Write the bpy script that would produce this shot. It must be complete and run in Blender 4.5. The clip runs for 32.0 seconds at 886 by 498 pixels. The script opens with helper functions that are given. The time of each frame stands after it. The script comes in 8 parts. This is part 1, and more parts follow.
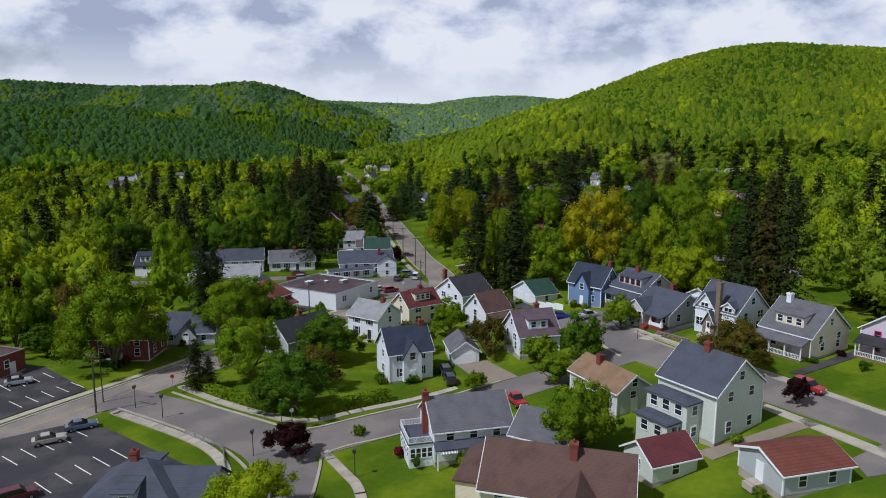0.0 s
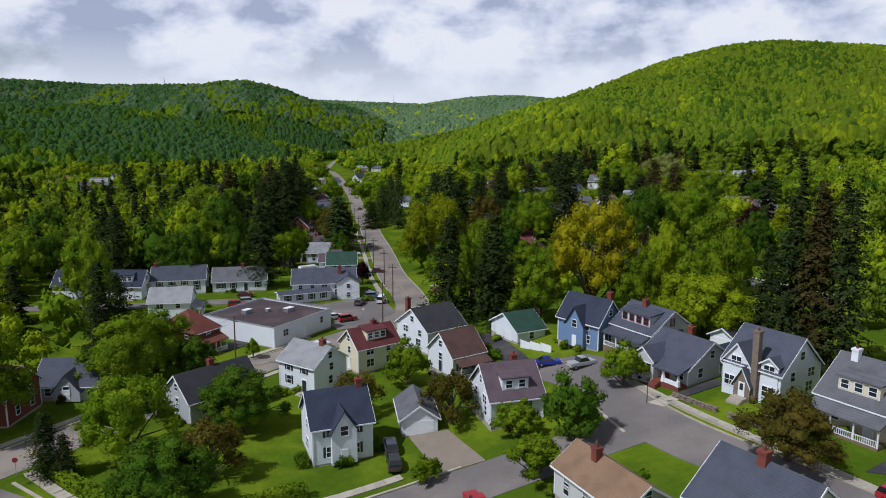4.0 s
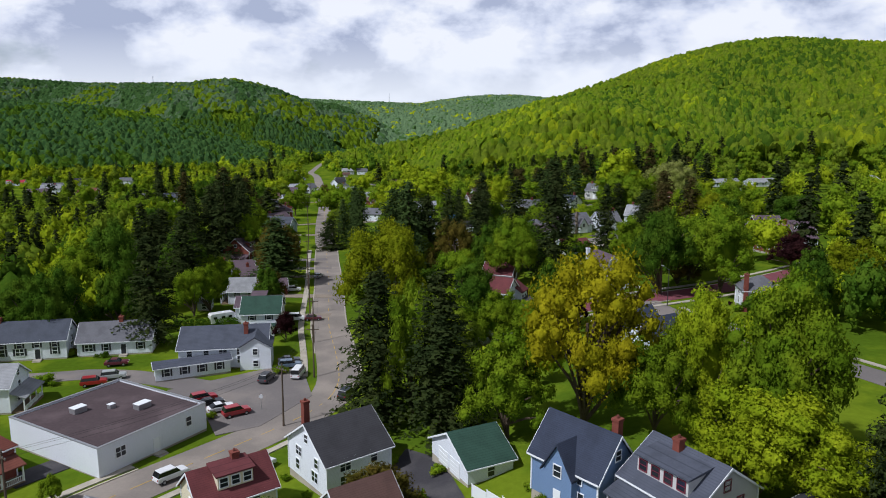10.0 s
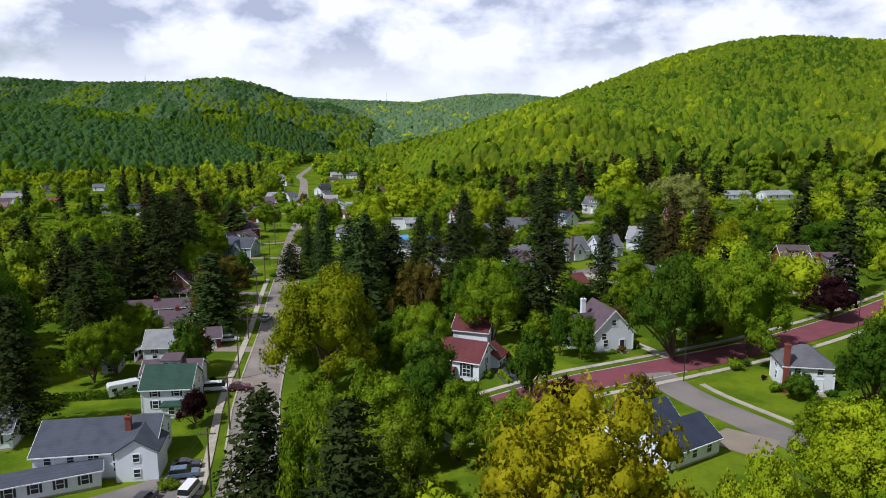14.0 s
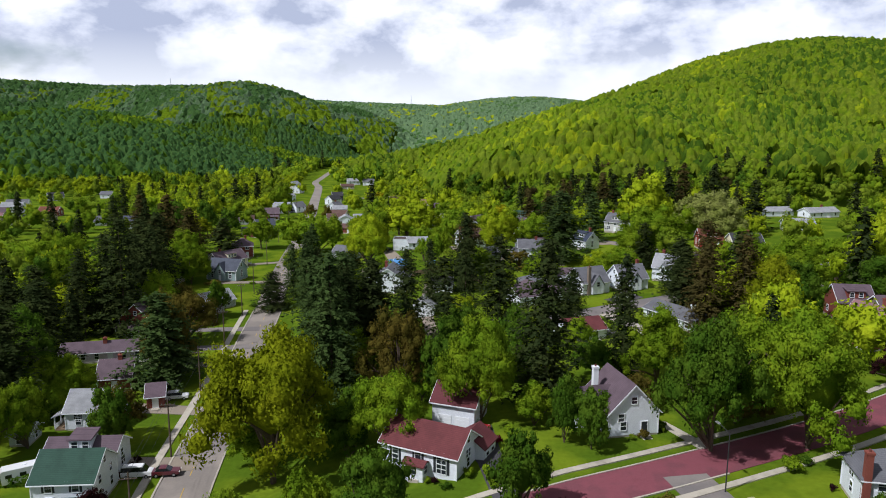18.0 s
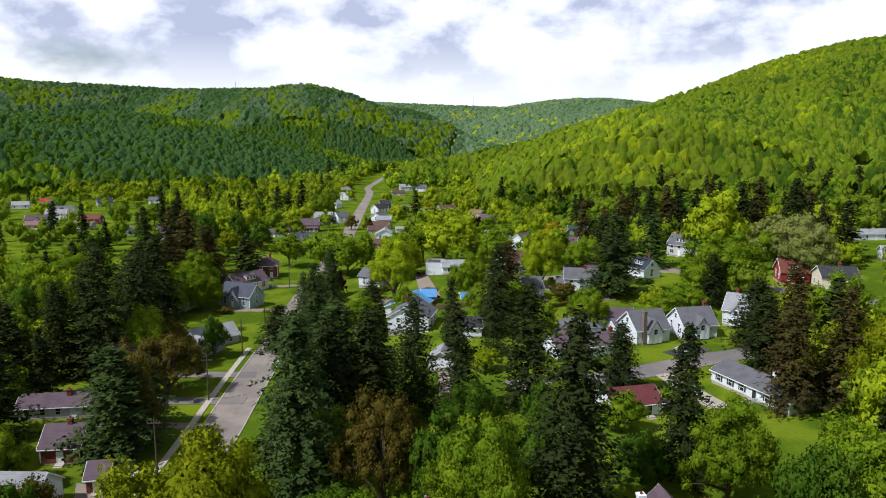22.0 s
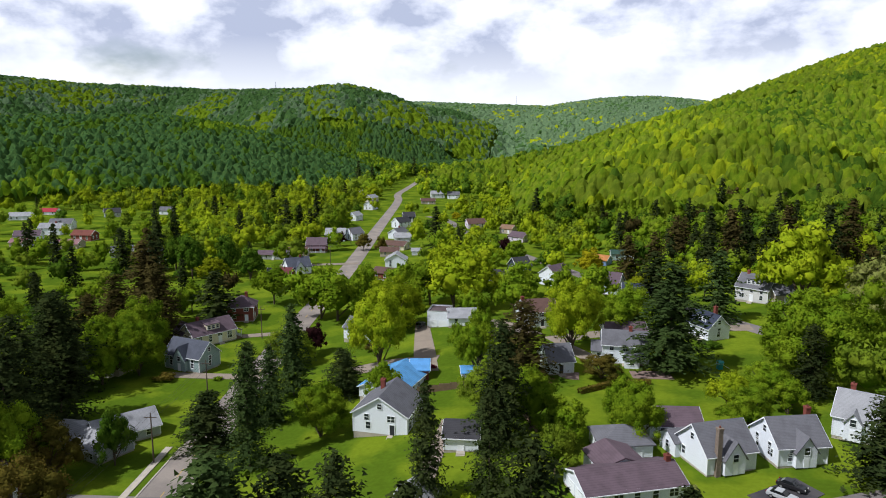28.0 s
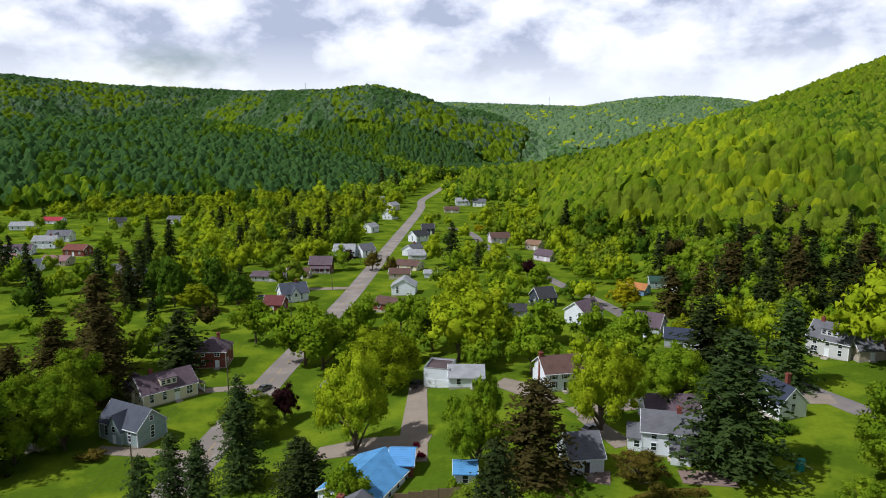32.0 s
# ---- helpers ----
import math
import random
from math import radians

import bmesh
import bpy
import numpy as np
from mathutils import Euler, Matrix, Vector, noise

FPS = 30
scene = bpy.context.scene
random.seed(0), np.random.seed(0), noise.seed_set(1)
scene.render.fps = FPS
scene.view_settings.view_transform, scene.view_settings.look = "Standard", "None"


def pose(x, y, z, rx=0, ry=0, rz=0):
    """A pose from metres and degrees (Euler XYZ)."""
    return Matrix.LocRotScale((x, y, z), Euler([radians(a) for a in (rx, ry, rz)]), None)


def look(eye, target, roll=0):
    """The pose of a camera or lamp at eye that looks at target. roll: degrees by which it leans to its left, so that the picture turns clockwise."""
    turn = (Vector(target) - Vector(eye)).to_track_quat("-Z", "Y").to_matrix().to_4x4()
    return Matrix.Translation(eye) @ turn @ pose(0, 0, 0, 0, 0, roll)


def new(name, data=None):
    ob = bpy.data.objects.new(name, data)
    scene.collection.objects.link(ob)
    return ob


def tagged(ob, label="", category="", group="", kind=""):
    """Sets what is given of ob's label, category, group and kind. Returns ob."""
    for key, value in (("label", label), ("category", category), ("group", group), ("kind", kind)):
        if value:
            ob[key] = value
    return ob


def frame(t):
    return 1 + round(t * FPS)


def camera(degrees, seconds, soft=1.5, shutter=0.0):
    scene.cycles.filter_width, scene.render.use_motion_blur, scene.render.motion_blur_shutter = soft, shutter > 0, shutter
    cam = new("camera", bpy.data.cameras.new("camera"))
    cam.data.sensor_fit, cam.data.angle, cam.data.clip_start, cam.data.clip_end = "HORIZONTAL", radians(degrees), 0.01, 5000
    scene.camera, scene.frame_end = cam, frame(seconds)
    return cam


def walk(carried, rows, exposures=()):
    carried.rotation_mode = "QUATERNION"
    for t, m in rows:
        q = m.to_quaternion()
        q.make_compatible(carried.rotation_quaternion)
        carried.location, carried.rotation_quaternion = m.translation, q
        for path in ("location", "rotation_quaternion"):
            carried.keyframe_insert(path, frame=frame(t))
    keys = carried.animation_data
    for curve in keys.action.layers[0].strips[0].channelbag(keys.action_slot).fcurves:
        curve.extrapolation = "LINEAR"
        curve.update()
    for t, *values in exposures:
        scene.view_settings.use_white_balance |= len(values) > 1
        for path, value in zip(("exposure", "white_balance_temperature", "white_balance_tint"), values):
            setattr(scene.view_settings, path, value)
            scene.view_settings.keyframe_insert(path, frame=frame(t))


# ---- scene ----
cam = camera(64.8, 32.0, soft=1.0)
METRES, EYE, TILT, LEAN, TURN = 288.0, 44.0, -9.9, 0.0, 0.0
ROWS = [
    (0.0, 0.0, 0.0, 0.0, 0.0, 0.0, -0.0),
    (0.5, 0.0032, 0.014, 0.002, -0.02, 0.01, -0.01),
    (1.0, 0.0065, 0.0279, 0.004, -0.04, 0.02, 0.0),
    (1.5, 0.0099, 0.0422, 0.006, -0.06, 0.0, -0.02),
    (2.0, 0.0133, 0.0564, 0.0082, -0.07, -0.02, -0.02),
    (2.5, 0.0163, 0.0706, 0.0104, -0.09, -0.03, -0.02),
    (3.0, 0.0195, 0.0845, 0.0125, -0.12, -0.04, -0.03),
    (3.5, 0.0226, 0.0986, 0.0148, -0.13, -0.02, -0.05),
    (5.5, 0.0357, 0.1548, 0.0245, -0.18, 0.01, -0.0),
    (6.0, 0.0388, 0.1698, 0.0269, -0.19, -0.0, -0.01),
    (6.5, 0.0419, 0.185, 0.0296, -0.2, -0.0, 0.01),
    (7.0, 0.0449, 0.1999, 0.0325, -0.21, -0.04, -0.01),
    (7.5, 0.0479, 0.2144, 0.0356, -0.24, -0.06, -0.01),
    (8.0, 0.0508, 0.2291, 0.0384, -0.24, -0.05, -0.02),
    (8.5, 0.054, 0.2437, 0.0417, -0.24, -0.02, -0.02),
    (9.0, 0.0576, 0.2582, 0.0452, -0.25, -0.02, -0.04),
    (9.5, 0.0614, 0.2735, 0.0493, -0.27, -0.03, -0.05),
    (10.0, 0.0651, 0.2889, 0.0538, -0.28, -0.05, -0.08),
    (10.5, 0.0688, 0.3043, 0.0582, -0.28, -0.05, -0.06),
    (11.0, 0.0721, 0.3196, 0.062, -0.3, -0.08, -0.05),
    (11.5, 0.0758, 0.3343, 0.0664, -0.33, -0.07, -0.06),
    (12.0, 0.0793, 0.3493, 0.0716, -0.32, -0.11, -0.07),
    (12.5, 0.0831, 0.3648, 0.0768, -0.31, -0.1, -0.07),
    (13.0, 0.0869, 0.3802, 0.0816, -0.3, -0.12, -0.09),
    (13.5, 0.0906, 0.3956, 0.0867, -0.31, -0.15, -0.07),
    (14.0, 0.094, 0.4103, 0.0914, -0.33, -0.18, -0.08),
    (14.5, 0.0971, 0.4244, 0.0959, -0.34, -0.18, -0.06),
    (16.5, 0.1099, 0.4729, 0.1095, -0.28, -0.09, -0.11),
    (17.0, 0.114, 0.4852, 0.1131, 0.22, -0.07, -0.21),
    (17.5, 0.118, 0.4977, 0.1169, 0.99, -0.03, -0.39),
    (18.0, 0.1223, 0.51, 0.1206, 1.76, 0.01, -0.52),
    (18.5, 0.1263, 0.5228, 0.1247, 2.5, 0.04, -0.68),
    (19.0, 0.1303, 0.536, 0.1289, 3.26, 0.06, -0.82),
    (19.5, 0.1341, 0.5492, 0.1329, 4.0, 0.08, -0.96),
    (20.0, 0.1375, 0.5625, 0.1369, 4.73, 0.07, -1.12),
    (20.5, 0.1405, 0.5762, 0.1409, 5.41, 0.04, -1.22),
    (21.0, 0.1435, 0.59, 0.1449, 6.0, 0.04, -1.29),
    (21.5, 0.1462, 0.604, 0.1487, 6.46, 0.03, -1.36),
    (22.0, 0.1488, 0.6183, 0.1525, 6.81, 0.02, -1.42),
    (22.5, 0.1509, 0.6329, 0.1566, 7.13, -0.01, -1.45),
    (23.0, 0.1528, 0.6476, 0.1603, 7.44, -0.01, -1.49),
    (23.5, 0.1545, 0.6627, 0.164, 7.76, -0.03, -1.53),
    (24.0, 0.1559, 0.6783, 0.1679, 7.95, -0.04, -1.55),
    (24.5, 0.1571, 0.6939, 0.1719, 8.12, -0.08, -1.56),
    (25.0, 0.1581, 0.7088, 0.1756, 8.27, -0.09, -1.58),
    (25.5, 0.159, 0.7251, 0.1798, 8.61, -0.07, -1.63),
    (27.5, 0.1632, 0.7939, 0.1985, 10.12, -0.18, -1.8),
    (28.0, 0.1639, 0.8116, 0.2028, 10.4, -0.19, -1.84),
    (28.5, 0.1646, 0.829, 0.207, 10.74, -0.2, -1.9),
    (29.0, 0.165, 0.8464, 0.2113, 11.12, -0.19, -1.98),
    (29.5, 0.1654, 0.8637, 0.2158, 11.57, -0.22, -2.04),
    (30.0, 0.1654, 0.881, 0.2202, 11.97, -0.23, -2.1),
    (30.5, 0.1653, 0.8985, 0.225, 12.27, -0.25, -2.14),
    (31.0, 0.1651, 0.9158, 0.2298, 12.54, -0.27, -2.17),
    (31.5, 0.1649, 0.9333, 0.2348, 12.8, -0.27, -2.2),
    (32.0, 0.1647, 0.9507, 0.2402, 13.06, -0.28, -2.24),
]
walk(cam, [(t, pose(0, 0, EYE, TILT, LEAN, TURN) @ pose(METRES * x, METRES * y, METRES * z, 90 + pitch, roll, yaw)) for t, x, y, z, yaw, pitch, roll in ROWS],
     exposures=[(0, -0.66, 5980, 12), (6, -0.58, 6000, 12), (10, -0.46, 6050, 12), (13, -0.32, 6120, 12), (18, -0.24, 6180, 12), (22, -0.14, 6220, 12), (26, -0.14, 6240, 12), (32, -0.26, 6200, 11)])

# ---- light ----
SUN_AZ, SUN_EL = 214.0, 52.0     # degrees: azimuth counted from +x anticlockwise, height
world = bpy.data.worlds.new("world")
scene.world = world
world.use_nodes = True
wn, wl = world.node_tree.nodes, world.node_tree.links
wn.clear()


def wnode(kind, **kw):
    n = wn.new(kind)
    for k, v in kw.items():
        n.inputs[k.replace("_", " ")].default_value = v
    return n


sky = wn.new("ShaderNodeTexSky")
sky.sky_type, sky.sun_disc = "NISHITA", False
sky.sun_elevation, sky.sun_rotation = radians(SUN_EL), radians(90 - SUN_AZ)
bg_sky = wnode("ShaderNodeBackground", Strength=0.10)
wl.new(sky.outputs[0], bg_sky.inputs[0])
coord = wn.new("ShaderNodeTexCoord")
shape = wn.new("ShaderNodeMapping")
shape.inputs["Scale"].default_value = (4.2, 4.2, 9.5)
shape.inputs["Location"].default_value = (1.9, 0.35, 0.2)
wl.new(coord.outputs["Generated"], shape.inputs[0])
cover = wnode("ShaderNodeTexNoise", Scale=0.8, Detail=6.0, Roughness=0.5, Distortion=0.2)
wl.new(shape.outputs[0], cover.inputs["Vector"])
cover_ramp = wn.new("ShaderNodeValToRGB")
cover_ramp.color_ramp.elements[0].position = 0.33
cover_ramp.color_ramp.elements[1].position = 0.43
wl.new(cover.outputs[0], cover_ramp.inputs[0])
shape2 = wn.new("ShaderNodeMapping")
shape2.inputs["Scale"].default_value = (5.5, 5.5, 9.5)
shape2.inputs["Location"].default_value = (7.2, 3.0, 1.15)
wl.new(coord.outputs["Generated"], shape2.inputs[0])
dark = wnode("ShaderNodeTexNoise", Scale=1.7, Detail=7.0, Roughness=0.55, Distortion=0.1)
wl.new(shape2.outputs[0], dark.inputs["Vector"])
dark_ramp = wn.new("ShaderNodeValToRGB")
e = dark_ramp.color_ramp.elements
e[0].position, e[0].color = 0.40, (0.46, 0.51, 0.65, 1)
e[1].position, e[1].color = 0.585, (0.97, 0.98, 1.0, 1)
m = e.new(0.50)
m.color = (0.76, 0.80, 0.91, 1)
wl.new(dark.outputs[0], dark_ramp.inputs[0])
# the cloud deck is brightest low over the hills and duller overhead
sep = wn.new("ShaderNodeSeparateXYZ")
wl.new(coord.outputs["Generated"], sep.inputs[0])
deck = wn.new("ShaderNodeMapRange")
for i_, v_ in enumerate((0.16, 0.50, 1.27, 0.5)):
    deck.inputs[i_ + 1].default_value = v_
wl.new(sep.outputs[2], deck.inputs[0])
low = wn.new("ShaderNodeMapRange")
for i_, v_ in enumerate((0.05, 0.12, 0.25, 1.0)):
    low.inputs[i_ + 1].default_value = v_
wl.new(sep.outputs[2], low.inputs[0])
thin = wn.new("ShaderNodeMix")
thin.data_type = "RGBA"
thin.inputs["A"].default_value = (0.94, 0.97, 1.0, 1)
wl.new(low.outputs[0], thin.inputs["Factor"])
wl.new(dark_ramp.outputs[0], thin.inputs["B"])
bg_cloud = wn.new("ShaderNodeBackground")
wl.new(thin.outputs["Result"], bg_cloud.inputs[0])
wl.new(deck.outputs[0], bg_cloud.inputs[1])
mixw = wn.new("ShaderNodeMixShader")
wl.new(cover_ramp.outputs[0], mixw.inputs[0])
wl.new(bg_sky.outputs[0], mixw.inputs[1])
wl.new(bg_cloud.outputs[0], mixw.inputs[2])
outw = wn.new("ShaderNodeOutputWorld")
wl.new(mixw.outputs[0], outw.inputs[0])

sun_data = bpy.data.lights.new("sun", "SUN")
sun_data.energy, sun_data.angle, sun_data.color = 5.0, radians(1.2), (1.0, 0.975, 0.935)
sun = new("sun", sun_data)
sx, sy = math.cos(radians(SUN_AZ)) * math.cos(radians(SUN_EL)), math.sin(radians(SUN_AZ)) * math.cos(radians(SUN_EL))
sun.matrix_world = look((0, 0, 300), (-sx * 100, -sy * 100, 300 - math.sin(radians(SUN_EL)) * 100))

# ---- materials ----
def material(name, base, rough=0.8, spec=0.3, metal=0.0, vary=0.12, scale=0.6, fine=6.0, bump=0.15, obj_vary=0.0,
             island=0.0, second=None, second_at=(0.45, 0.6), translucent=0.0, bands=None, alpha=None):
    """A surface with colour variation at two scales and a fine relief."""
    mat = bpy.data.materials.new(name)
    mat.use_nodes = True
    nt = mat.node_tree
    nd, ln = nt.nodes, nt.links
    bsdf = nd["Principled BSDF"]
    bsdf.inputs["Roughness"].default_value = rough
    bsdf.inputs["Specular IOR Level"].default_value = spec
    bsdf.inputs["Metallic"].default_value = metal
    tc = nd.new("ShaderNodeNewGeometry")
    where = tc.outputs["Position"]
    big = nd.new("ShaderNodeTexNoise")
    big.inputs["Scale"].default_value, big.inputs["Detail"].default_value = scale, 4
    small = nd.new("ShaderNodeTexNoise")
    small.inputs["Scale"].default_value, small.inputs["Detail"].default_value = fine, 5
    ln.new(where, big.inputs["Vector"])
    ln.new(where, small.inputs["Vector"])
    base_out = None
    if second:
        ramp = nd.new("ShaderNodeMapRange")
        ramp.inputs[1].default_value, ramp.inputs[2].default_value = second_at
        ln.new(big.outputs[0], ramp.inputs[0])
        mix = nd.new("ShaderNodeMix")
        mix.data_type = "RGBA"
        mix.inputs["A"].default_value, mix.inputs["B"].default_value = (*base, 1), (*second, 1)
        ln.new(ramp.outputs[0], mix.inputs["Factor"])
        base_out = mix.outputs["Result"]
    hsv = nd.new("ShaderNodeHueSaturation")
    if base_out:
        ln.new(base_out, hsv.inputs["Color"])
    else:
        hsv.inputs["Color"].default_value = (*base, 1)

    def mathn(op, a, b):
        n = nd.new("ShaderNodeMath")
        n.operation = op
        for i, v in enumerate((a, b)):
            if isinstance(v, (int, float)):
                n.inputs[i].default_value = v
            else:
                ln.new(v, n.inputs[i])
        return n.outputs[0]

    val = mathn("ADD", mathn("MULTIPLY", big.outputs[0], vary * 2), 1 - vary)
    val = mathn("MULTIPLY", val, mathn("ADD", mathn("MULTIPLY", small.outputs[0], vary * 2), 1 - vary))
    if obj_vary:
        info = nd.new("ShaderNodeObjectInfo")
        val = mathn("MULTIPLY", val, mathn("ADD", mathn("MULTIPLY", info.outputs["Random"], obj_vary * 2), 1 - obj_vary))
        ln.new(mathn("ADD", mathn("MULTIPLY", info.outputs["Random"], obj_vary * 0.12), 0.5 - obj_vary * 0.06), hsv.inputs["Hue"])
    if island:
        isl = tc.outputs["Random Per Island"]
        val = mathn("MULTIPLY", val, mathn("ADD", mathn("MULTIPLY", isl, island * 2), 1 - island))
        turn = mathn("FRACT", mathn("MULTIPLY", isl, 7.31), 0)
        ln.new(mathn("ADD", mathn("MULTIPLY", turn, island * 0.08), 0.5 - island * 0.03), hsv.inputs["Hue"])
    ln.new(val, hsv.inputs["Value"])
    colour = hsv.outputs[0]
    if bands:
        # courses of boards or shingles: a saw-tooth up the wall
        step, depth, dark = bands
        sepz = nd.new("ShaderNodeSeparateXYZ")
        ln.new(where, sepz.inputs[0])
        saw = mathn("FRACT", mathn("DIVIDE", sepz.outputs[2], step), 0)
        line = mathn("LESS_THAN", saw, 0.14)
        mixb = nd.new("ShaderNodeMix")
        mixb.data_type = "RGBA"
        ln.new(mathn("MULTIPLY", line, dark), mixb.inputs["Factor"])
        ln.new(colour, mixb.inputs["A"])
        mixb.inputs["B"].default_value = (base[0] * 0.35, base[1] * 0.35, base[2] * 0.38, 1)
        colour = mixb.outputs["Result"]
    ln.new(colour, bsdf.inputs["Base Color"])
    if bump:
        b = nd.new("ShaderNodeBump")
        b.inputs["Strength"].default_value, b.inputs["Distance"].default_value = bump, (0.8 if translucent else 0.1)
        ln.new(small.outputs[0], b.inputs["Height"])
        ln.new(b.outputs[0], bsdf.inputs["Normal"])
    if translucent:
        tr = nd.new("ShaderNodeBsdfTranslucent")
        ln.new(colour, tr.inputs["Color"])
        ms = nd.new("ShaderNodeMixShader")
        ms.inputs[0].default_value = translucent
        ln.new(bsdf.outputs[0], ms.inputs[1])
        ln.new(tr.outputs[0], ms.inputs[2])
        ln.new(ms.outputs[0], nd["Material Output"].inputs["Surface"])
    return mat


def leaf(name, base, second, island=0.11, obj=0.16):
    return material(name, base, 0.85, 0.0, vary=0.24, scale=0.25, fine=2.3, bump=0.45, obj_vary=obj, island=island, second=second, second_at=(0.4, 0.62), translucent=0.34)


def siding(name, base, step=0.16):
    return material(name, base, 0.55, 0.35, vary=0.05, scale=0.35, fine=5, bump=0.08, bands=(step, 0.02, 0.45))


def shingle(name, base, second=None):
    return material(name, base, 0.85, 0.3, vary=0.16, scale=0.5, fine=4.5, bump=0.4, second=second or tuple(c * 0.72 for c in base),
                    second_at=(0.42, 0.66), bands=(0.17, 0.02, 0.5), obj_vary=0.06)


M = {}
M["ground"] = material("lawn", (0.072, 0.124, 0.009), 0.95, 0.0, vary=0.26, scale=0.09, fine=1.1, bump=0.6, second=(0.122, 0.172, 0.011))
M["asphalt"] = material("asphalt", (0.165, 0.150, 0.148), 0.9, 0.2, vary=0.14, scale=0.12, fine=3, bump=0.15, second=(0.205, 0.182, 0.170))
M["road_far"] = material("worn pale asphalt", (0.215, 0.190, 0.172), 0.9, 0.2, vary=0.14, scale=0.12, fine=3, bump=0.15, second=(0.265, 0.232, 0.205))
M["blacktop"] = material("blacktop", (0.045, 0.043, 0.05), 0.85, 0.25, vary=0.2, scale=0.2, fine=4, bump=0.2, second=(0.07, 0.066, 0.07))
M["gravel"] = material("gravel drive", (0.25, 0.21, 0.17), 0.95, 0.1, vary=0.2, scale=0.4, fine=7, bump=0.4)
M["concrete"] = material("concrete", (0.42, 0.38, 0.32), 0.85, 0.2, obj_vary=0.09, vary=0.14, scale=0.5, fine=5, bump=0.2, second=(0.34, 0.31, 0.26))
M["brickroad"] = material("red brick paving", (0.205, 0.062, 0.080), 0.85, 0.2, vary=0.22, scale=0.3, fine=6, bump=0.3, second=(0.155, 0.052, 0.066))
M["paint"] = material("road paint", (0.75, 0.73, 0.66), 0.7, 0.2, vary=0.15, scale=2, fine=8)
M["yellow"] = material("yellow road paint", (0.5, 0.33, 0.06), 0.7, 0.2, vary=0.15, scale=2, fine=8)
M["white"] = siding("white clapboard", (0.74, 0.78, 0.85))
M["cream"] = siding("cream clapboard", (0.72, 0.66, 0.50))
M["palegreen"] = siding("pale green clapboard", (0.56, 0.62, 0.56))
M["greywall"] = siding("grey clapboard", (0.42, 0.45, 0.48))
M["bluewall"] = siding("blue clapboard", (0.16, 0.25, 0.42))
M["tanwall"] = siding("tan clapboard", (0.46, 0.39, 0.32))
M["tealwall"] = siding("grey green clapboard", (0.27, 0.36, 0.36))
M["darkwall"] = siding("dark blue clapboard", (0.05, 0.06, 0.09))
M["greenwall"] = siding("green clapboard", (0.05, 0.22, 0.09))
M["pinkwall"] = siding("lilac clapboard", (0.62, 0.55, 0.66))
M["stucco"] = material("stucco", (0.54, 0.54, 0.54), 0.9, 0.2, vary=0.07, scale=0.5, fine=9, bump=0.25)
M["brick"] = material("red brick", (0.20, 0.06, 0.045), 0.85, 0.2, vary=0.2, scale=0.8, fine=7, bump=0.3, bands=(0.085, 0.01, 0.4))
M["stone"] = material("brown field stone", (0.20, 0.16, 0.13), 0.9, 0.2, vary=0.35, scale=2.2, fine=5, bump=0.6)
M["trim"] = material("white trim", (0.78, 0.81, 0.85), 0.45, 0.4, vary=0.03, scale=1, fine=6, bump=0.03)
M["greytrim"] = material("grey trim", (0.3, 0.3, 0.32), 0.5, 0.3, vary=0.05)
M["greentrim"] = material("green trim", (0.03, 0.16, 0.07), 0.45, 0.4, vary=0.05, bump=0.03)
M["shutter"] = material("dark shutter", (0.025, 0.028, 0.035), 0.5, 0.4, vary=0.08, bump=0.05)
M["redpaint"] = material("red painted wood", (0.30, 0.03, 0.03), 0.5, 0.4, vary=0.08, bump=0.05)
M["redtrim"] = material("dark red trim", (0.16, 0.02, 0.04), 0.45, 0.4, vary=0.05, bump=0.03)
M["pinkpaint"] = material("pink painted wood", (0.75, 0.08, 0.30), 0.5, 0.4, vary=0.08, bump=0.05)
M["wood"] = material("weathered wood", (0.20, 0.14, 0.09), 0.85, 0.2, vary=0.25, scale=1.5, fine=9, bump=0.3)
M["pole"] = material("creosoted pole", (0.10, 0.075, 0.055), 0.9, 0.2, vary=0.2, scale=1.5, fine=9, bump=0.3)
M["metal"] = material("galvanised metal", (0.45, 0.46, 0.48), 0.4, 0.5, metal=0.7, vary=0.1, bump=0.05)
M["darkmetal"] = material("dark metal", (0.04, 0.04, 0.045), 0.45, 0.5, metal=0.3, vary=0.1, bump=0.05)
M["cable"] = material("black cable", (0.02, 0.02, 0.02), 0.6, 0.3, bump=0)
for key, col in dict(grey=(0.135, 0.137, 0.155), slate=(0.075, 0.085, 0.115), navy=(0.035, 0.045, 0.075), dark=(0.045, 0.045, 0.052), brown=(0.115, 0.065, 0.055),
                     maroon=(0.13, 0.035, 0.04), tan=(0.24, 0.15, 0.095), light=(0.30, 0.31, 0.33), green=(0.03, 0.075, 0.055), purple=(0.12, 0.085, 0.105),
                     blue=(0.10, 0.30, 0.60), rose=(0.24, 0.13, 0.14), orange=(0.42, 0.17, 0.06), redroof=(0.36, 0.03, 0.05), rust=(0.17, 0.055, 0.04)).items():
    M["roof_" + key] = shingle(key + " shingles", col)
M["flatroof"] = material("roofing felt", (0.075, 0.055, 0.06), 0.9, 0.2, vary=0.2, scale=0.15, fine=2, bump=0.15, second=(0.10, 0.075, 0.08))
M["bark"] = material("bark", (0.10, 0.075, 0.055), 0.95, 0.1, vary=0.3, scale=1.5, fine=6, bump=0.8)
M["leaf_lime"] = leaf("lime spring foliage", (0.255, 0.345, 0.012), (0.320, 0.385, 0.014))
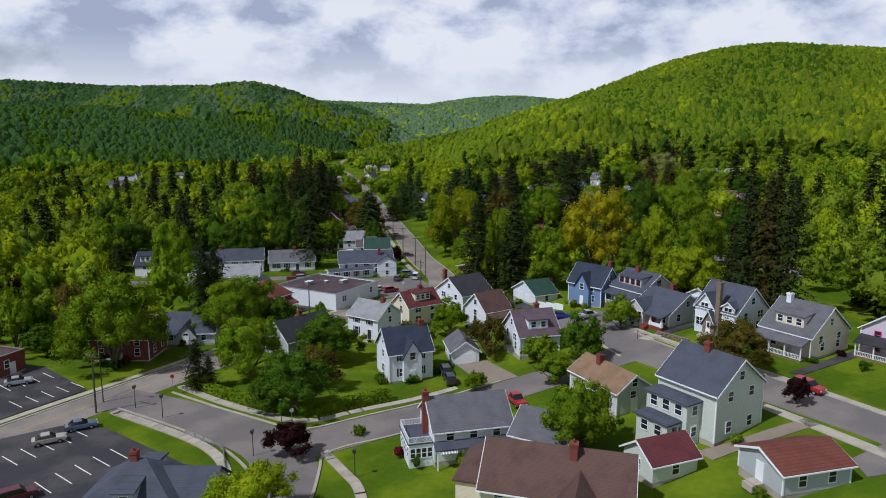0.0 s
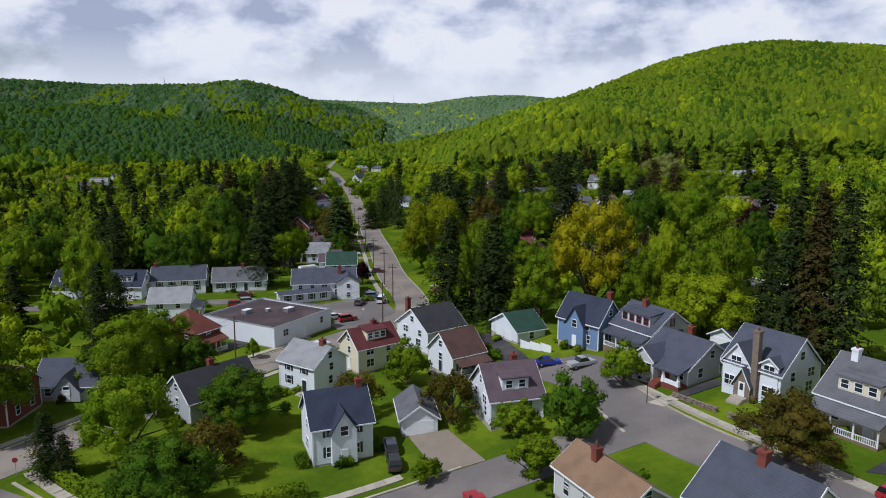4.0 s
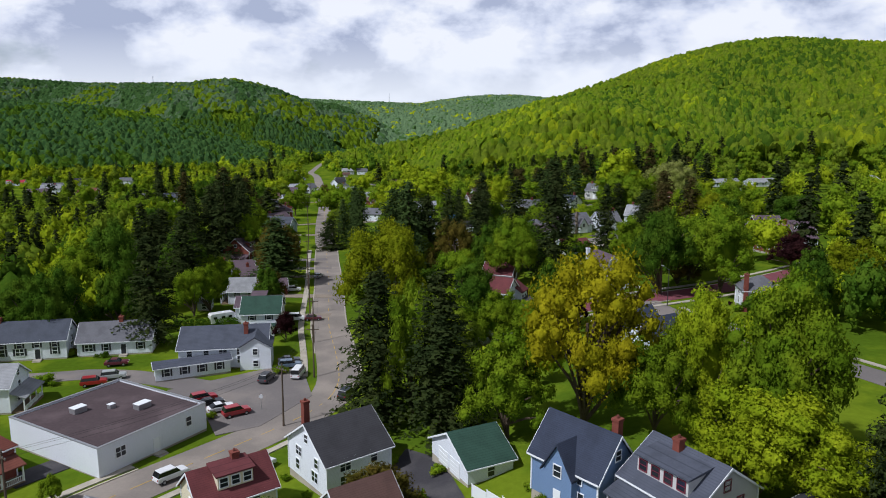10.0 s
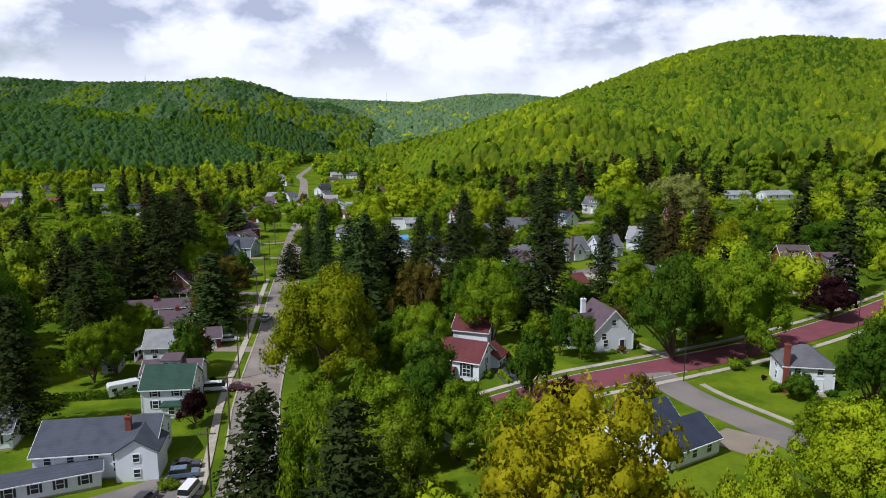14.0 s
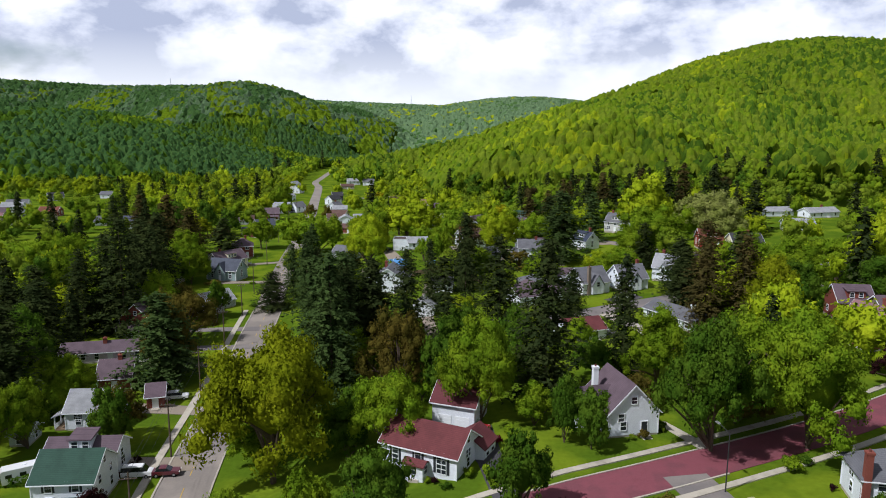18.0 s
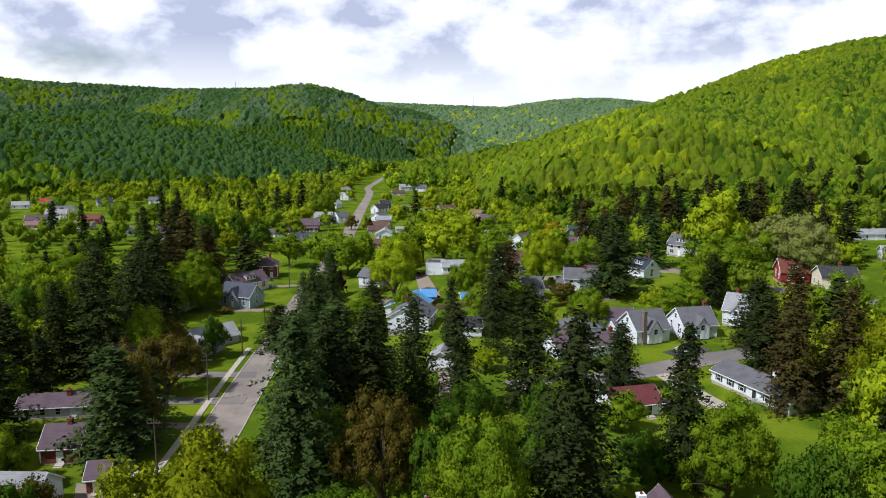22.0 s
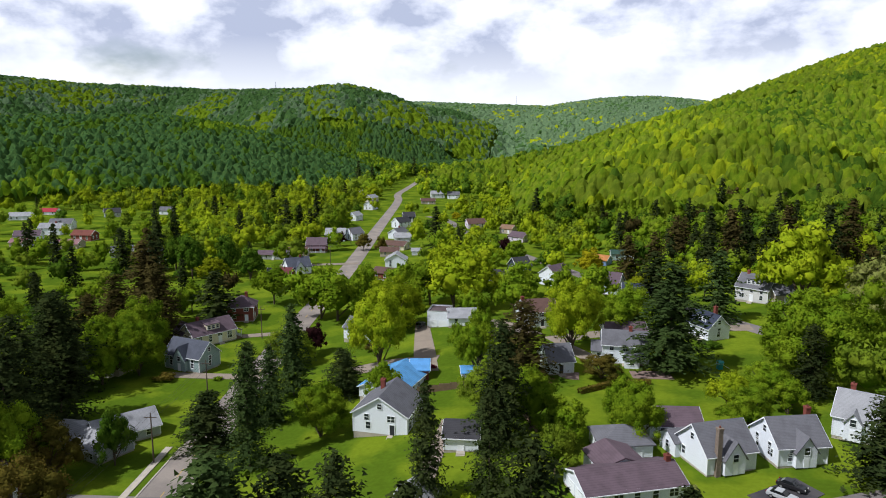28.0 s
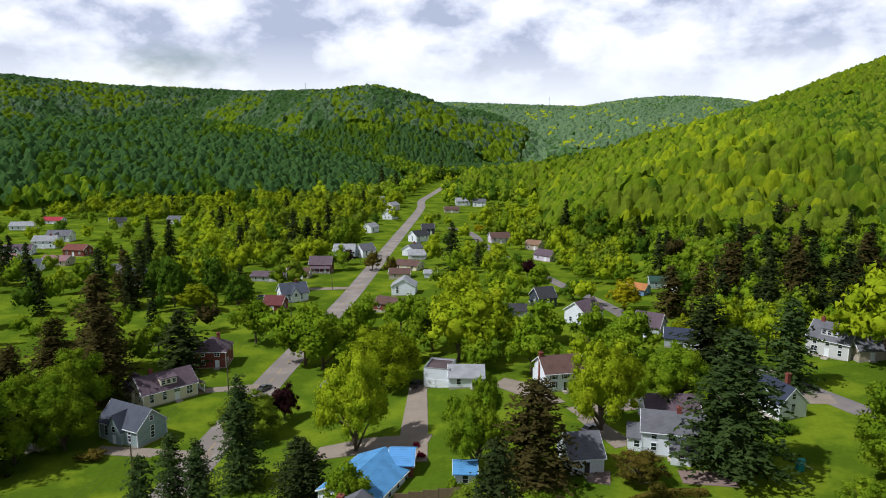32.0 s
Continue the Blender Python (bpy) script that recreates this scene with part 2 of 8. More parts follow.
M["leaf_mid"] = leaf("green spring foliage", (0.142, 0.238, 0.012), (0.196, 0.276, 0.014))
# a dark leaf's own colour, also used to paint cloud shade on nearer trees
M["leaf_deep"] = leaf("deep green foliage", (0.062, 0.132, 0.012), (0.092, 0.160, 0.014))
# bluer green: distance haze and cloud shade put into the leaf colour
M["leaf_hazy_far"] = leaf("woodland foliage tinted for haze and cloud shade", (0.060, 0.136, 0.042), (0.086, 0.164, 0.044))
M["leaf_fresh"] = leaf("fresh yellow green foliage", (0.185, 0.225, 0.008), (0.235, 0.265, 0.010))
# paler still: the far ridge's haze put into the leaf colour
M["leaf_haze"] = leaf("distant forest foliage tinted for haze", (0.115, 0.195, 0.10), (0.145, 0.225, 0.105))
M["leaf_hill"] = leaf("sunlit hill foliage", (0.150, 0.225, 0.018), (0.195, 0.262, 0.020))
M["leaf_gold"] = leaf("golden young foliage", (0.330, 0.310, 0.010), (0.390, 0.350, 0.012))
M["leaf_olive"] = leaf("thin olive bronze foliage", (0.11, 0.10, 0.018), (0.15, 0.115, 0.022))
M["leaf_wine"] = leaf("dark red foliage", (0.030, 0.012, 0.014), (0.045, 0.017, 0.018))
M["leaf_red"] = leaf("red shrub foliage", (0.14, 0.012, 0.03), (0.19, 0.02, 0.04))
M["leaf_pale"] = leaf("pale young foliage", (0.235, 0.275, 0.060), (0.280, 0.300, 0.090))
M["needle"] = leaf("dark spruce needles", (0.030, 0.046, 0.015), (0.044, 0.058, 0.017), island=0.16)
M["needle_brown"] = leaf("brown tinged spruce needles", (0.058, 0.052, 0.017), (0.080, 0.064, 0.020), island=0.16)
M["needle_blue"] = leaf("soft pine needles", (0.044, 0.074, 0.022), (0.060, 0.094, 0.026), island=0.16)


def glass(name, tint):
    mat = bpy.data.materials.new(name)
    mat.use_nodes = True
    b = mat.node_tree.nodes["Principled BSDF"]
    b.inputs["Base Color"].default_value = (*tint, 1)
    b.inputs["Roughness"].default_value, b.inputs["Specular IOR Level"].default_value = 0.06, 0.6
    return mat


M["pane"] = glass("window glass", (0.02, 0.025, 0.032))
M["carglass"] = glass("car glass", (0.012, 0.014, 0.016))


def carpaint(name, col):
    mat = glass(name, col)
    b = mat.node_tree.nodes["Principled BSDF"]
    b.inputs["Roughness"].default_value, b.inputs["Coat Weight"].default_value = 0.35, 0.6
    return mat


for key, col in dict(red=(0.35, 0.012, 0.02), white=(0.75, 0.76, 0.78), blue=(0.015, 0.03, 0.30), silver=(0.42, 0.44, 0.46), black=(0.014, 0.014, 0.016),
                     dark=(0.05, 0.05, 0.06), wine=(0.10, 0.01, 0.02), steel=(0.12, 0.17, 0.24), beige=(0.42, 0.38, 0.33)).items():
    M["car_" + key] = carpaint(key + " car paint", col)
M["tyre"] = material("rubber", (0.015, 0.015, 0.015), 0.8, 0.2, vary=0.1, bump=0.05)
M["lamp"] = material("lamp lens", (0.7, 0.7, 0.68), 0.2, 0.6, vary=0.02, bump=0)
M["tail"] = material("tail lamp lens", (0.3, 0.01, 0.01), 0.2, 0.6, vary=0.02, bump=0)

# ---- mesh helpers ----
class Solid:
    """Collects boxes, prisms and sheets into one mesh."""

    def __init__(self):
        self.v, self.f, self.mi = [], [], []

    def add(self, verts, faces, mi=0):
        n = len(self.v)
        self.v += [tuple(p) for p in verts]
        self.f += [tuple(n + i for i in fc) for fc in faces]
        self.mi += [mi] * len(faces)
        return self

    def box(self, x0, y0, z0, x1, y1, z1, mi=0):
        return self.add([(x0, y0, z0), (x1, y0, z0), (x1, y1, z0), (x0, y1, z0), (x0, y0, z1), (x1, y0, z1), (x1, y1, z1), (x0, y1, z1)],
                        [(3, 2, 1, 0), (4, 5, 6, 7), (0, 1, 5, 4), (1, 2, 6, 5), (2, 3, 7, 6), (3, 0, 4, 7)], mi)

    def prism(self, outline, a, b, axis="x", mi=0):
        """An outline of (u, w) pushed from a to b along an axis; for x: u is y, w is z; for y: u is x; for z: (x, y)."""
        put = {"x": lambda s, u, w: (s, u, w), "y": lambda s, u, w: (u, s, w), "z": lambda s, u, w: (u, w, s)}[axis]
        n = len(outline)
        vs = [put(a, u, w) for u, w in outline] + [put(b, u, w) for u, w in outline]
        fs = [tuple(range(n - 1, -1, -1)), tuple(range(n, 2 * n))] + [(i, (i + 1) % n, n + (i + 1) % n, n + i) for i in range(n)]
        return self.add(vs, fs, mi)

    def tube(self, p, q, r0, r1, n=8, mi=0):
        p, q = Vector(p), Vector(q)
        d = (q - p).normalized()
        s = d.orthogonal().normalized()
        t = d.cross(s)
        vs = [p + (s * math.cos(2 * math.pi * i / n) + t * math.sin(2 * math.pi * i / n)) * r0 for i in range(n)]
        vs += [q + (s * math.cos(2 * math.pi * i / n) + t * math.sin(2 * math.pi * i / n)) * r1 for i in range(n)]
        return self.add(vs, [tuple(range(n - 1, -1, -1)), tuple(range(n, 2 * n))] + [(i, (i + 1) % n, n + (i + 1) % n, n + i) for i in range(n)], mi)

    def lattice(self, us, ws, holes, a, b, axis="y", mi=0):
        """A flat plate cut into cells, with some cells left out as holes; us and ws are the cutting lines."""
        put = {"y": lambda s, u, w: (u, s, w), "z": lambda s, u, w: (u, w, s)}[axis]
        nu, nw = len(us), len(ws)
        vs = [put(s, u, w) for s in (a, b) for w in ws for u in us]
        full = lambda i, j: 0 <= i < nu - 1 and 0 <= j < nw - 1 and (i, j) not in holes
        at = lambda k, i, j: k * nu * nw + j * nu + i
        fs = []
        for j in range(nw - 1):
            for i in range(nu - 1):
                if not full(i, j):
                    continue
                fs += [(at(0, i, j), at(0, i + 1, j), at(0, i + 1, j + 1), at(0, i, j + 1)), (at(1, i, j), at(1, i, j + 1), at(1, i + 1, j + 1), at(1, i + 1, j))]
                for di, dj, p, q in ((-1, 0, (i, j), (i, j + 1)), (1, 0, (i + 1, j), (i + 1, j + 1)), (0, -1, (i, j), (i + 1, j)), (0, 1, (i, j + 1), (i + 1, j + 1))):
                    if not full(i + di, j + dj):
                        fs.append((at(0, *p), at(0, *q), at(1, *q), at(1, *p)))
        return self.add(vs, fs, mi)

    def tower(self, cx, cy, levels, mi=0):
        """A square stack: (height, half width) from foot to top."""
        vs = [(cx + sx_ * r, cy + sy_ * r, h) for h, r in levels for sx_, sy_ in ((-1, -1), (1, -1), (1, 1), (-1, 1))]
        fs = [(3, 2, 1, 0), tuple(range(len(vs) - 4, len(vs)))]
        for k in range(len(levels) - 1):
            fs += [(4 * k + i, 4 * k + (i + 1) % 4, 4 * k + 4 + (i + 1) % 4, 4 * k + 4 + i) for i in range(4)]
        return self.add(vs, fs, mi)

    def mesh(self, name, *mats):
        me = bpy.data.meshes.new(name)
        me.from_pydata(self.v, [], self.f)
        for m_ in mats:
            me.materials.append(m_)
        if len(mats) > 1:
            me.polygons.foreach_set("material_index", self.mi)
        bm = bmesh.new()
        bm.from_mesh(me)
        bmesh.ops.recalc_face_normals(bm, faces=bm.faces)
        bm.to_mesh(me)
        bm.free()
        return me


def part(name, solid, mat, parent=None, label="", at=None):
    me = solid if isinstance(solid, bpy.types.Mesh) else solid.mesh(name, mat)
    ob = new(name, me)
    if parent:
        ob.parent = parent
    if at is not None:
        ob.matrix_basis = at
    if label:
        ob["label"] = label
    return ob


def thing(name, m, label, category, group="", kind=""):
    ob = new(name)
    ob.empty_display_size = 0.5
    ob.matrix_basis = m
    return tagged(ob, label, category, group, kind)


# ---- the land ----
ROAD = [(-130, -20), (-100, 36), (-66, 97), (-50, 123), (-37, 147), (-25, 166), (-11, 184), (-1.5, 197), (0.3, 207), (-1.5, 219), (-5, 235), (-8.8, 251), (-16, 300), (-22.5, 335), (-28, 370),
        (-33, 394), (-43, 454), (-54, 527), (-63, 580), (-99, 770), (-137, 973), (-155, 1030), (-168, 1100), (-197, 1346), (-215, 1600)]
VALLEY_Y, VALLEY_Z = [-400, 120, 300, 460, 700, 950, 1100, 1700, 6000], [-1, -1.5, -4, -5.5, -10, -16, -20, -28, -40]
RX_Y, RX_X = [-200, 215, 280, 460, 950, 1100, 1700, 6000], [-14, -14, -20, -49, -139, -165, -260, -500]
RIDGES = [
    # crest lines: (x, y, z), how far the slope runs for each metre of height, its least width
    ([(-60, 1146, 7), (68, 1130, 32), (147, 1045, 56), (207, 985, 70), (253, 1057, 72), (337, 1076, 106), (502, 1210, 128), (568, 1259, 173), (866, 1195, 151), (1174, 984, 152), (1900, 700, 152)], 2.64, 101),
    ([(-330, 1420, 3), (-506, 1315, 28), (-587, 1192, 66), (-718, 1036, 62), (-1200, 800, 97), (-2000, 500, 99)], 4.53, 106),
    ([(-84, 2052, 5), (-187, 1998, 6), (-216, 1990, 31), (-320, 2094, 96), (-495, 1918, 115), (-551, 1996, 153), (-610, 2106, 149), (-1093, 2385, 164), (-1245, 2436, 174), (-1500, 2230, 182), (-1700, 2040, 204), (-2143, 1657, 190), (-3000, 1200, 161)], 2.37, 103),
    ([(-1500, 3900, 162), (-719, 3757, 168), (-55, 3765, 144), (150, 3711, 158), (330, 3690, 186), (560, 3650, 140), (683, 3547, 130), (1466, 3166, 150), (2500, 2800, 146)], 4.84, 173),
    ([(248, 1051, 80), (190, 900, 69), (166, 780, 55), (117, 714, 24), (131, 598, 14), (330, 560, 38), (600, 600, 75), (1200, 500, 109)], 2.60, 87),
]


def smooth(a, b, v):
    u = np.clip((v - a) / (b - a), 0, 1)
    return u * u * (3 - 2 * u)


def land(x, y):
    """Height of the ground; x and y may be arrays."""
    x, y = np.asarray(x, float), np.asarray(y, float)
    z = np.interp(y, VALLEY_Y, VALLEY_Z)
    dx = x - np.interp(y, RX_Y, RX_X)
    z = z + 8 * smooth(5, 70, dx) * (1 - smooth(430, 700, y)) + 10 * smooth(100, 260, dx)
    for crest, width, least in RIDGES:
        best = np.full(np.broadcast(x, y).shape, -1e3)
        for (x0, y0, z0), (x1, y1, z1) in zip(crest, crest[1:]):
            l2 = (x1 - x0) ** 2 + (y1 - y0) ** 2
            u = np.clip(((x - x0) * (x1 - x0) + (y - y0) * (y1 - y0)) / l2, 0, 1)
            d = np.hypot(x - x0 - u * (x1 - x0), y - y0 - u * (y1 - y0))
            top = z0 + u * (z1 - z0)
            w = np.maximum(least, (top + 15) * width)
            q = np.clip(1 - d / w, 0, None)
            best = np.maximum(best, (top + 25) * (1 - (1 - q) ** 1.8) - 25)
        k = 5.0
        h = np.clip(0.5 + 0.5 * (best - z) / k, 0, 1)
        z = z * (1 - h) + best * h + k * h * (1 - h) * 0.5
    return z


def land_at(x, y):
    return float(land(x, y))


def spaced(lo, near0, near1, hi, step, grow):
    a = list(np.arange(near0, near1 + 0.1, step))
    s, v = step, near0
    left = []
    while v > lo:
        s *= grow
        v -= s
        left.append(v)
    s, v = step, near1
    while v < hi:
        s *= grow
        v += s
        a.append(v)
    return np.array(left[::-1] + a)


gx, gy = spaced(-4200, -150, 270, 4200, 4.0, 1.07), spaced(-700, -60, 620, 5200, 4.0, 1.045)
XX, YY = np.meshgrid(gx, gy)
ZZ = land(XX, YY)


def sheet_height(x, y):
    """Height of the land's mesh itself at a place."""
    i = int(np.clip(np.searchsorted(gx, x) - 1, 0, len(gx) - 2))
    j = int(np.clip(np.searchsorted(gy, y) - 1, 0, len(gy) - 2))
    u, v = (x - gx[i]) / (gx[i + 1] - gx[i]), (y - gy[j]) / (gy[j + 1] - gy[j])
    return float((ZZ[j, i] * (1 - u) + ZZ[j, i + 1] * u) * (1 - v) + (ZZ[j + 1, i] * (1 - u) + ZZ[j + 1, i + 1] * u) * v)


nx = len(gx)
me = bpy.data.meshes.new("ground")
idx = np.arange(len(gx) * len(gy)).reshape(len(gy), nx)
quads = np.stack([idx[:-1, :-1], idx[:-1, 1:], idx[1:, 1:], idx[1:, :-1]], -1).reshape(-1, 4)
me.from_pydata(np.stack([XX, YY, ZZ], -1).reshape(-1, 3).tolist(), [], quads.tolist())
me.materials.append(M["ground"])
me.polygons.foreach_set("use_smooth", [True] * len(me.polygons))
tagged(new("ground", me), "rolling valley ground with green lawns and wooded hills", "ground", kind="structure")


def resample(points, step):
    out = [Vector((*points[0][:2], 0))]
    for a, b in zip(points, points[1:]):
        a, b = Vector((*a[:2], 0)), Vector((*b[:2], 0))
        n = max(1, round((b - a).length / step))
        out += [a + (b - a) * (i + 1) / n for i in range(n)]
    return out


def rounded(points, times=2):
    for _ in range(times):
        pts = [points[0]]
        for a, b in zip(points, points[1:]):
            pts += [(a[0] * 0.75 + b[0] * 0.25, a[1] * 0.75 + b[1] * 0.25), (a[0] * 0.25 + b[0] * 0.75, a[1] * 0.25 + b[1] * 0.75)]
        points = pts + [points[-1]]
    return points


def strip(points, left, right, lift, thick=0.3, step=3.0):
    """A band along a line from left to right of it, laid on the land."""
    pts = resample(points, step)
    s = Solid()
    ring = []
    for i, p in enumerate(pts):
        d = (pts[min(i + 1, len(pts) - 1)] - pts[max(i - 1, 0)]).normalized()
        n = Vector((-d.y, d.x, 0))
        cols = max(2, int(abs(left - right) / 2.5) + 1)
        row = []
        for c in range(cols):
            q = p + n * (left + (right - left) * c / (cols - 1))
            row.append((q.x, q.y, sheet_height(q.x, q.y) + lift))
        ring.append(row)
    cols = len(ring[0])
    vs = [v for r in ring for v in r]
    fs = [(i * cols + c, i * cols + c + 1, (i + 1) * cols + c + 1, (i + 1) * cols + c) for i in range(len(ring) - 1) for c in range(cols - 1)]
    base = len(vs)
    edge = [(i, 0) for i in range(len(ring))] + [(i, cols - 1) for i in range(len(ring) - 1, -1, -1)]
    vs += [(ring[i][c][0], ring[i][c][1], ring[i][c][2] - thick) for i, c in edge]
    top = [i * cols + c for i, c in edge]
    fs += [(top[k], base + k, base + (k + 1) % len(edge), top[(k + 1) % len(edge)]) for k in range(len(edge))]
    return s.add(vs, fs)


def patch(outline, lift, thick=0.3, cell=2.5):
    """A paved area with a polygonal edge, draped on the land."""
    bm = bmesh.new()
    face = bm.faces.new([bm.verts.new((x, y, 0)) for x, y in outline])
    xs, ys = [p[0] for p in outline], [p[1] for p in outline]
    for axis, lo, hi in ((0, min(xs), max(xs)), (1, min(ys), max(ys))):
        k = lo + cell
        while k < hi:
            co, no = ((k, 0, 0), (1, 0, 0)) if axis == 0 else ((0, k, 0), (0, 1, 0))
            bmesh.ops.bisect_plane(bm, geom=bm.verts[:] + bm.edges[:] + bm.faces[:], plane_co=co, plane_no=no)
            k += cell
    for v in bm.verts:
        v.co.z = sheet_height(v.co.x, v.co.y) + lift
    bmesh.ops.triangulate(bm, faces=bm.faces[:])
    rim = bmesh.ops.extrude_edge_only(bm, edges=[e_ for e_ in bm.edges if e_.is_boundary])
    for v in rim["geom"]:
        if isinstance(v, bmesh.types.BMVert):
            v.co.z -= thick
    bmesh.ops.recalc_face_normals(bm, faces=bm.faces[:])
    me_ = bpy.data.meshes.new("patch")
    bm.to_mesh(me_)
    bm.free()
    return me_


def lay(name, me_, mat, label, category, kind="structure"):
    if isinstance(me_, Solid):
        me_ = me_.mesh(name, mat)
    else:
        me_.materials.append(mat)
    return tagged(new(name, me_), label, category, kind=kind)



# ---- streets, walks and drives ----
def kerbed(name, line, left, right, label):
    """A pavement or kerb along a street, a real step high."""
    ob = lay(name, strip(line, left, right, 0.17, 0.4), M["concrete"], label, "pavement")
    if name == "pavement":
        WALKWAYS.append((ob, line, left, right))
    return ob


WALKWAYS = []


def slabs(walkway, line, left, right):
    """Single concrete slabs with open joints, laid along a footway."""
    w_ = abs(left - right) - 0.06
    me_ = Solid().box(-0.73, -w_ / 2, -0.03, 0.73, w_ / 2, 0.02).mesh("slab", M["concrete"])
    pts = resample(line, 1.5)
    for a, b in zip(pts, pts[1:]):
        d = (b - a).normalized()
        p = (a + b) / 2 + Vector((-d.y, d.x, 0)) * (left + right) / 2
        rise_ = math.degrees(math.atan2(sheet_height(p.x + d.x, p.y + d.y) - sheet_height(p.x - d.x, p.y - d.y), 2))
        part("slab", me_, None, walkway, at=pose(p.x, p.y, sheet_height(p.x, p.y) + 0.176, 0, -rise_, math.degrees(math.atan2(d.y, d.x))))


ROADR = rounded(ROAD, 2)
lay("road", strip(ROADR, 4.2, -4.2, 0.06), M["road_far"], "two-lane worn grey asphalt main road running down the valley", "road")
LINE_A = rounded([(-57, 113), (-48, 109.3), (-39, 104.5), (-31, 99.6), (-24, 94), (-20.8, 87), (-20.6, 78), (-25, 58), (-33, 38), (-46, 10)])
LINE_B = rounded([(-22, 93.5), (-12, 100.2), (-3, 105.4), (10, 111.4), (24, 116.5), (34, 120)])
LINE_C = rounded([(30, 147), (33, 134), (36, 118), (44, 104), (55, 84), (72, 50), (95, 5)])
LINE_RED = rounded([(5.5, 223.4), (20, 226), (34, 230), (52, 237.5), (73, 248), (107, 266), (150, 292), (210, 330)])
LINE_F = rounded([(66.5, 243), (69, 231), (76, 218), (86, 198), (95, 178)])
LINE_D = rounded([(40, 322), (62, 330), (85, 346), (112, 356), (140, 352)])
LINE_E = rounded([(-72, 808), (-50, 788), (-25, 709), (6, 651), (20, 613), (38, 573), (50, 545), (62, 511), (77, 484), (99, 446), (125, 405), (165, 372)])
LINE_G = rounded([(99, 447), (80, 447), (57, 440), (42, 430)])
LINE_H = rounded([(-20, 206), (-45, 216), (-60, 212), (-95, 206), (-140, 205)])
LINE_K = rounded([(24, 372), (24, 341), (29, 308), (33, 285)])
for k, (nm, ln_, w_, mat, lab) in enumerate((("side_street", LINE_A, 4.4, "asphalt", "grey asphalt side street joining the main road"), ("side_street", LINE_B, 4.3, "asphalt", "narrow grey asphalt street between house gardens"),
                                ("side_street", LINE_C, 4.3, "asphalt", "asphalt residential street with a turning place"), ("brick_street", LINE_RED, 3.7, "brickroad", "street paved with dark red brick"),
                                ("side_street", LINE_F, 3.3, "asphalt", "grey asphalt lane off the brick street"), ("side_street", LINE_D, 3.6, "asphalt", "quiet asphalt street in front of white cottages"),
                                ("side_street", LINE_E, 3.0, "asphalt", "narrow street winding along the foot of the hill"), ("side_street", LINE_G, 3.0, "gravel", "pale short street ending among lawns"),
                                ("side_street", LINE_H, 3.0, "asphalt", "asphalt back street before white houses"), ("lane", LINE_K, 1.6, "gravel", "pale gravel lane between trees"))):
    lay(nm, strip(ln_, w_, -w_, 0.066 + 0.004 * k), M[mat], lab, "road")

MAIN_NEAR = [p for p in ROADR if 60 < p[1] < 176]
MAIN_MID = [p for p in ROADR if 214 < p[1] < 372]
kerbed("pavement", MAIN_NEAR, 6.4, 5.1, "pale concrete footway along the main road")
kerbed("pavement", [p for p in ROADR if 138 < p[1] < 192], -5.1, -6.3, "pale concrete footway along the main road")
kerbed("pavement", MAIN_MID, 7.4, 6.0, "pale concrete footway beside a grass strip")
kerbed("kerb", [p for p in ROADR if 226 < p[1] < 372], 4.5, 4.2, "low concrete kerb along the main road")
kerbed("kerb", [p for p in ROADR if 60 < p[1] < 176], 4.5, 4.2, "low concrete kerb along the main road")
kerbed("kerb", [p for p in ROADR if 206 < p[1] < 372], -4.2, -4.5, "low concrete kerb along the main road")
kerbed("pavement", rounded([(-52.9, 106.5), (-46.5, 102.7), (-37.7, 97.1), (-32.4, 92.6), (-29.1, 87.5), (-27.6, 81.9), (-33, 58)]), 0.75, -0.75, "concrete footway beside the parking lot lawn")
kerbed("kerb", rounded([(-53.3, 108.3), (-41.4, 101.2), (-32.7, 95.1), (-27.7, 89.5), (-25.1, 85.4), (-25.6, 77)]), 0.2, -0.2, "yellow-worn kerb round the street corner")
kerbed("kerb", rounded([(-47.1, 115.4), (-36.9, 108.5), (-29.9, 104.4), (-23.2, 100.3), (-19.9, 100.3), (-12.7, 105.2), (-5.9, 109), (4, 113.8), (10, 116.4)]), 0.2, -0.2, "kerb round the corner garden")
kerbed("pavement", rounded([(-46.4, 117.9), (-37.9, 111.3), (-30.5, 106.8), (-21.7, 102.0), (-13, 107.8), (-6, 111.2), (2, 115.4)]), 0.7, -0.7, "concrete footway along the hedge")
kerbed("pavement", rounded([(-16.6, 92.2), (-13.7, 87.5), (-10.1, 81.9), (-9, 70), (-14, 52)]), 0.7, -0.7, "concrete footway beside the white house")
kerbed("kerb", rounded([(-18.6, 60), (-16.2, 78), (-16.6, 88), (-17.2, 91.8), (-13.7, 94.8), (-10.6, 96.2), (-2, 101), (8, 105.8)]), 0.2, -0.2, "kerb round the white house corner")
kerbed("pavement", rounded([(36.5, 135), (39.5, 126), (43, 117), (51, 101), (61, 82), (78, 48)]), 1.0, -0.4, "concrete footway before the bungalows")
kerbed("kerb", rounded([(35, 146), (36.2, 134), (40, 119), (47.8, 105), (58.6, 86), (75.6, 52)]), 0.4, 0.05, "kerb along the residential street")
kerbed("kerb", rounded([(28.6, 132), (31.4, 118.6)]), 0.2, -0.2, "kerb along the residential street")
kerbed("pavement", LINE_RED, 6.9, 5.7, "concrete footway along the brick street")
kerbed("pavement", LINE_RED[8:], -5.7, -6.9, "concrete footway along the brick street")
kerbed("kerb", LINE_RED, 4.0, 3.7, "worn kerb of the brick street")
kerbed("kerb", LINE_RED[:18], -3.7, -4.0, "worn kerb of the brick street")
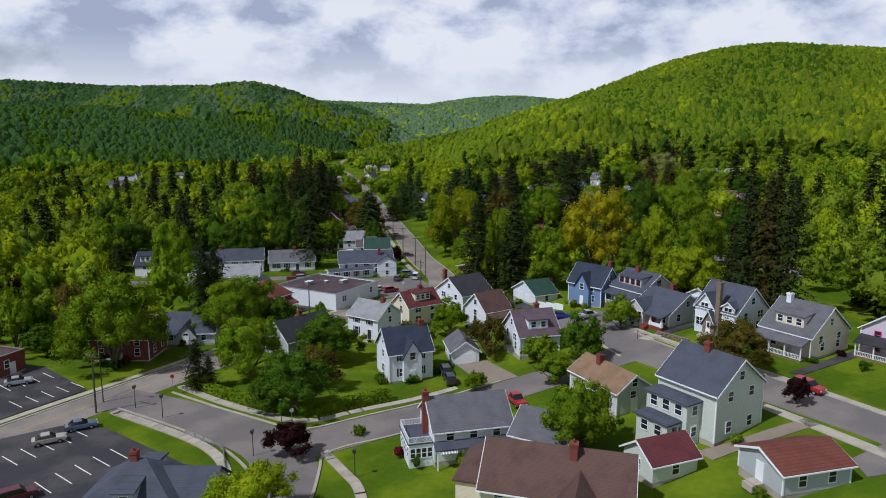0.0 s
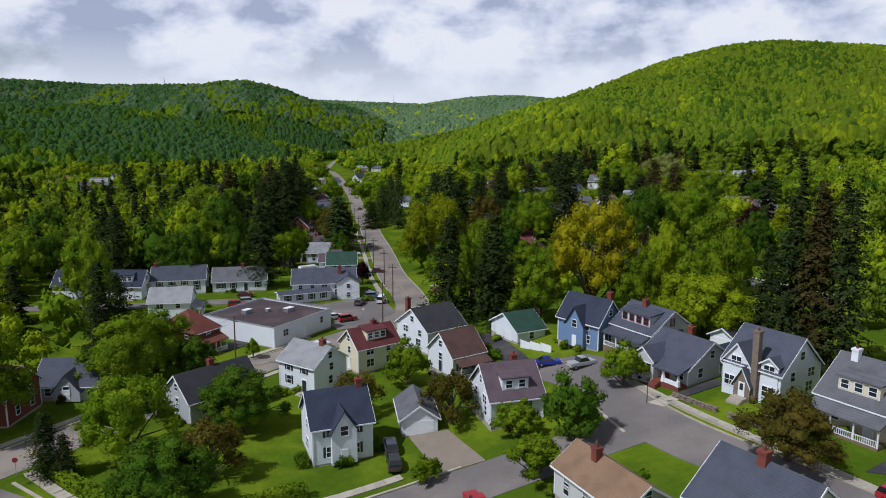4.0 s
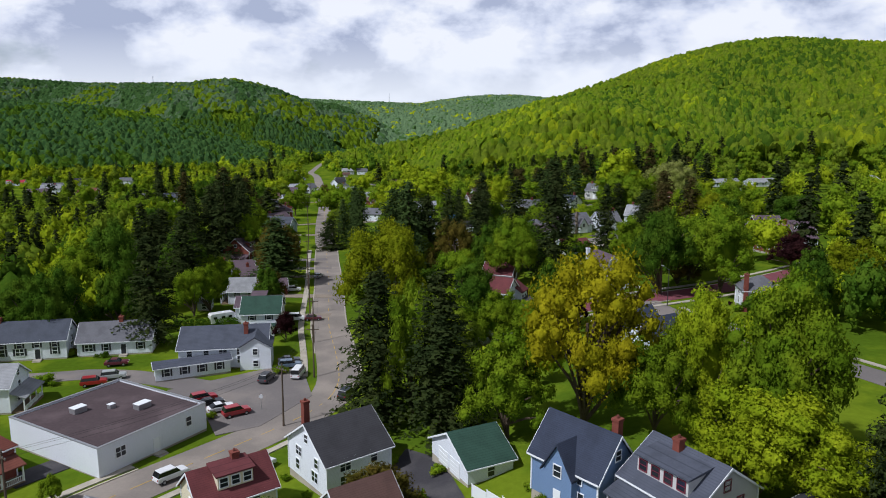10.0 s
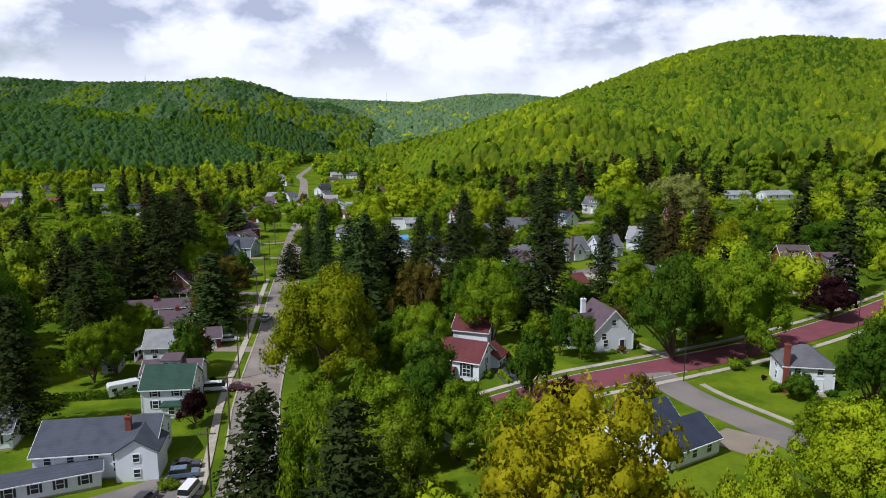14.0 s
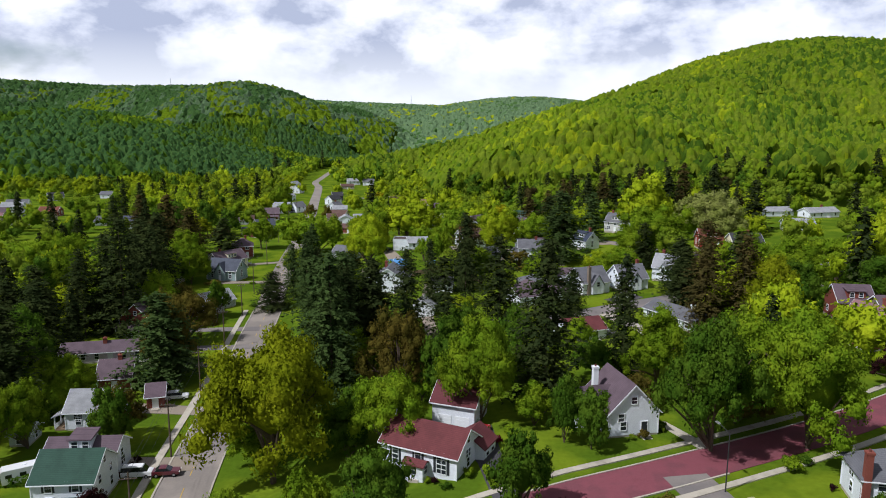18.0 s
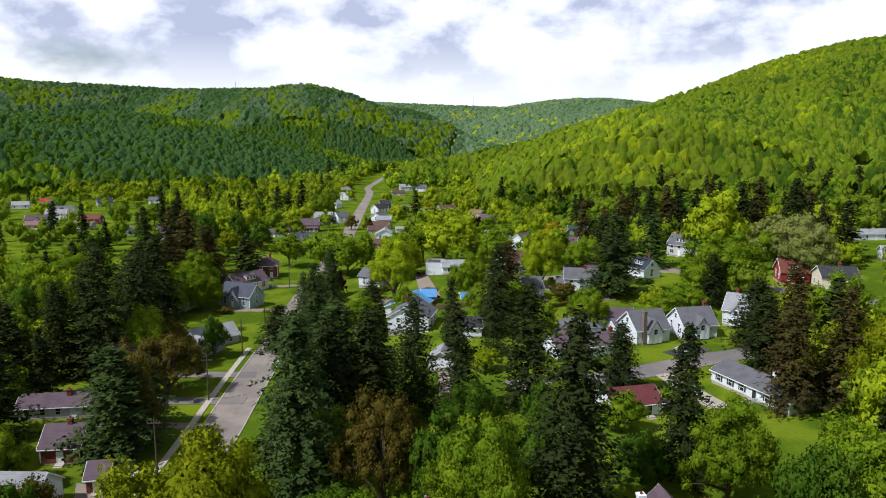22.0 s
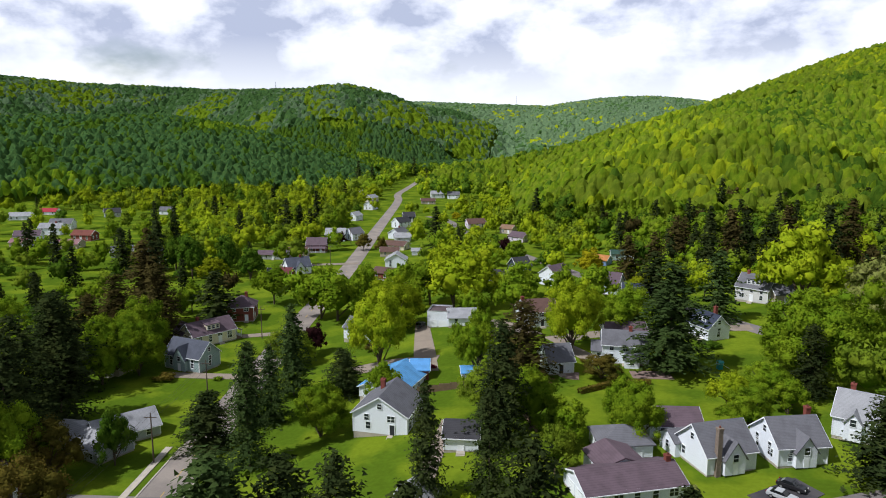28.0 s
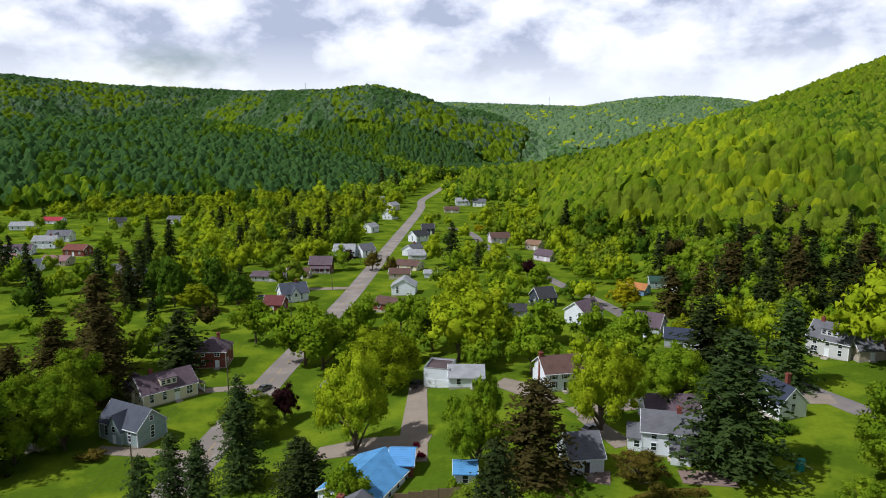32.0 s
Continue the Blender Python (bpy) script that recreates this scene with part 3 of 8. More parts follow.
kerbed("pavement", LINE_F[4:], 5.9, 4.9, "concrete footway along the lane")
for outline, mat, lab in (
        ([(31.6, 81.5), (36.1, 82.5), (47.7, 86.7), (48.6, 84.6), (39.3, 81.2), (35.8, 80.1), (32.7, 78.9)], "gravel", "pale gravel drive between two houses"),
        ([(47.3, 75.4), (53.3, 78.7), (53.9, 76.4), (51.0, 71.8), (46.6, 71.2)], "asphalt", "grey asphalt apron beside an outbuilding"),
        ([(43.8, 91.2), (45.1, 92.1), (52.4, 76.5), (50.9, 74.9)], "concrete", "pale concrete walk along the street"),
        ([(-84, 84), (-56.5, 103), (-50, 99.5), (-34, 88), (-36, 74), (-60, 60)], "blacktop", "black asphalt parking lot with white bay lines"),
        ([(-96, 112), (-82, 130), (-76, 128), (-62.5, 116.5), (-71.5, 101), (-80, 95)], "blacktop", "black asphalt parking lot beside a low building"),
        ([(-31, 206), (-14, 219.5), (-8.5, 218), (-4, 203), (-10, 190), (-16, 186.5), (-21, 196)], "asphalt", "wide pale asphalt forecourt beside the main road"),
        ([(-41, 172), (-37, 170), (-28.5, 182), (-32, 185)], "blacktop", "dark driveway beside the flat-roofed building"),
        ([(14, 177), (19, 172), (22.5, 158), (24.5, 147), (20.5, 146), (18, 158), (12, 170)], "blacktop", "black driveway leading to a garage"),
        ([(22.5, 151), (33, 151), (37, 146), (36, 139), (28, 136), (22, 145)], "asphalt", "asphalt turning place at the street's end"),
        ([(2.6, 128), (8.4, 128.4), (13.2, 117.2), (7.2, 115.2)], "gravel", "pale concrete driveway before a garage"),
        ([(33.5, 260), (40, 261), (41.5, 247), (43, 237.5), (39.5, 236.5), (37.5, 248)], "blacktop", "black driveway beside a red-roofed house"),
        ([(36.6, 126.9), (40.5, 128.0), (41.3, 126.5), (38.4, 124.5)], "concrete", "pale concrete driveway apron"),
        ([(40.5, 128.0), (48.6, 132.6), (49.6, 130.6), (41.3, 126.5)], "blacktop", "dark driveway between two houses"),
        ([(53.5, 103.1), (71.1, 114.7), (72.2, 112.9), (55.5, 102.4)], "blacktop", "dark driveway beside the cream house"),
        ([(67, 262), (69, 262), (73.5, 252.4), (71.5, 251.4)], "concrete", "narrow concrete driveway"),
        ([(64.5, 214.5), (70, 218.5), (76, 214), (71, 208)], "gravel", "pale gravel parking place beside the lane"),
        ([(-33, 286), (-12.5, 284), (-12.5, 280), (-30, 281)], "gravel", "pale driveway off the main road"),
        ([(-45, 307), (-22, 310), (-22, 313), (-45, 311)], "gravel", "pale driveway off the main road"),
        ([(-33, 255), (-9.5, 257), (-9.5, 262), (-33, 261)], "gravel", "gravel driveway with parked cars"),
        ([(-62, 318), (-19, 324), (-19.5, 328), (-62, 322)], "asphalt", "asphalt drive crossing the lawn"),
        ([(-62, 336), (-23, 341), (-24, 345), (-62, 340)], "asphalt", "asphalt drive crossing the lawn"),
        ([(-60, 402), (-33, 405), (-34, 409), (-60, 406)], "gravel", "pale gravel drive across a meadow"),
        ([(-58, 439), (-41, 447), (-42, 451), (-58, 443)], "gravel", "pale drive to the brick house"),
        ([(-96, 561), (-59, 575), (-60, 580), (-97, 566)], "gravel", "pale drive off the main road"),
        ([(76, 350), (85, 357), (88, 352), (80, 345)], "blacktop", "black driveway with two parked cars"),
        ([(61, 326), (65, 328), (73, 316), (69, 313)], "blacktop", "black driveway beside a hedge"),
        ([(71.5, 333), (75, 335), (83, 316), (79, 313)], "concrete", "pale concrete driveway to the long house"),
        ([(43, 427), (46.5, 429), (55, 417), (51, 414)], "gravel", "pale gravel driveway to the white house"),
        ([(62, 407.5), (71, 408.5), (72, 403), (62.5, 402.5)], "rosepave", "brown paved terrace behind the white house"),
        ([(0.5, 444), (5, 444), (12, 418), (16, 402), (10, 402), (6, 418)], "gravel", "bare gravel track between gardens"),
        ([(-10, 411), (0, 414), (14, 414), (14, 408), (-9, 405)], "gravel", "pale yard before the blue-roofed house"),
        ([(46, 404), (50, 404), (50, 399), (46, 399)], "rosepave", "small paved terrace"),
        ([(24, 449), (34, 445), (36, 441), (40, 436), (36, 433), (22, 443)], "gravel", "dark driveway before the white house")):
    if mat == "rosepave" and mat not in M:
        M[mat] = material("brown paving", (0.22, 0.16, 0.14), 0.85, 0.2, vary=0.15, scale=0.8, fine=6)
    lay("driveway" if "lot" not in lab else "parking_lot", patch(outline, 0.115), M[mat], lab, "driveway")


def bar(name, x, y, rot, length, width, mat, label, lift=0.17):
    z = sheet_height(x, y) + lift
    return tagged(part(name, Solid().box(-length / 2, -width / 2, -0.02, length / 2, width / 2, 0.004), M[mat], at=pose(x, y, z - 0.04, 0, 0, rot)), label, "road marking", "parking bay lines", kind="structure")


for k in range(5):
    bar("bay_line", -54.8 - 1.25 * k, 98.9 - 2.25 * k, -35, 4.5, 0.14, "paint", "white painted parking bay line")
    bar("bay_line", -45.7 - 1.35 * k, 92.0 - 2.35 * k, -37, 4.6, 0.14, "paint", "white painted parking bay line")
    bar("bay_line", -65.4 - 1.4 * k, 118.8 - 2.25 * k, -35, 4.4, 0.14, "paint", "white painted parking bay line")
    bar("bay_line", -73.4 - 1.3 * k, 123.8 - 2.2 * k, -37, 4.4, 0.14, "paint", "white painted parking bay line")
n_ = 0
for a, b in zip(ROADR, ROADR[1:]):
    if 60 < a[1] < 560:
        d_ = Vector((b[0] - a[0], b[1] - a[1]))
        for k in range(max(1, int(d_.length // 7))):
            u = (k + 0.5) / max(1, int(d_.length // 7))
            bar("centre_line", a[0] + d_.x * u, a[1] + d_.y * u, math.degrees(math.atan2(d_.y, d_.x)), min(6.4, d_.length), 0.13, "yellow", "worn yellow centre line", 0.105)

# ---- houses ----
_win = {}


def window_mesh(w, h, mat):
    key = (round(w, 2), round(h, 2), mat)
    if key not in _win:
        t, d = 0.09, 0.10
        us = [-w / 2 - t, -w / 2, w / 2, w / 2 + t] if w < 1.3 else [-w / 2 - t, -w / 2, -0.04, 0.04, w / 2, w / 2 + t]
        ws = [-h / 2 - t - 0.03, -h / 2, -0.03, 0.03, h / 2, h / 2 + t]
        s = Solid().lattice(us, ws, {(i, j) for i in range(1, len(us) - 1, 2) for j in (1, 3)}, -d, 0.0)
        p = Solid().box(-w / 2, -0.05, -h / 2, w / 2, 0.0, h / 2)
        a = max(0.34, w * 0.28)
        sh = Solid().lattice([0, 0.05, a - 0.05, a], [-h / 2 - 0.05, -h / 2 + 0.03, -0.04, 0.04, h / 2 - 0.03, h / 2 + 0.05], set(), -0.06, 0.0)
        _win[key] = (s.mesh("window", M[mat]), p.mesh("pane", M["pane"]), sh.mesh("shutter", M["shutter"]))
    return _win[key]


def window(parent, m_, w=0.95, h=1.45, mat="trim", shutters=False):
    f, p, s = window_mesh(w, h, mat)
    o = part("window", f, None, parent, at=m_)
    part("pane", p, None, o)
    if shutters:
        part("shutter", s, None, o, at=pose(w / 2 + 0.11, 0, 0))
        part("shutter", s, None, o, at=pose(-w / 2 - 0.11 - max(0.34, w * 0.28), 0, 0))
    return o


def roof_solid(L, S, eave, rise, over, thick=0.2, hip=False, x0=0.0):
    """A closed roof shell with overhang; the ridge runs along x."""
    k = rise / (S / 2)
    ze = eave - over * k
    hs, hl = S / 2 + over, L / 2 + over
    s = Solid()
    if hip:
        r = max(0.3, L / 2 - S / 2)
        zt = eave + rise
        outer = [(-hl, -hs, ze), (hl, -hs, ze), (hl, hs, ze), (-hl, hs, ze), (-r, 0, zt), (r, 0, zt)]
        low = [(p[0], p[1], p[2] - thick) for p in outer[:4]]
        s.add(outer + low, [(0, 1, 5, 4), (1, 2, 5), (2, 3, 4, 5), (3, 0, 4), (0, 6, 7, 1), (1, 7, 8, 2), (2, 8, 9, 3), (3, 9, 6, 0), (6, 9, 8, 7)])
    else:
        s.prism([(-hs, ze), (0, eave + rise), (hs, ze), (hs, ze - thick), (0, eave + rise - thick * 1.25), (-hs, ze - thick)], x0 - hl, x0 + hl, "x")
    return s


SIDES = {"f": 0, "r": 90, "b": 180, "l": -90}      # front is -y, then right, back, left


def side_frame(side, L, S):
    """A frame on the middle of a wall's foot: x along the wall, -y outwards."""
    return pose(0, 0, 0, 0, 0, SIDES[side]) @ pose(0, -(S if side in "fb" else L) / 2, 0)


def house(label, x, y, rot, L, S, eave, wall="white", roof="grey", pitch=36, hip=False, flat=False, chim=None, chim_mat="brick", porch="", dormer="",
          cross="", shutters=False, doors="f", garage="", fine=True, category="house", name="house", win="trim", bare="", dz=0.0, over=0.4, trim="trim", dw=0.0, wings=()):
    z = min(land_at(x + a * L * 0.4, y + b * S * 0.4) for a in (-1, 0, 1) for b in (-1, 0, 1)) + dz
    zmax = max(land_at(x + a * L * 0.4, y + b * S * 0.4) for a in (-1, 0, 1) for b in (-1, 0, 1)) + dz
    z = (z + zmax) / 2
    h = thing(name, pose(x, y, z, 0, 0, rot), label, category)
    roof = roof if roof in M else "roof_" + roof
    rise = S / 2 * math.tan(radians(pitch))
    found = 0.35
    part("foundation", Solid().box(-L / 2 + 0.03, -S / 2 + 0.03, -1.6, L / 2 - 0.03, S / 2 - 0.03, found), M["concrete"], h)
    s = Solid()
    if flat:
        s.box(-L / 2, -S / 2, found, L / 2, S / 2, eave - 0.45)
        part("wall", s, M[wall], h)
        us, ws = [-L / 2, -L / 2 + 0.3, L / 2 - 0.3, L / 2], [-S / 2, -S / 2 + 0.3, S / 2 - 0.3, S / 2]
        part("parapet", Solid().lattice(us, ws, {(1, 1)}, eave - 0.45, eave, "z"), M[wall], h)
        us, ws = [-L / 2 - 0.06, -L / 2 + 0.34, L / 2 - 0.34, L / 2 + 0.06], [-S / 2 - 0.06, -S / 2 + 0.34, S / 2 - 0.34, S / 2 + 0.06]
        part("coping", Solid().lattice(us, ws, {(1, 1)}, eave + 0.003, eave + 0.08, "z"), M["metal"], h)
        part("roof", Solid().box(-L / 2 + 0.3, -S / 2 + 0.3, eave - 0.44, L / 2 - 0.3, S / 2 - 0.3, eave - 0.3), M[roof], h)
    else:
        if hip:
            s.box(-L / 2, -S / 2, found, L / 2, S / 2, eave)
        else:
            s.prism([(-S / 2, found), (S / 2, found), (S / 2, eave), (0, eave + rise - 0.05), (-S / 2, eave)], -L / 2, L / 2, "x")
        part("wall", s, M[wall], h)
        part("roof", roof_solid(L, S, eave, rise, over, hip=hip), M[roof], h)
        k = rise / (S / 2)
        ze = eave - over * k
        if not hip:
            for ex in (-1, 1):
                a = ex * (L / 2 + over)
                edge = [(-S / 2 - over, ze - 0.03), (0, eave + rise - 0.06), (S / 2 + over, ze - 0.03), (S / 2 + over, ze - 0.26), (0, eave + rise - 0.34), (-S / 2 - over, ze - 0.26)]
                part("rake_board", Solid().prism(edge, min(a, a + ex * 0.07), max(a, a + ex * 0.07), "x"), M[trim], h)
        if fine:
            for sg in (-1, 1):
                a = sg * (S / 2 + over)
                part("gutter", Solid().box(-L / 2 - over, min(a, a + sg * 0.11), ze - 0.24, L / 2 + over, max(a, a + sg * 0.11), ze - 0.08), M[trim], h)
    if fine and not flat and category == "house":
        for ex in (-1, 1):
            for ey in (-1, 1):
                part("corner_board", Solid().box(ex * L / 2 - 0.09, ey * S / 2 - 0.09, found, ex * L / 2 + 0.09, ey * S / 2 + 0.09, eave - 0.12), M[trim], h)
    # lower wings: each at dx, dy with its own turn, length, depth, eaves and pitch; its front carries windows
    for dx, dy, wr, wl_, ws_, we, wp, wh in wings:
        wm, wrise = pose(dx, dy, 0, 0, 0, wr), ws_ / 2 * math.tan(radians(wp))
        sw = Solid().box(-wl_ / 2, -ws_ / 2, -1.2, wl_ / 2, ws_ / 2, we) if wh else Solid().prism([(-ws_ / 2, -1.2), (ws_ / 2, -1.2), (ws_ / 2, we), (0, we + wrise - 0.05), (-ws_ / 2, we)], -wl_ / 2, wl_ / 2, "x")
        wg = part("wing", sw, M[wall], h, at=wm)
        part("wing_roof", roof_solid(wl_, ws_, we, wrise, 0.35, hip=bool(wh)), M[roof], wg)
        nw = max(1, int(wl_ / 1.9))
        for zc in ([1.6] if we < 4 else [1.4, we - 1.2]):
            for i in range(nw):
                window(wg, pose((i - (nw - 1) / 2) * (wl_ - 0.6) / nw, -ws_ / 2, zc), 1.0, 1.3, win)
            for ex in (-1, 1):
                window(wg, pose(ex * wl_ / 2, 0, zc, 0, 0, ex * 90), 0.9, 1.2, win)
        if not wh and wrise > 1.8:
            window(wg, pose(-wl_ / 2, 0, we + wrise * 0.3, 0, 0, -90), 0.8, 1.0, win)
    # windows
    wrng = random.Random(int(x * 7 + y * 13))
    low = min(1.6, eave - 1.55)
    levels = [low] if eave < 3.7 else ([low, eave - 1.4] if eave < 6.9 else [low, 4.1, eave - 1.35])
    if flat:
        levels = [eave - 2.1]
    for side in "frbl":
        if side in bare or side in garage or (not fine and side == "b"):
            continue
        span = L if side in "fb" else S
        fr = side_frame(side, L, S)
        n = max(1, int((span - 1.2) / (2.9 if fine and side in "fb" else 3.5)))
        if flat:
            n = max(2, int(span / 6))
        for zi, zc in enumerate(levels):
            for i in range(n):
                u = (i - (n - 1) / 2) * (span - 1.0) / n
                if side in doors and zi == 0 and i == n // 2:
                    continue
                if side in porch and zi == 0 and i % 2 == 0 and n > 2:
                    continue
                if side in "lrb" and n > 1 and wrng.random() < 0.22:
                    continue
                window(h, fr @ pose(u + (wrng.uniform(-0.3, 0.3) if side in "lr" else 0), 0, zc + found), 0.95 if wrng.random() < 0.8 or not fine else 1.5, 1.4 if zi == 0 else 1.25, win, shutters and side in "fb")
        if fine and side in "lr" and not hip and not flat and rise > 2.0:
            window(h, fr @ pose(0, 0, eave + rise * 0.38), 0.9, 1.1, win)
    for side in doors:
        fr = side_frame(side, L, S)
        span = L if side in "fb" else S
        n = max(1, int((span - 1.2) / (2.9 if fine and side in "fb" else 3.5)))
        u = (n // 2 - (n - 1) / 2) * (span - 1.0) / n
        d = part("door", Solid().box(u - 0.5, -0.07, found, u + 0.5, 0.02, found + 2.1), M["shutter" if shutters else "trim"], h, at=fr)
        part("door_frame", Solid().lattice([u - 0.62, u - 0.5, u + 0.5, u + 0.62], [found, found + 2.1, found + 2.22], {(1, 0)}, -0.11, 0.02), M[trim], d)
        part("steps", Solid().prism([(0, -0.6), (0, found - 0.02), (-1.2, found - 0.02), (-1.2, found - 0.2), (-1.6, found - 0.2), (-1.6, -0.6)], u - 0.8, u + 0.8, "x"), M["concrete"], h, at=fr)
    for side in garage:
        fr = side_frame(side, L, S)
        span = L if side in "fb" else S
        n = 2 if span > 5.6 else 1
        wd = 2.6 if n == 2 else min(4.4, span - 1.2)
        for i in range(n):
            u = (i - (n - 1) / 2) * (wd + 0.5)
            rows = [v_ for r_ in range(4) for v_ in ((-0.06, 0.08 + r_ * 0.55), (-0.06, 0.58 + r_ * 0.55), (-0.03, 0.585 + r_ * 0.55), (-0.03, 0.625 + r_ * 0.55))][:-2]
            part("garage_door", Solid().prism(rows + [(0.02, rows[-1][1]), (0.02, 0.08)], u - wd / 2, u + wd / 2, "x"), M["trim"], h, "white panelled overhead garage door", at=fr)
    if chim:
        cx, cy, ch = chim[0] * L / 2, chim[1] * S / 2, eave + (0.6 if flat else rise) + 0.9
        c = Solid().tower(cx, cy, [(0.0, 0.45), (ch - 0.3, 0.42), (ch - 0.3, 0.5), (ch, 0.5)])
        ch_ = part("chimney", c, M[chim_mat], h)
        part("flue", Solid().tube((cx, cy, ch), (cx, cy, ch + 0.35), 0.16, 0.14, 8), M["roof_rust"], ch_)
    for side in porch:
        span = (L if side in "fb" else S) - 0.4
        fr = side_frame(side, L, S)
        dp, hp = 2.2, 2.75
        po = part("porch", Solid().box(-span / 2, -dp, -1.2, span / 2, -0.02, found - 0.03), M["wood"], h, "raised porch floor", at=fr)
        part("porch_roof", Solid().prism([(-dp - 0.35, hp), (0.0, hp + 0.95), (0.0, hp + 0.75), (-dp - 0.35, hp - 0.18)], -span / 2 - 0.2, span / 2 + 0.2, "x"), M[roof], po)
        part("porch_beam", Solid().box(-span / 2, -dp, hp - 0.2, span / 2, -dp + 0.2, hp + 0.02), M[trim], po)
        n = max(3, int(span / 2.4) + 1)
        for i in range(n):
            u = -span / 2 + 0.1 + (span - 0.2) * i / (n - 1)
            part("post", Solid().box(u - 0.09, -dp + 0.02, found - 0.03, u + 0.09, -dp + 0.2, hp - 0.2), M[trim], po)
        us = []
        u = -span / 2
        while u < span / 2 - 0.1:
            us += [u, u + 0.06]
            u += 0.25
        part("railing", Solid().lattice(us, [found + 0.02, found + 0.10, found + 0.72, found + 0.82], {(i_, 1) for i_ in range(1, len(us) - 1, 2)}, -dp + 0.06, -dp + 0.13), M[trim], po)
    for side in dormer:
        fr = side_frame(side, L, S)
        sp = dw or min(L * 0.5, 4.2)
        k = rise / (S / 2)
        y0, zb = 0.9, eave + 0.9 * k
        dz_ = 1.7
        yb = min(S / 2, y0 + dz_ / max(k, 0.3) * 0.85)
        zr = zb + dz_
        d = part("dormer", Solid().prism([(y0, zb - 0.5), (y0, zr), (yb + 0.6, zr + 0.35), (yb + 0.6, zb - 0.5)], -sp / 2, sp / 2, "x"), M[wall], h, at=fr)
        part("dormer_roof", Solid().prism([(y0 - 0.3, zr - 0.02), (y0 - 0.3, zr + 0.16), (yb + 1.2, zr + 0.62), (yb + 1.2, zr + 0.3)], -sp / 2 - 0.25, sp / 2 + 0.25, "x"), M[roof], d)
        n = max(1, int(sp / 1.4))
        for i in range(n):
            window(d, pose((i - (n - 1) / 2) * sp / n, y0, zb + 0.85), 0.9, 1.05, win)
    for side in cross:
        # a steep gabled bay in the middle of the wall
        fr = side_frame(side, L, S)
        w_, dp = min(4.2, L * 0.42), 1.0
        zr = eave + w_ * 0.5 * math.tan(radians(min(58, pitch + 16))) * 0.9
        back = S / 2 + (0 if zr < eave + rise else 0)
        b = part("gabled_bay", Solid().prism([(-w_ / 2, found), (w_ / 2, found), (w_ / 2, eave - 0.6), (0, zr - 0.5), (-w_ / 2, eave - 0.6)], -dp, min(back, S / 2), "y"), M[wall], h, at=fr)
        kk = (zr - 0.5 - eave + 0.6) / (w_ / 2)
        hw, zl = w_ / 2 + 0.3, eave - 0.6 - 0.3 * kk
        r_ = Solid().prism([(-hw, zl + 0.05), (0, zr - 0.3), (hw, zl + 0.05), (hw, zl - 0.18), (0, zr - 0.52), (-hw, zl - 0.18)], -dp - 0.35, min(back, S / 2), "y")
        part("bay_roof", r_, M[roof], b)
        window(b, pose(0, -dp, eave - 0.7), 1.0, 1.3, win)
        part("entry_door", Solid().box(-0.5, -dp - 0.06, found, 0.5, -dp + 0.02, found + 2.1), M["trim"], b)
    return h


def gable_front(h, fr, u, w, depth, eave, peak, wall, roof, back=2.5, glass=(), door=False, win="trim"):
    """A gabled bay standing out of a wall at u, with windows (du, z, width, height) and perhaps a door."""
    b = part("gabled_bay", Solid().prism([(-w / 2, -1.2), (w / 2, -1.2), (w / 2, eave), (0, peak), (-w / 2, eave)], -depth, back, "y"), M[wall], h, at=fr @ pose(u, 0, 0))
    k = (peak - eave) / (w / 2)
    hw = w / 2 + 0.28
    zl = eave - 0.28 * k
    part("bay_roof", Solid().prism([(-hw, zl + 0.16), (0, peak + 0.18), (hw, zl + 0.16), (hw, zl), (0, peak + 0.02), (-hw, zl)], -depth - 0.3, back + 0.2, "y"), M[roof], b)
    part("rake_board", Solid().prism([(-hw, zl + 0.12), (0, peak + 0.14), (hw, zl + 0.12), (hw, zl - 0.1), (0, peak - 0.1), (-hw, zl - 0.1)], -depth - 0.36, -depth - 0.3, "y"), M["trim"], b)
    for du, z, ww, wh in glass:
        window(b, pose(du, -depth, z), ww, wh, win)
    if door:
        d = part("entry_door", Solid().box(-0.48, -depth - 0.07, 0.45, 0.48, -depth + 0.02, 2.5), M["trim"], b, "white glazed entry door")
        part("pane", Solid().box(-0.26, -depth - 0.085, 1.35, 0.26, -depth - 0.06, 2.3), M["shutter"], d)
        part("steps", Solid().prism([(-depth, -0.6), (-depth, 0.43), (-depth - 1.1, 0.43), (-depth - 1.1, 0.26), (-depth - 1.5, 0.26), (-depth - 1.5, 0.08), (-depth - 1.9, 0.08), (-depth - 1.9, -0.6)], -1.0, 1.0, "x"), M["concrete"], b)
    return b


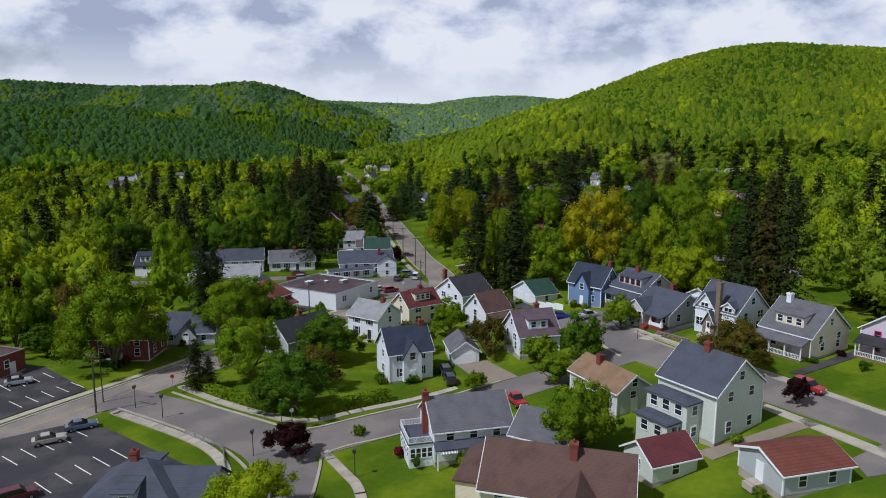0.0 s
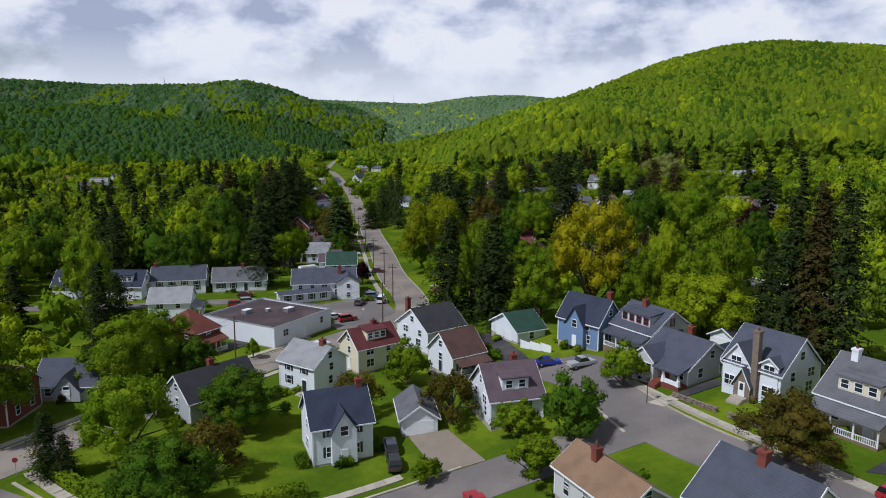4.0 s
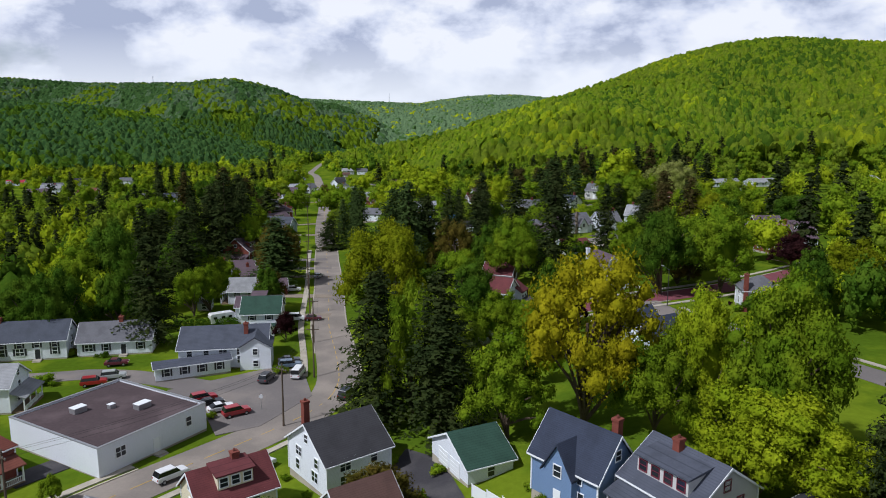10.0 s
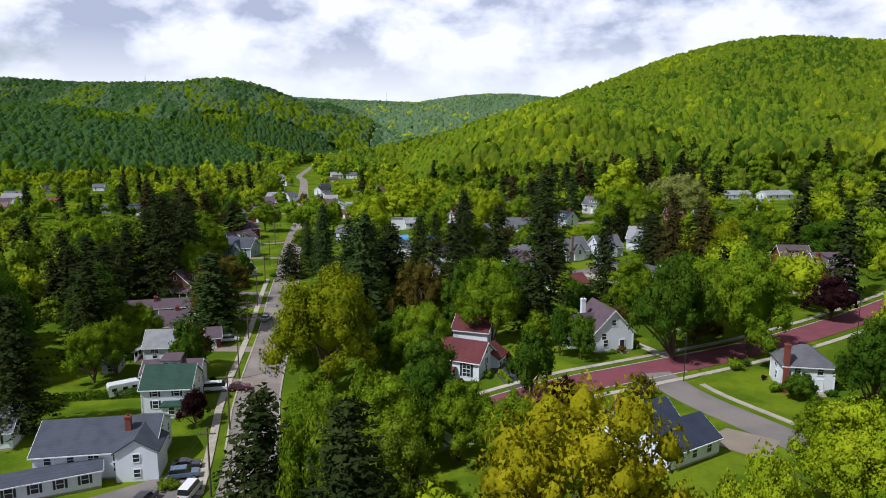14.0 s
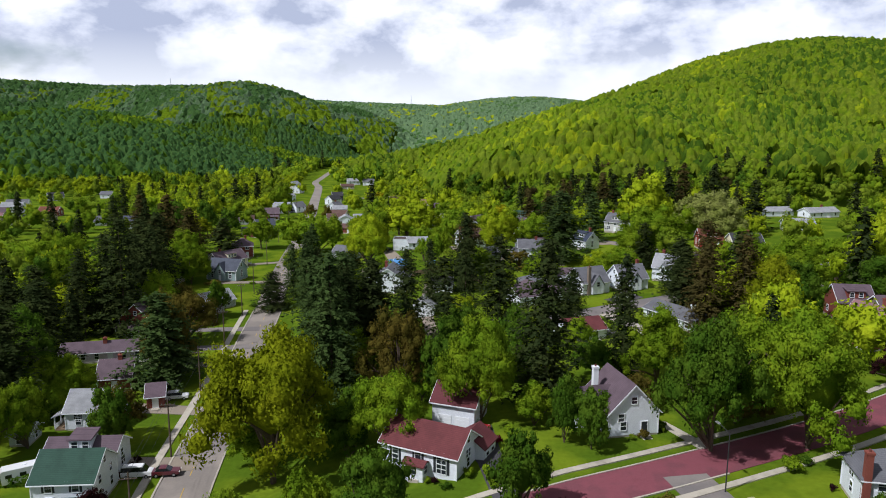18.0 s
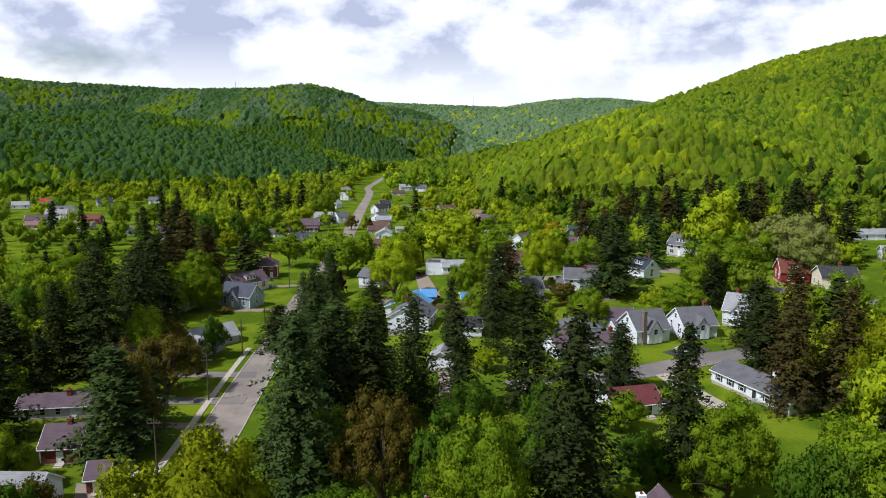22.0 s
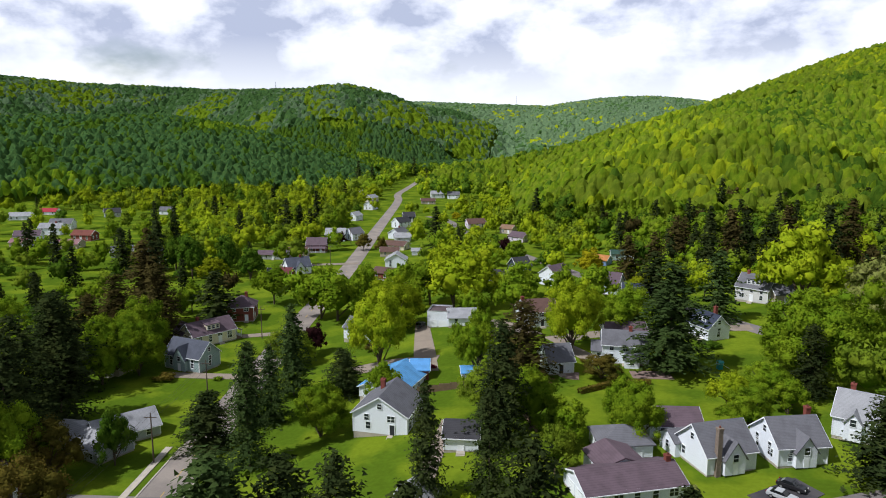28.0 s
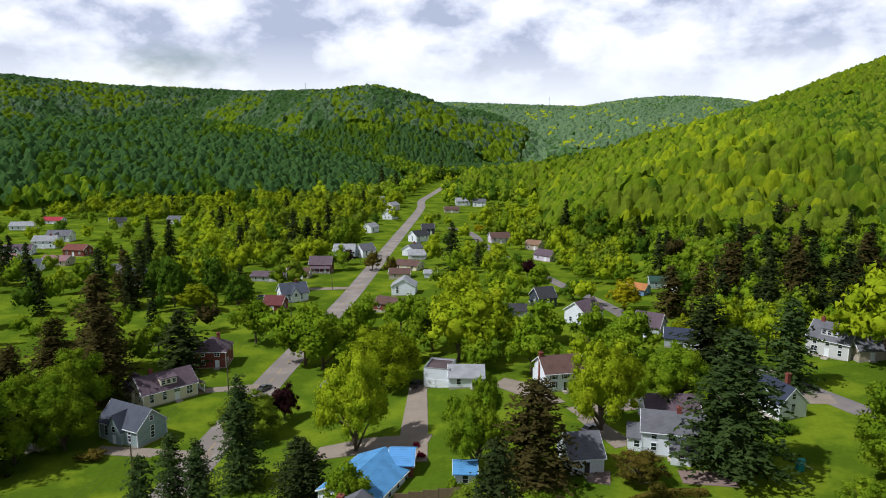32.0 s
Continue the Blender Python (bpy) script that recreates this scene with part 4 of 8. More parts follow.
def corner_porch(h, fr, u0, u1, dp, eave, roof):
    """A porch under a lean-to roof between u0 and u1, with posts, a low rail and red steps."""
    po = part("porch", Solid().box(u0, -dp, -1.2, u1, -0.02, 0.4), M["brick"], h, "raised porch with a brick base", at=fr)
    part("porch_roof", Solid().prism([(-dp - 0.45, eave - 0.52), (0.35, eave + 0.42), (0.35, eave + 0.2), (-dp - 0.45, eave - 0.72)], u0 + 0.05, u1 + 0.4, "x"), M[roof], po)
    part("porch_beam", Solid().box(u0 + 0.05, -dp, eave - 0.82, u1, -dp + 0.22, eave - 0.58), M["trim"], po)
    for u in (u0 + 1.75, u1 - 0.2):
        part("post", Solid().tower(u, -dp + 0.16, [(0.4, 0.26), (1.3, 0.2), (1.3, 0.13), (eave - 0.82, 0.11)]), M["trim"], po)
    part("railing", Solid().box(u0 + 2.0, -dp + 0.06, 0.4, u1 - 0.4, -dp + 0.22, 1.05), M["trim"], po)
    part("steps", Solid().prism([(-dp, -0.6), (-dp, 0.38), (-dp - 0.4, 0.38), (-dp - 0.4, 0.2), (-dp - 0.8, 0.2), (-dp - 0.8, 0.02), (-dp - 1.2, 0.02), (-dp - 1.2, -0.6)], u0 + 0.2, u0 + 1.5, "x"), M["brick"], po)
    d = part("door", Solid().box(u0 + 0.5, -0.07, 0.4, u0 + 1.45, 0.02, 2.45), M["redpaint"], h, at=fr)
    part("pane", Solid().box(u0 + 0.72, -0.085, 1.3, u0 + 1.23, -0.06, 2.25), M["shutter"], d)
    window(h, fr @ pose((u0 + u1) / 2 + 0.9, 0, 1.55), 1.5, 1.2)

# ---- trees ----
def ico(sub):
    bm = bmesh.new()
    bmesh.ops.create_icosphere(bm, subdivisions=sub, radius=1)
    v = np.array([p.co[:] for p in bm.verts])
    f = np.array([[p.index for p in q.verts] for q in bm.faces])
    bm.free()
    return v, f


ICO0, ICO1, ICO2 = ico(1), ico(2), ico(3)


def np_mesh(name, v, f, mats, smooth_=True, mi=None):
    """Triangles or quads from arrays."""
    me_ = bpy.data.meshes.new(name)
    n, k = f.shape
    me_.vertices.add(len(v))
    me_.vertices.foreach_set("co", np.ascontiguousarray(v, np.float32).ravel())
    me_.loops.add(n * k)
    me_.loops.foreach_set("vertex_index", np.ascontiguousarray(f, np.int32).ravel())
    me_.polygons.add(n)
    me_.polygons.foreach_set("loop_start", np.arange(0, n * k, k, dtype=np.int32))
    for m_ in mats:
        me_.materials.append(m_)
    me_.polygons.foreach_set("use_smooth", np.full(n, smooth_, bool))
    if mi is not None:
        me_.polygons.foreach_set("material_index", mi.astype(np.int32))
    me_.update(calc_edges=True)
    return me_


def leaf_tris(rng, centres, normals, size, long=1.0):
    """One small leaf tuft per centre, facing about along its normal."""
    n = len(centres)
    nr = normals + rng.normal(0, 0.5, (n, 3))
    nr /= np.linalg.norm(nr, axis=1)[:, None] + 1e-9
    a = np.cross(nr, rng.normal(0, 1, (n, 3)))
    a /= np.linalg.norm(a, axis=1)[:, None] + 1e-9
    b = np.cross(nr, a)
    s = size * rng.uniform(0.6, 1.4, (n, 1))
    t = s * rng.uniform(0.6, 1.0, (n, 1)) / long
    v = np.stack([centres - a * s * long - b * t, centres + a * s * long - b * t * 0.6, centres + b * t * 1.3 + nr * s * 0.2], 1).reshape(-1, 3)
    return v, np.arange(3 * n).reshape(n, 3)


def soften(me_, normals):
    """Shade the tufts by the lie of the bough that they sit on."""
    me_.normals_split_custom_set_from_vertices((normals / (np.linalg.norm(normals, axis=1)[:, None] + 1e-9)).tolist())
    return me_


def broadleaf(seed, leaves=1500, size=0.05, lumps=50, flat=1.0, bough=0.66):
    """Crown of radius about 1, from z 0 to 2: leafy boughs round an added light-blocking core, roughened by tufts."""
    rng = np.random.default_rng(seed)
    d = rng.normal(0, 1, (lumps, 3))
    d /= np.linalg.norm(d, axis=1)[:, None]
    d[:, 2] = np.abs(d[:, 2]) * 1.3 - 0.52
    lean = 1 + 0.16 * np.sin(3 * np.arctan2(d[:, 1], d[:, 0]) + rng.uniform(0, 6)) + 0.1 * np.sin(5 * np.arctan2(d[:, 1], d[:, 0]) + rng.uniform(0, 6))
    c = d * (rng.uniform(0.30, 1.0, lumps) ** 0.45 * 0.90 * lean)[:, None] * np.array([1, 1, 0.92 * flat])
    r = rng.uniform(0.13, 0.34, lumps) * (34 / lumps) ** 0.34
    pick = rng.choice(lumps, leaves, p=r ** 2 / (r ** 2).sum())
    n = rng.normal(0, 1, (leaves, 3))
    n[:, 2] += 0.25
    n /= np.linalg.norm(n, axis=1)[:, None]
    p = c[pick] + n * r[pick, None] * rng.uniform(0.62, 1.15, (leaves, 1))
    out = np.linalg.norm(p / np.array([1, 1, flat]), axis=1)
    keep = out > 0.42
    wide = np.percentile(np.hypot(p[:, 0], p[:, 1]), 96)
    narrow = np.array([1 / wide, 1 / wide, 1])
    p, c = p * narrow, c * narrow
    nn = n[keep] * 0.55 + p[keep] / (out[keep, None] + 0.1) * 0.5 + rng.normal(0, 0.36, (int(keep.sum()), 3))
    v, f = leaf_tris(rng, p[keep], nn, size)
    bv, bf = ICO0
    cv, cn = [], []
    for ci, ri in zip(c, r):
        k = 1 + 0.3 * rng.uniform(-1, 1, (len(bv), 1))
        cv.append(ci + bv * ri * bough * k * narrow * np.array([1.1, 1.1, 0.82]))
        cn.append(bv + ci * 0.35)
    # unseen inner ball, added to stop light passing through full crowns
    if bough > 0.64:
        cv.append(ICO0[0][: len(ICO0[0])] * np.array([0.5, 0.5, 0.5 * flat]))
        cn.append(ICO0[0])
    f = [f] + [bf + len(v) + i * len(bv) for i in range(lumps)]
    if bough > 0.64:
        f.append(ICO0[1] + len(v) + lumps * len(bv))
    f = np.concatenate(f)
    v = np.concatenate([v] + cv)
    v[:, 2] += 0.8
    return v, f, c + np.array([0, 0, 0.8]), np.concatenate([np.repeat(nn, 3, 0)] + cn)


def conifer(seed, whorls=17, size=0.075, per=11, wide=0.26, ragged=0.2, dense=9):
    """A spire 2 high: whorls of drooping boughs clad with tufts."""
    rng = np.random.default_rng(seed)
    ps, ns = [], []
    for i in range(whorls):
        h = 0.14 + 1.84 * (i / (whorls - 1)) ** 0.95
        reach = wide * (1 - (h - 0.1) / 1.95) ** 0.52 * rng.uniform(1 - ragged, 1 + ragged) + 0.02
        for j in range(per):
            a = rng.uniform(0, 2 * math.pi)
            k = max(3, int(dense * reach / wide))
            l = reach * rng.uniform(0.6, 1.2)
            hb = h + rng.uniform(-0.05, 0.05)
            for q in np.linspace(0.25, 1, k):
                w = rng.normal(0, 0.014, 3)
                ps.append((math.cos(a) * l * q + w[0], math.sin(a) * l * q + w[1], hb - 0.30 * l * q * q + 0.06 * q * l + w[2]))
                ns.append((math.cos(a) * 0.75, math.sin(a) * 0.75, 0.6))
    ps = np.array(ps)
    ps[:, :2] *= 0.25 / np.percentile(np.hypot(ps[:, 0], ps[:, 1]), 97)
    v, f = leaf_tris(rng, ps, np.array(ns), size * 0.62, 1.25)
    return v, f, np.repeat(np.array(ns), 3, 0)


def limbs(seed, centres, many=12):
    """Tapered trunk with limbs towards the crown's lumps, for a crown that starts at height 0 with the foot at -1."""
    rng = np.random.default_rng(seed)
    s = Solid()
    s.tube((0, 0, -1.02), (0.02, 0.01, -0.2), 0.07, 0.05, 8).tube((0.02, 0.01, -0.2), (0, 0, 0.9), 0.05, 0.025, 7)
    for c in centres[:many]:
        z0 = rng.uniform(-0.2, 0.45)
        mid = (c[0] * 0.45, c[1] * 0.45, z0 + (c[2] - z0) * 0.45 + 0.05)
        s.tube((0, 0, z0), mid, 0.032, 0.022, 5).tube(mid, tuple(c), 0.022, 0.008, 5)
    return s.mesh("trunk", M["bark"])


BROAD, THIN, CONE, BIG, BIGTHIN = [], [], [], [], []
for k in range(6):
    v, f, c, nn = broadleaf(10 + k, leaves=4600, size=0.036, lumps=(64, 72, 58, 76, 68, 60)[k], flat=(1.0, 1.15, 0.9, 1.05, 1.2, 0.95)[k])
    BROAD.append((soften(np_mesh("crown", v, f, [M["leaf_mid"]]), nn), limbs(k, c)))
for k in range(2):
    v, f, c, nn = broadleaf(30 + k, leaves=4200, size=0.034, lumps=46, flat=1.15, bough=0.5)
    THIN.append((soften(np_mesh("crown", v, f, [M["leaf_olive"]]), nn), limbs(k, c, 20)))
for k in range(5):
    v, f, c, nn = broadleaf(90 + k, leaves=17000, size=0.0205, lumps=(84, 96, 78, 104, 90)[k], flat=(1.0, 1.15, 0.92, 1.05, 1.1)[k])
    BIG.append((soften(np_mesh("crown", v, f, [M["leaf_mid"]]), nn), limbs(40 + k, c, 20)))
for k in range(2):
    v, f, c, nn = broadleaf(96 + k, leaves=12500, size=0.019, lumps=90, flat=1.1, bough=0.62)
    BIGTHIN.append((soften(np_mesh("crown", v, f, [M["leaf_olive"]]), nn), limbs(50 + k, c, 34)))
for k in range(5):
    v, f, nn = conifer(50 + k, whorls=(30, 34, 28, 32, 26)[k], wide=(0.24, 0.20, 0.28, 0.26, 0.22)[k], size=0.025, per=(18, 17, 19, 17, 15)[k], ragged=(0.3, 0.45, 0.38, 0.5, 0.42)[k], dense=16)
    CONE.append((soften(np_mesh("crown", v, f, [M["needle"]]), nn), Solid().tube((0, 0, -0.03), (0, 0, 1.9), 0.028, 0.006, 7).mesh("trunk", M["bark"])))
FARBROAD, FARCONE = [], []
for k in range(6):
    v, f, c, nn = broadleaf(130 + k, leaves=1500, size=0.056, lumps=(34, 38, 30, 40, 36, 32)[k], flat=(1.0, 1.15, 0.9, 1.05, 1.2, 0.95)[k])
    FARBROAD.append((soften(np_mesh("crown", v, f, [M["leaf_mid"]]), nn), limbs(80 + k, c, 5)))
for k in range(4):
    v, f, nn = conifer(150 + k, whorls=(26, 28, 24, 26)[k], wide=(0.24, 0.21, 0.27, 0.25)[k], size=0.042, per=12, ragged=0.42, dense=10)
    FARCONE.append((soften(np_mesh("crown", v, f, [M["needle"]]), nn), Solid().tube((0, 0, -0.03), (0, 0, 1.9), 0.028, 0.006, 6).mesh("trunk", M["bark"])))
SHRUB = []
for k in range(3):
    v, f, c, nn = broadleaf(70 + k, leaves=900, size=0.06, lumps=22, flat=0.8)
    v[:, 2] = np.maximum(v[:, 2] - 0.2, 0.0)
    SHRUB.append(soften(np_mesh("crown", v, f, [M["leaf_mid"]]), nn))

LEAFNAME = {"leaf_lime": "lime green", "leaf_mid": "fresh green", "leaf_deep": "deep green", "leaf_fresh": "fresh yellow-green", "leaf_hill": "light spring green", "leaf_gold": "golden green", "leaf_olive": "thin bronze green",
            "leaf_wine": "dark red", "leaf_red": "red", "leaf_pale": "pale yellow-green", "needle": "dark green", "needle_brown": "brown-green", "needle_blue": "soft grey-green"}
trng = random.Random(5)


def crown_on(mesh, mat, parent, at):
    o = part("crown", mesh, None, parent, at=at)
    o.material_slots[0].link = "OBJECT"
    o.material_slots[0].material = M[mat]
    return o


def tree(x, y, height, radius, mat="leaf_mid", kind="", stem=0.10, where="lawn"):
    """A broadleaved tree: foot on the land, crown from stem * height up to height."""
    z = sheet_height(x, y)
    t = thing("tree", pose(x, y, z - 0.1, 0, 0, trng.uniform(0, 360)), f"{LEAFNAME[mat]} leafy broadleaved tree standing on {where}", "tree")
    me_, tr = trng.choice((THIN if radius < 5 else BIGTHIN) if kind == "thin" and y < 450 else FARBROAD if y > 450 else BIG if radius > 4.6 else BROAD)
    h0 = height * stem
    sz = (height - h0) / 1.75
    k_ = trng.uniform(0.88, 1.12)
    m_ = Matrix.Translation((0, 0, h0)) @ Matrix.Diagonal((radius * k_, radius / k_, sz, 1))
    crown_on(me_, mat, t, m_)
    # the trunk's mesh goes from -1 to 1; its lower part is stretched down to the ground
    part("trunk", tr, None, t, at=Matrix.Translation((0, 0, h0)) @ Matrix.Diagonal((radius * 0.9, radius * 0.9, max(h0, 0.5) if h0 > sz else sz, 1)))
    return t


def spruce(x, y, height, radius, mat="needle", where="lawn"):
    z = sheet_height(x, y)
    t = thing("conifer", pose(x, y, z - 0.1, 0, 0, trng.uniform(0, 360)), f"tall {LEAFNAME[mat]} conifer with drooping boughs on {where}", "conifer")
    me_, tr = trng.choice(FARCONE if y > 440 else CONE)
    s = radius / 0.25
    crown_on(me_, mat, t, Matrix.Diagonal((s, s, height / 2, 1)))
    part("trunk", tr, None, t, at=Matrix.Diagonal((height * 0.35, height * 0.35, height / 2, 1)))
    return t


def shrub(x, y, height, radius, mat="leaf_mid", label="rounded garden shrub on the lawn"):
    z = sheet_height(x, y)
    t = thing("shrub", pose(x, y, z - 0.05, 0, 0, trng.uniform(0, 360)), f"{LEAFNAME[mat]} {label}", "shrub")
    crown_on(trng.choice(SHRUB), mat, t, Matrix.Diagonal((radius, radius, height / 1.35, 1)))
    return t


# ---- the woods on the hills ----
def lumpy(sub, seed, amount=0.3):
    v, f = (ICO1, ICO2)[sub]
    out = []
    for p in v:
        q = Vector(p)
        k = 1 + amount * noise.noise(q * 1.9 + Vector((seed * 7.1, 0, 0))) + amount * 0.7 * noise.noise(q * 4.3 + Vector((0, seed * 3.3, 0)))
        out.append(q * k)
    return np.array([o[:] for o in out]), f


def scatter(x0, x1, y0, y1, step, seed, ok):
    rng = np.random.default_rng(seed)
    xs, ys = np.meshgrid(np.arange(x0, x1, step), np.arange(y0, y1, step))
    p = np.stack([xs.ravel(), ys.ravel()], -1) + rng.uniform(-0.48, 0.48, (xs.size, 2)) * step
    return p[ok(p[:, 0], p[:, 1])]


def hill_part(x, y):
    """How far the land rises here over the valley's floor."""
    z = np.interp(y, VALLEY_Y, VALLEY_Z)
    dx = x - np.interp(y, RX_Y, RX_X)
    return land(x, y) - z - 8 * smooth(5, 70, dx) * (1 - smooth(430, 700, y)) - 10 * smooth(100, 260, dx)


def in_view(x, y, margin=0.06):
    a = np.arctan2(x + 10, np.maximum(y + 60, 1))
    return (y > 0) & (a > -0.86) & (a < 0.70)



# ---- the houses ----
corner_house = house("white two-storey house with a red brick chimney and sun porch", 3.1, 92.8, 14, 10.8, 8.5, 5.0, roof="grey", chim=(-1.07, -0.05), pitch=36)
sun_room = part("sun_room", Solid().box(-8.7, -3.3, -1.2, -5.42, 2.7, 2.75), M["white"], corner_house, "low sun room with a roof terrace")
part("terrace_floor", Solid().box(-8.9, -3.5, 2.755, -5.42, 2.9, 2.92), M["roof_slate"], sun_room)
for k in range(4):
    window(sun_room, pose(-8.2 + 0.78 * k, -3.3, 1.5), 0.6, 1.3)
for k in range(5):
    window(sun_room, pose(-8.7, -2.6 + 1.15 * k, 1.5, 0, 0, -90), 0.8, 1.3)
for m_, n_ in ((pose(-8.75, -3.35, 2.93), 22), (pose(-8.75, 2.75, 2.93), 22), (pose(-8.75, -3.35, 2.93, 0, 0, 90), 40)):
    us = [v for k in range(n_) for v in (k * 0.15, k * 0.15 + 0.05)]
    part("balustrade", Solid().lattice(us, [0, 0.08, 0.78, 0.88], {(i_, 1) for i_ in range(1, len(us) - 1, 2)}, -0.03, 0.03), M["trim"], sun_room, at=m_)
part("pent_roof", Solid().prism([(-5.6, 2.62), (-4.26, 3.3), (-4.26, 3.12), (-5.6, 2.46)], -5.6, 5.6, "x"), M["roof_slate"], corner_house, "slate pent roof between the storeys")
for u in (-5.2, -1.7, 1.7, 5.2):
    part("post", Solid().box(u - 0.08, -5.4, -0.6, u + 0.08, -5.24, 2.55), M["trim"], corner_house)
awning = part("awning", Solid().prism([(-5.9, 2.2), (-4.27, 2.9), (-4.27, 2.84), (-5.9, 2.14)], -4.9, -2.6, "x"), M["trim"], corner_house, "white and grey striped awning")
for k in range(6):
    part("stripe", Solid().prism([(-5.9, 2.206), (-4.27, 2.906), (-4.27, 2.9), (-5.9, 2.2)], -4.85 + 0.4 * k, -4.66 + 0.4 * k, "x"), M["greytrim"], awning)
house("large pale green three-storey clapboard house with enclosed porch", 35.5, 88.2, 122, 9.0, 9.4, 7.0, wall="palegreen", roof="slate", chim=(0.1, 0.05), pitch=38, doors="", bare="b", wings=((1.0, 5.9, 180, 6.5, 2.8, 5.4, 12, 1), (1.2, 8.4, 180, 5.0, 2.6, 2.9, 10, 1)))
house("small pale green garage with a maroon shingle roof", 26.2, 78.7, 22, 6.5, 5.5, 2.8, wall="palegreen", roof="maroon", doors="", pitch=34, name="garage", category="garage")
house("grey single-storey outbuilding with a rusty brown roof", 39.2, 72.8, 15, 8.7, 7.0, 3.0, wall="greywall", roof="rust", pitch=22, doors="l", name="outbuilding")
house("brown-roofed half-timbered house with brick chimneys", 13.1, 73.1, -16, 16.1, 9.0, 4.5, wall="cream", roof="brown", pitch=40, chim=(0.2, -0.2), wings=((-7.5, 1.5, -90, 7.5, 8.0, 4.0, 42, 1), (2.5, -4.5, -90, 6.0, 5.0, 4.2, 44, 0)))
house("slate-roofed church hall with gabled wings and dormers", -35.6, 76.6, 0, 12.8, 11.4, 2.9, wall="greywall", roof="slate", pitch=37, hip=True, chim=(-0.1, 0.0), dormer="fb", dw=2.2, wings=((5.5, 0.5, 0, 7.0, 6.5, 3.6, 36, 0),), trim="greytrim")
house("grey-roofed white outbuilding behind a house", 14.4, 89.1, -31, 7.6, 8.0, 3.0, wall="white", roof="grey", pitch=32, doors="", name="garage", category="garage")
house("pale house with a tan shingle roof and brick chimney", 25.3, 101.0, 116, 11.0, 6.3, 4.0, wall="stucco", roof="tan", chim=(0.3, 0.2), doors="l", pitch=34)
house("cream house with a grey roof, shed dormer and open porch", 61.9, 115.4, 121, 9.0, 10.8, 4.2, wall="cream", roof="grey", dormer="b", dw=5.0, porch="b", doors="b", chim=(0.6, 0.1), chim_mat="trim", pitch=38)
gabled = house("white gabled house with a tall brown stone chimney", 54.0, 126.8, 122, 8.6, 9.2, 5.0, wall="white", roof="slate", bare="b", doors="", chim=(-0.2, 1.08), chim_mat="stone", pitch=42)
street = side_frame("b", 8.6, 9.2)
gable_front(gabled, street, -2.1, 4.3, 0.25, 4.7, 7.4, "white", "roof_slate", 3.6, ((-0.1, 4.9, 1.5, 1.3), (-1.0, 1.9, 1.5, 1.4)))
gable_front(gabled, street, -0.5, 2.5, 1.2, 2.3, 4.5, "stone", "roof_slate", 0.2, (), True)
gable_front(gabled, street, 2.75, 2.5, 0.2, 5.7, 6.6, "white", "roof_slate", 2.6, ((0.0, 4.9, 1.5, 1.3), (0.0, 1.9, 1.7, 1.4)))
bungalow = house("pale bungalow with a front gable and corner porch", 45.6, 136.6, 121, 9.0, 10.4, 3.0, wall="stucco", roof="slate", bare="b", doors="", pitch=32, chim=(0.1, -0.25))
street = side_frame("b", 9.0, 10.4)
gable_front(bungalow, street, -2.35, 4.2, 1.9, 3.0, 4.7, "stucco", "roof_slate", 3.0, ((-1.0, 1.75, 0.9, 1.3), (0.1, 1.75, 0.9, 1.3), (1.2, 1.75, 0.9, 1.3)))
corner_porch(bungalow, street, -0.2, 4.5, 1.9, 3.0, "roof_slate")
house("stucco house with dark roof, red-trimmed dormer and porch", 44.3, 150.9, 121, 9.0, 9.9, 4.2, wall="stucco", roof="slate", dormer="b", dw=6.4, porch="b", doors="b", chim=(0.2, 0.15), pitch=34, win="redtrim")
house("blue house with a steep front gable and dark roof", 34.7, 157.0, -50, 9.2, 6.5, 5.3, wall="bluewall", roof="navy", cross="f", pitch=50, doors="", chim=(0.7, 0.5))
house("white garage with green side walls and dark green roof", 22.9, 169.0, 27, 6.5, 9.8, 2.7, wall="white", roof="green", garage="l", doors="", pitch=28, name="garage", category="garage", trim="trim")
house("white two-storey house with a navy roof and pointed entrance gable", -7.2, 124.6, 21, 8.1, 8.0, 5.8, wall="white", roof="navy", cross="f", doors="", pitch=42, shutters=True, chim=(0.8, 0.0))
house("small white garage with a grey gabled roof", 3.7, 132.1, 99, 8.0, 5.3, 2.8, wall="white", roof="grey", garage="l", doors="", pitch=36, name="garage", category="garage")
house("white house with a grey-purple roof and shed dormer", 17.1, 131.0, 15, 7.9, 9.0, 4.5, wall="white", roof="purple", dormer="f", pitch=40, chim=(0.3, 0.1))
house("grey-blue clapboard house with a dark roof", -29.6, 140.5, 48, 12.3, 8.0, 4.0, wall="greywall", roof="dark", pitch=40, chim=(0.0, 0.1))
house("white two-storey house with a light grey roof", -15.3, 151.2, -34, 8.3, 8.0, 5.3, wall="white", roof="light", pitch=34, shutters=True, chim=(0.6, 0.0))
house("cream house with a maroon roof and rose dormer", -6.3, 161.6, 37, 9.0, 6.9, 5.2, wall="cream", roof="maroon", dormer="f", pitch=40, doors="l", chim=(0.2, 0.0))
house("white house with a dark roof and brick chimney", 5.3, 172.2, 38, 9.5, 10.6, 5.0, wall="white", roof="dark", pitch=34, doors="f", chim=(-0.5, 0.9))
house("white house with a brown roof and dark red shutters", 10.2, 154.8, 35, 7.0, 7.6, 4.2, wall="white", roof="brown", pitch=42, porch="f", doors="l", shutters=True)
house("long white flat-roofed commercial building with rooftop units", -31.7, 185.8, 60, 18.5, 21.0, 4.6, wall="white", roof="flatroof", flat=True, doors="f", bare="lbr", name="commercial_building", category="building")
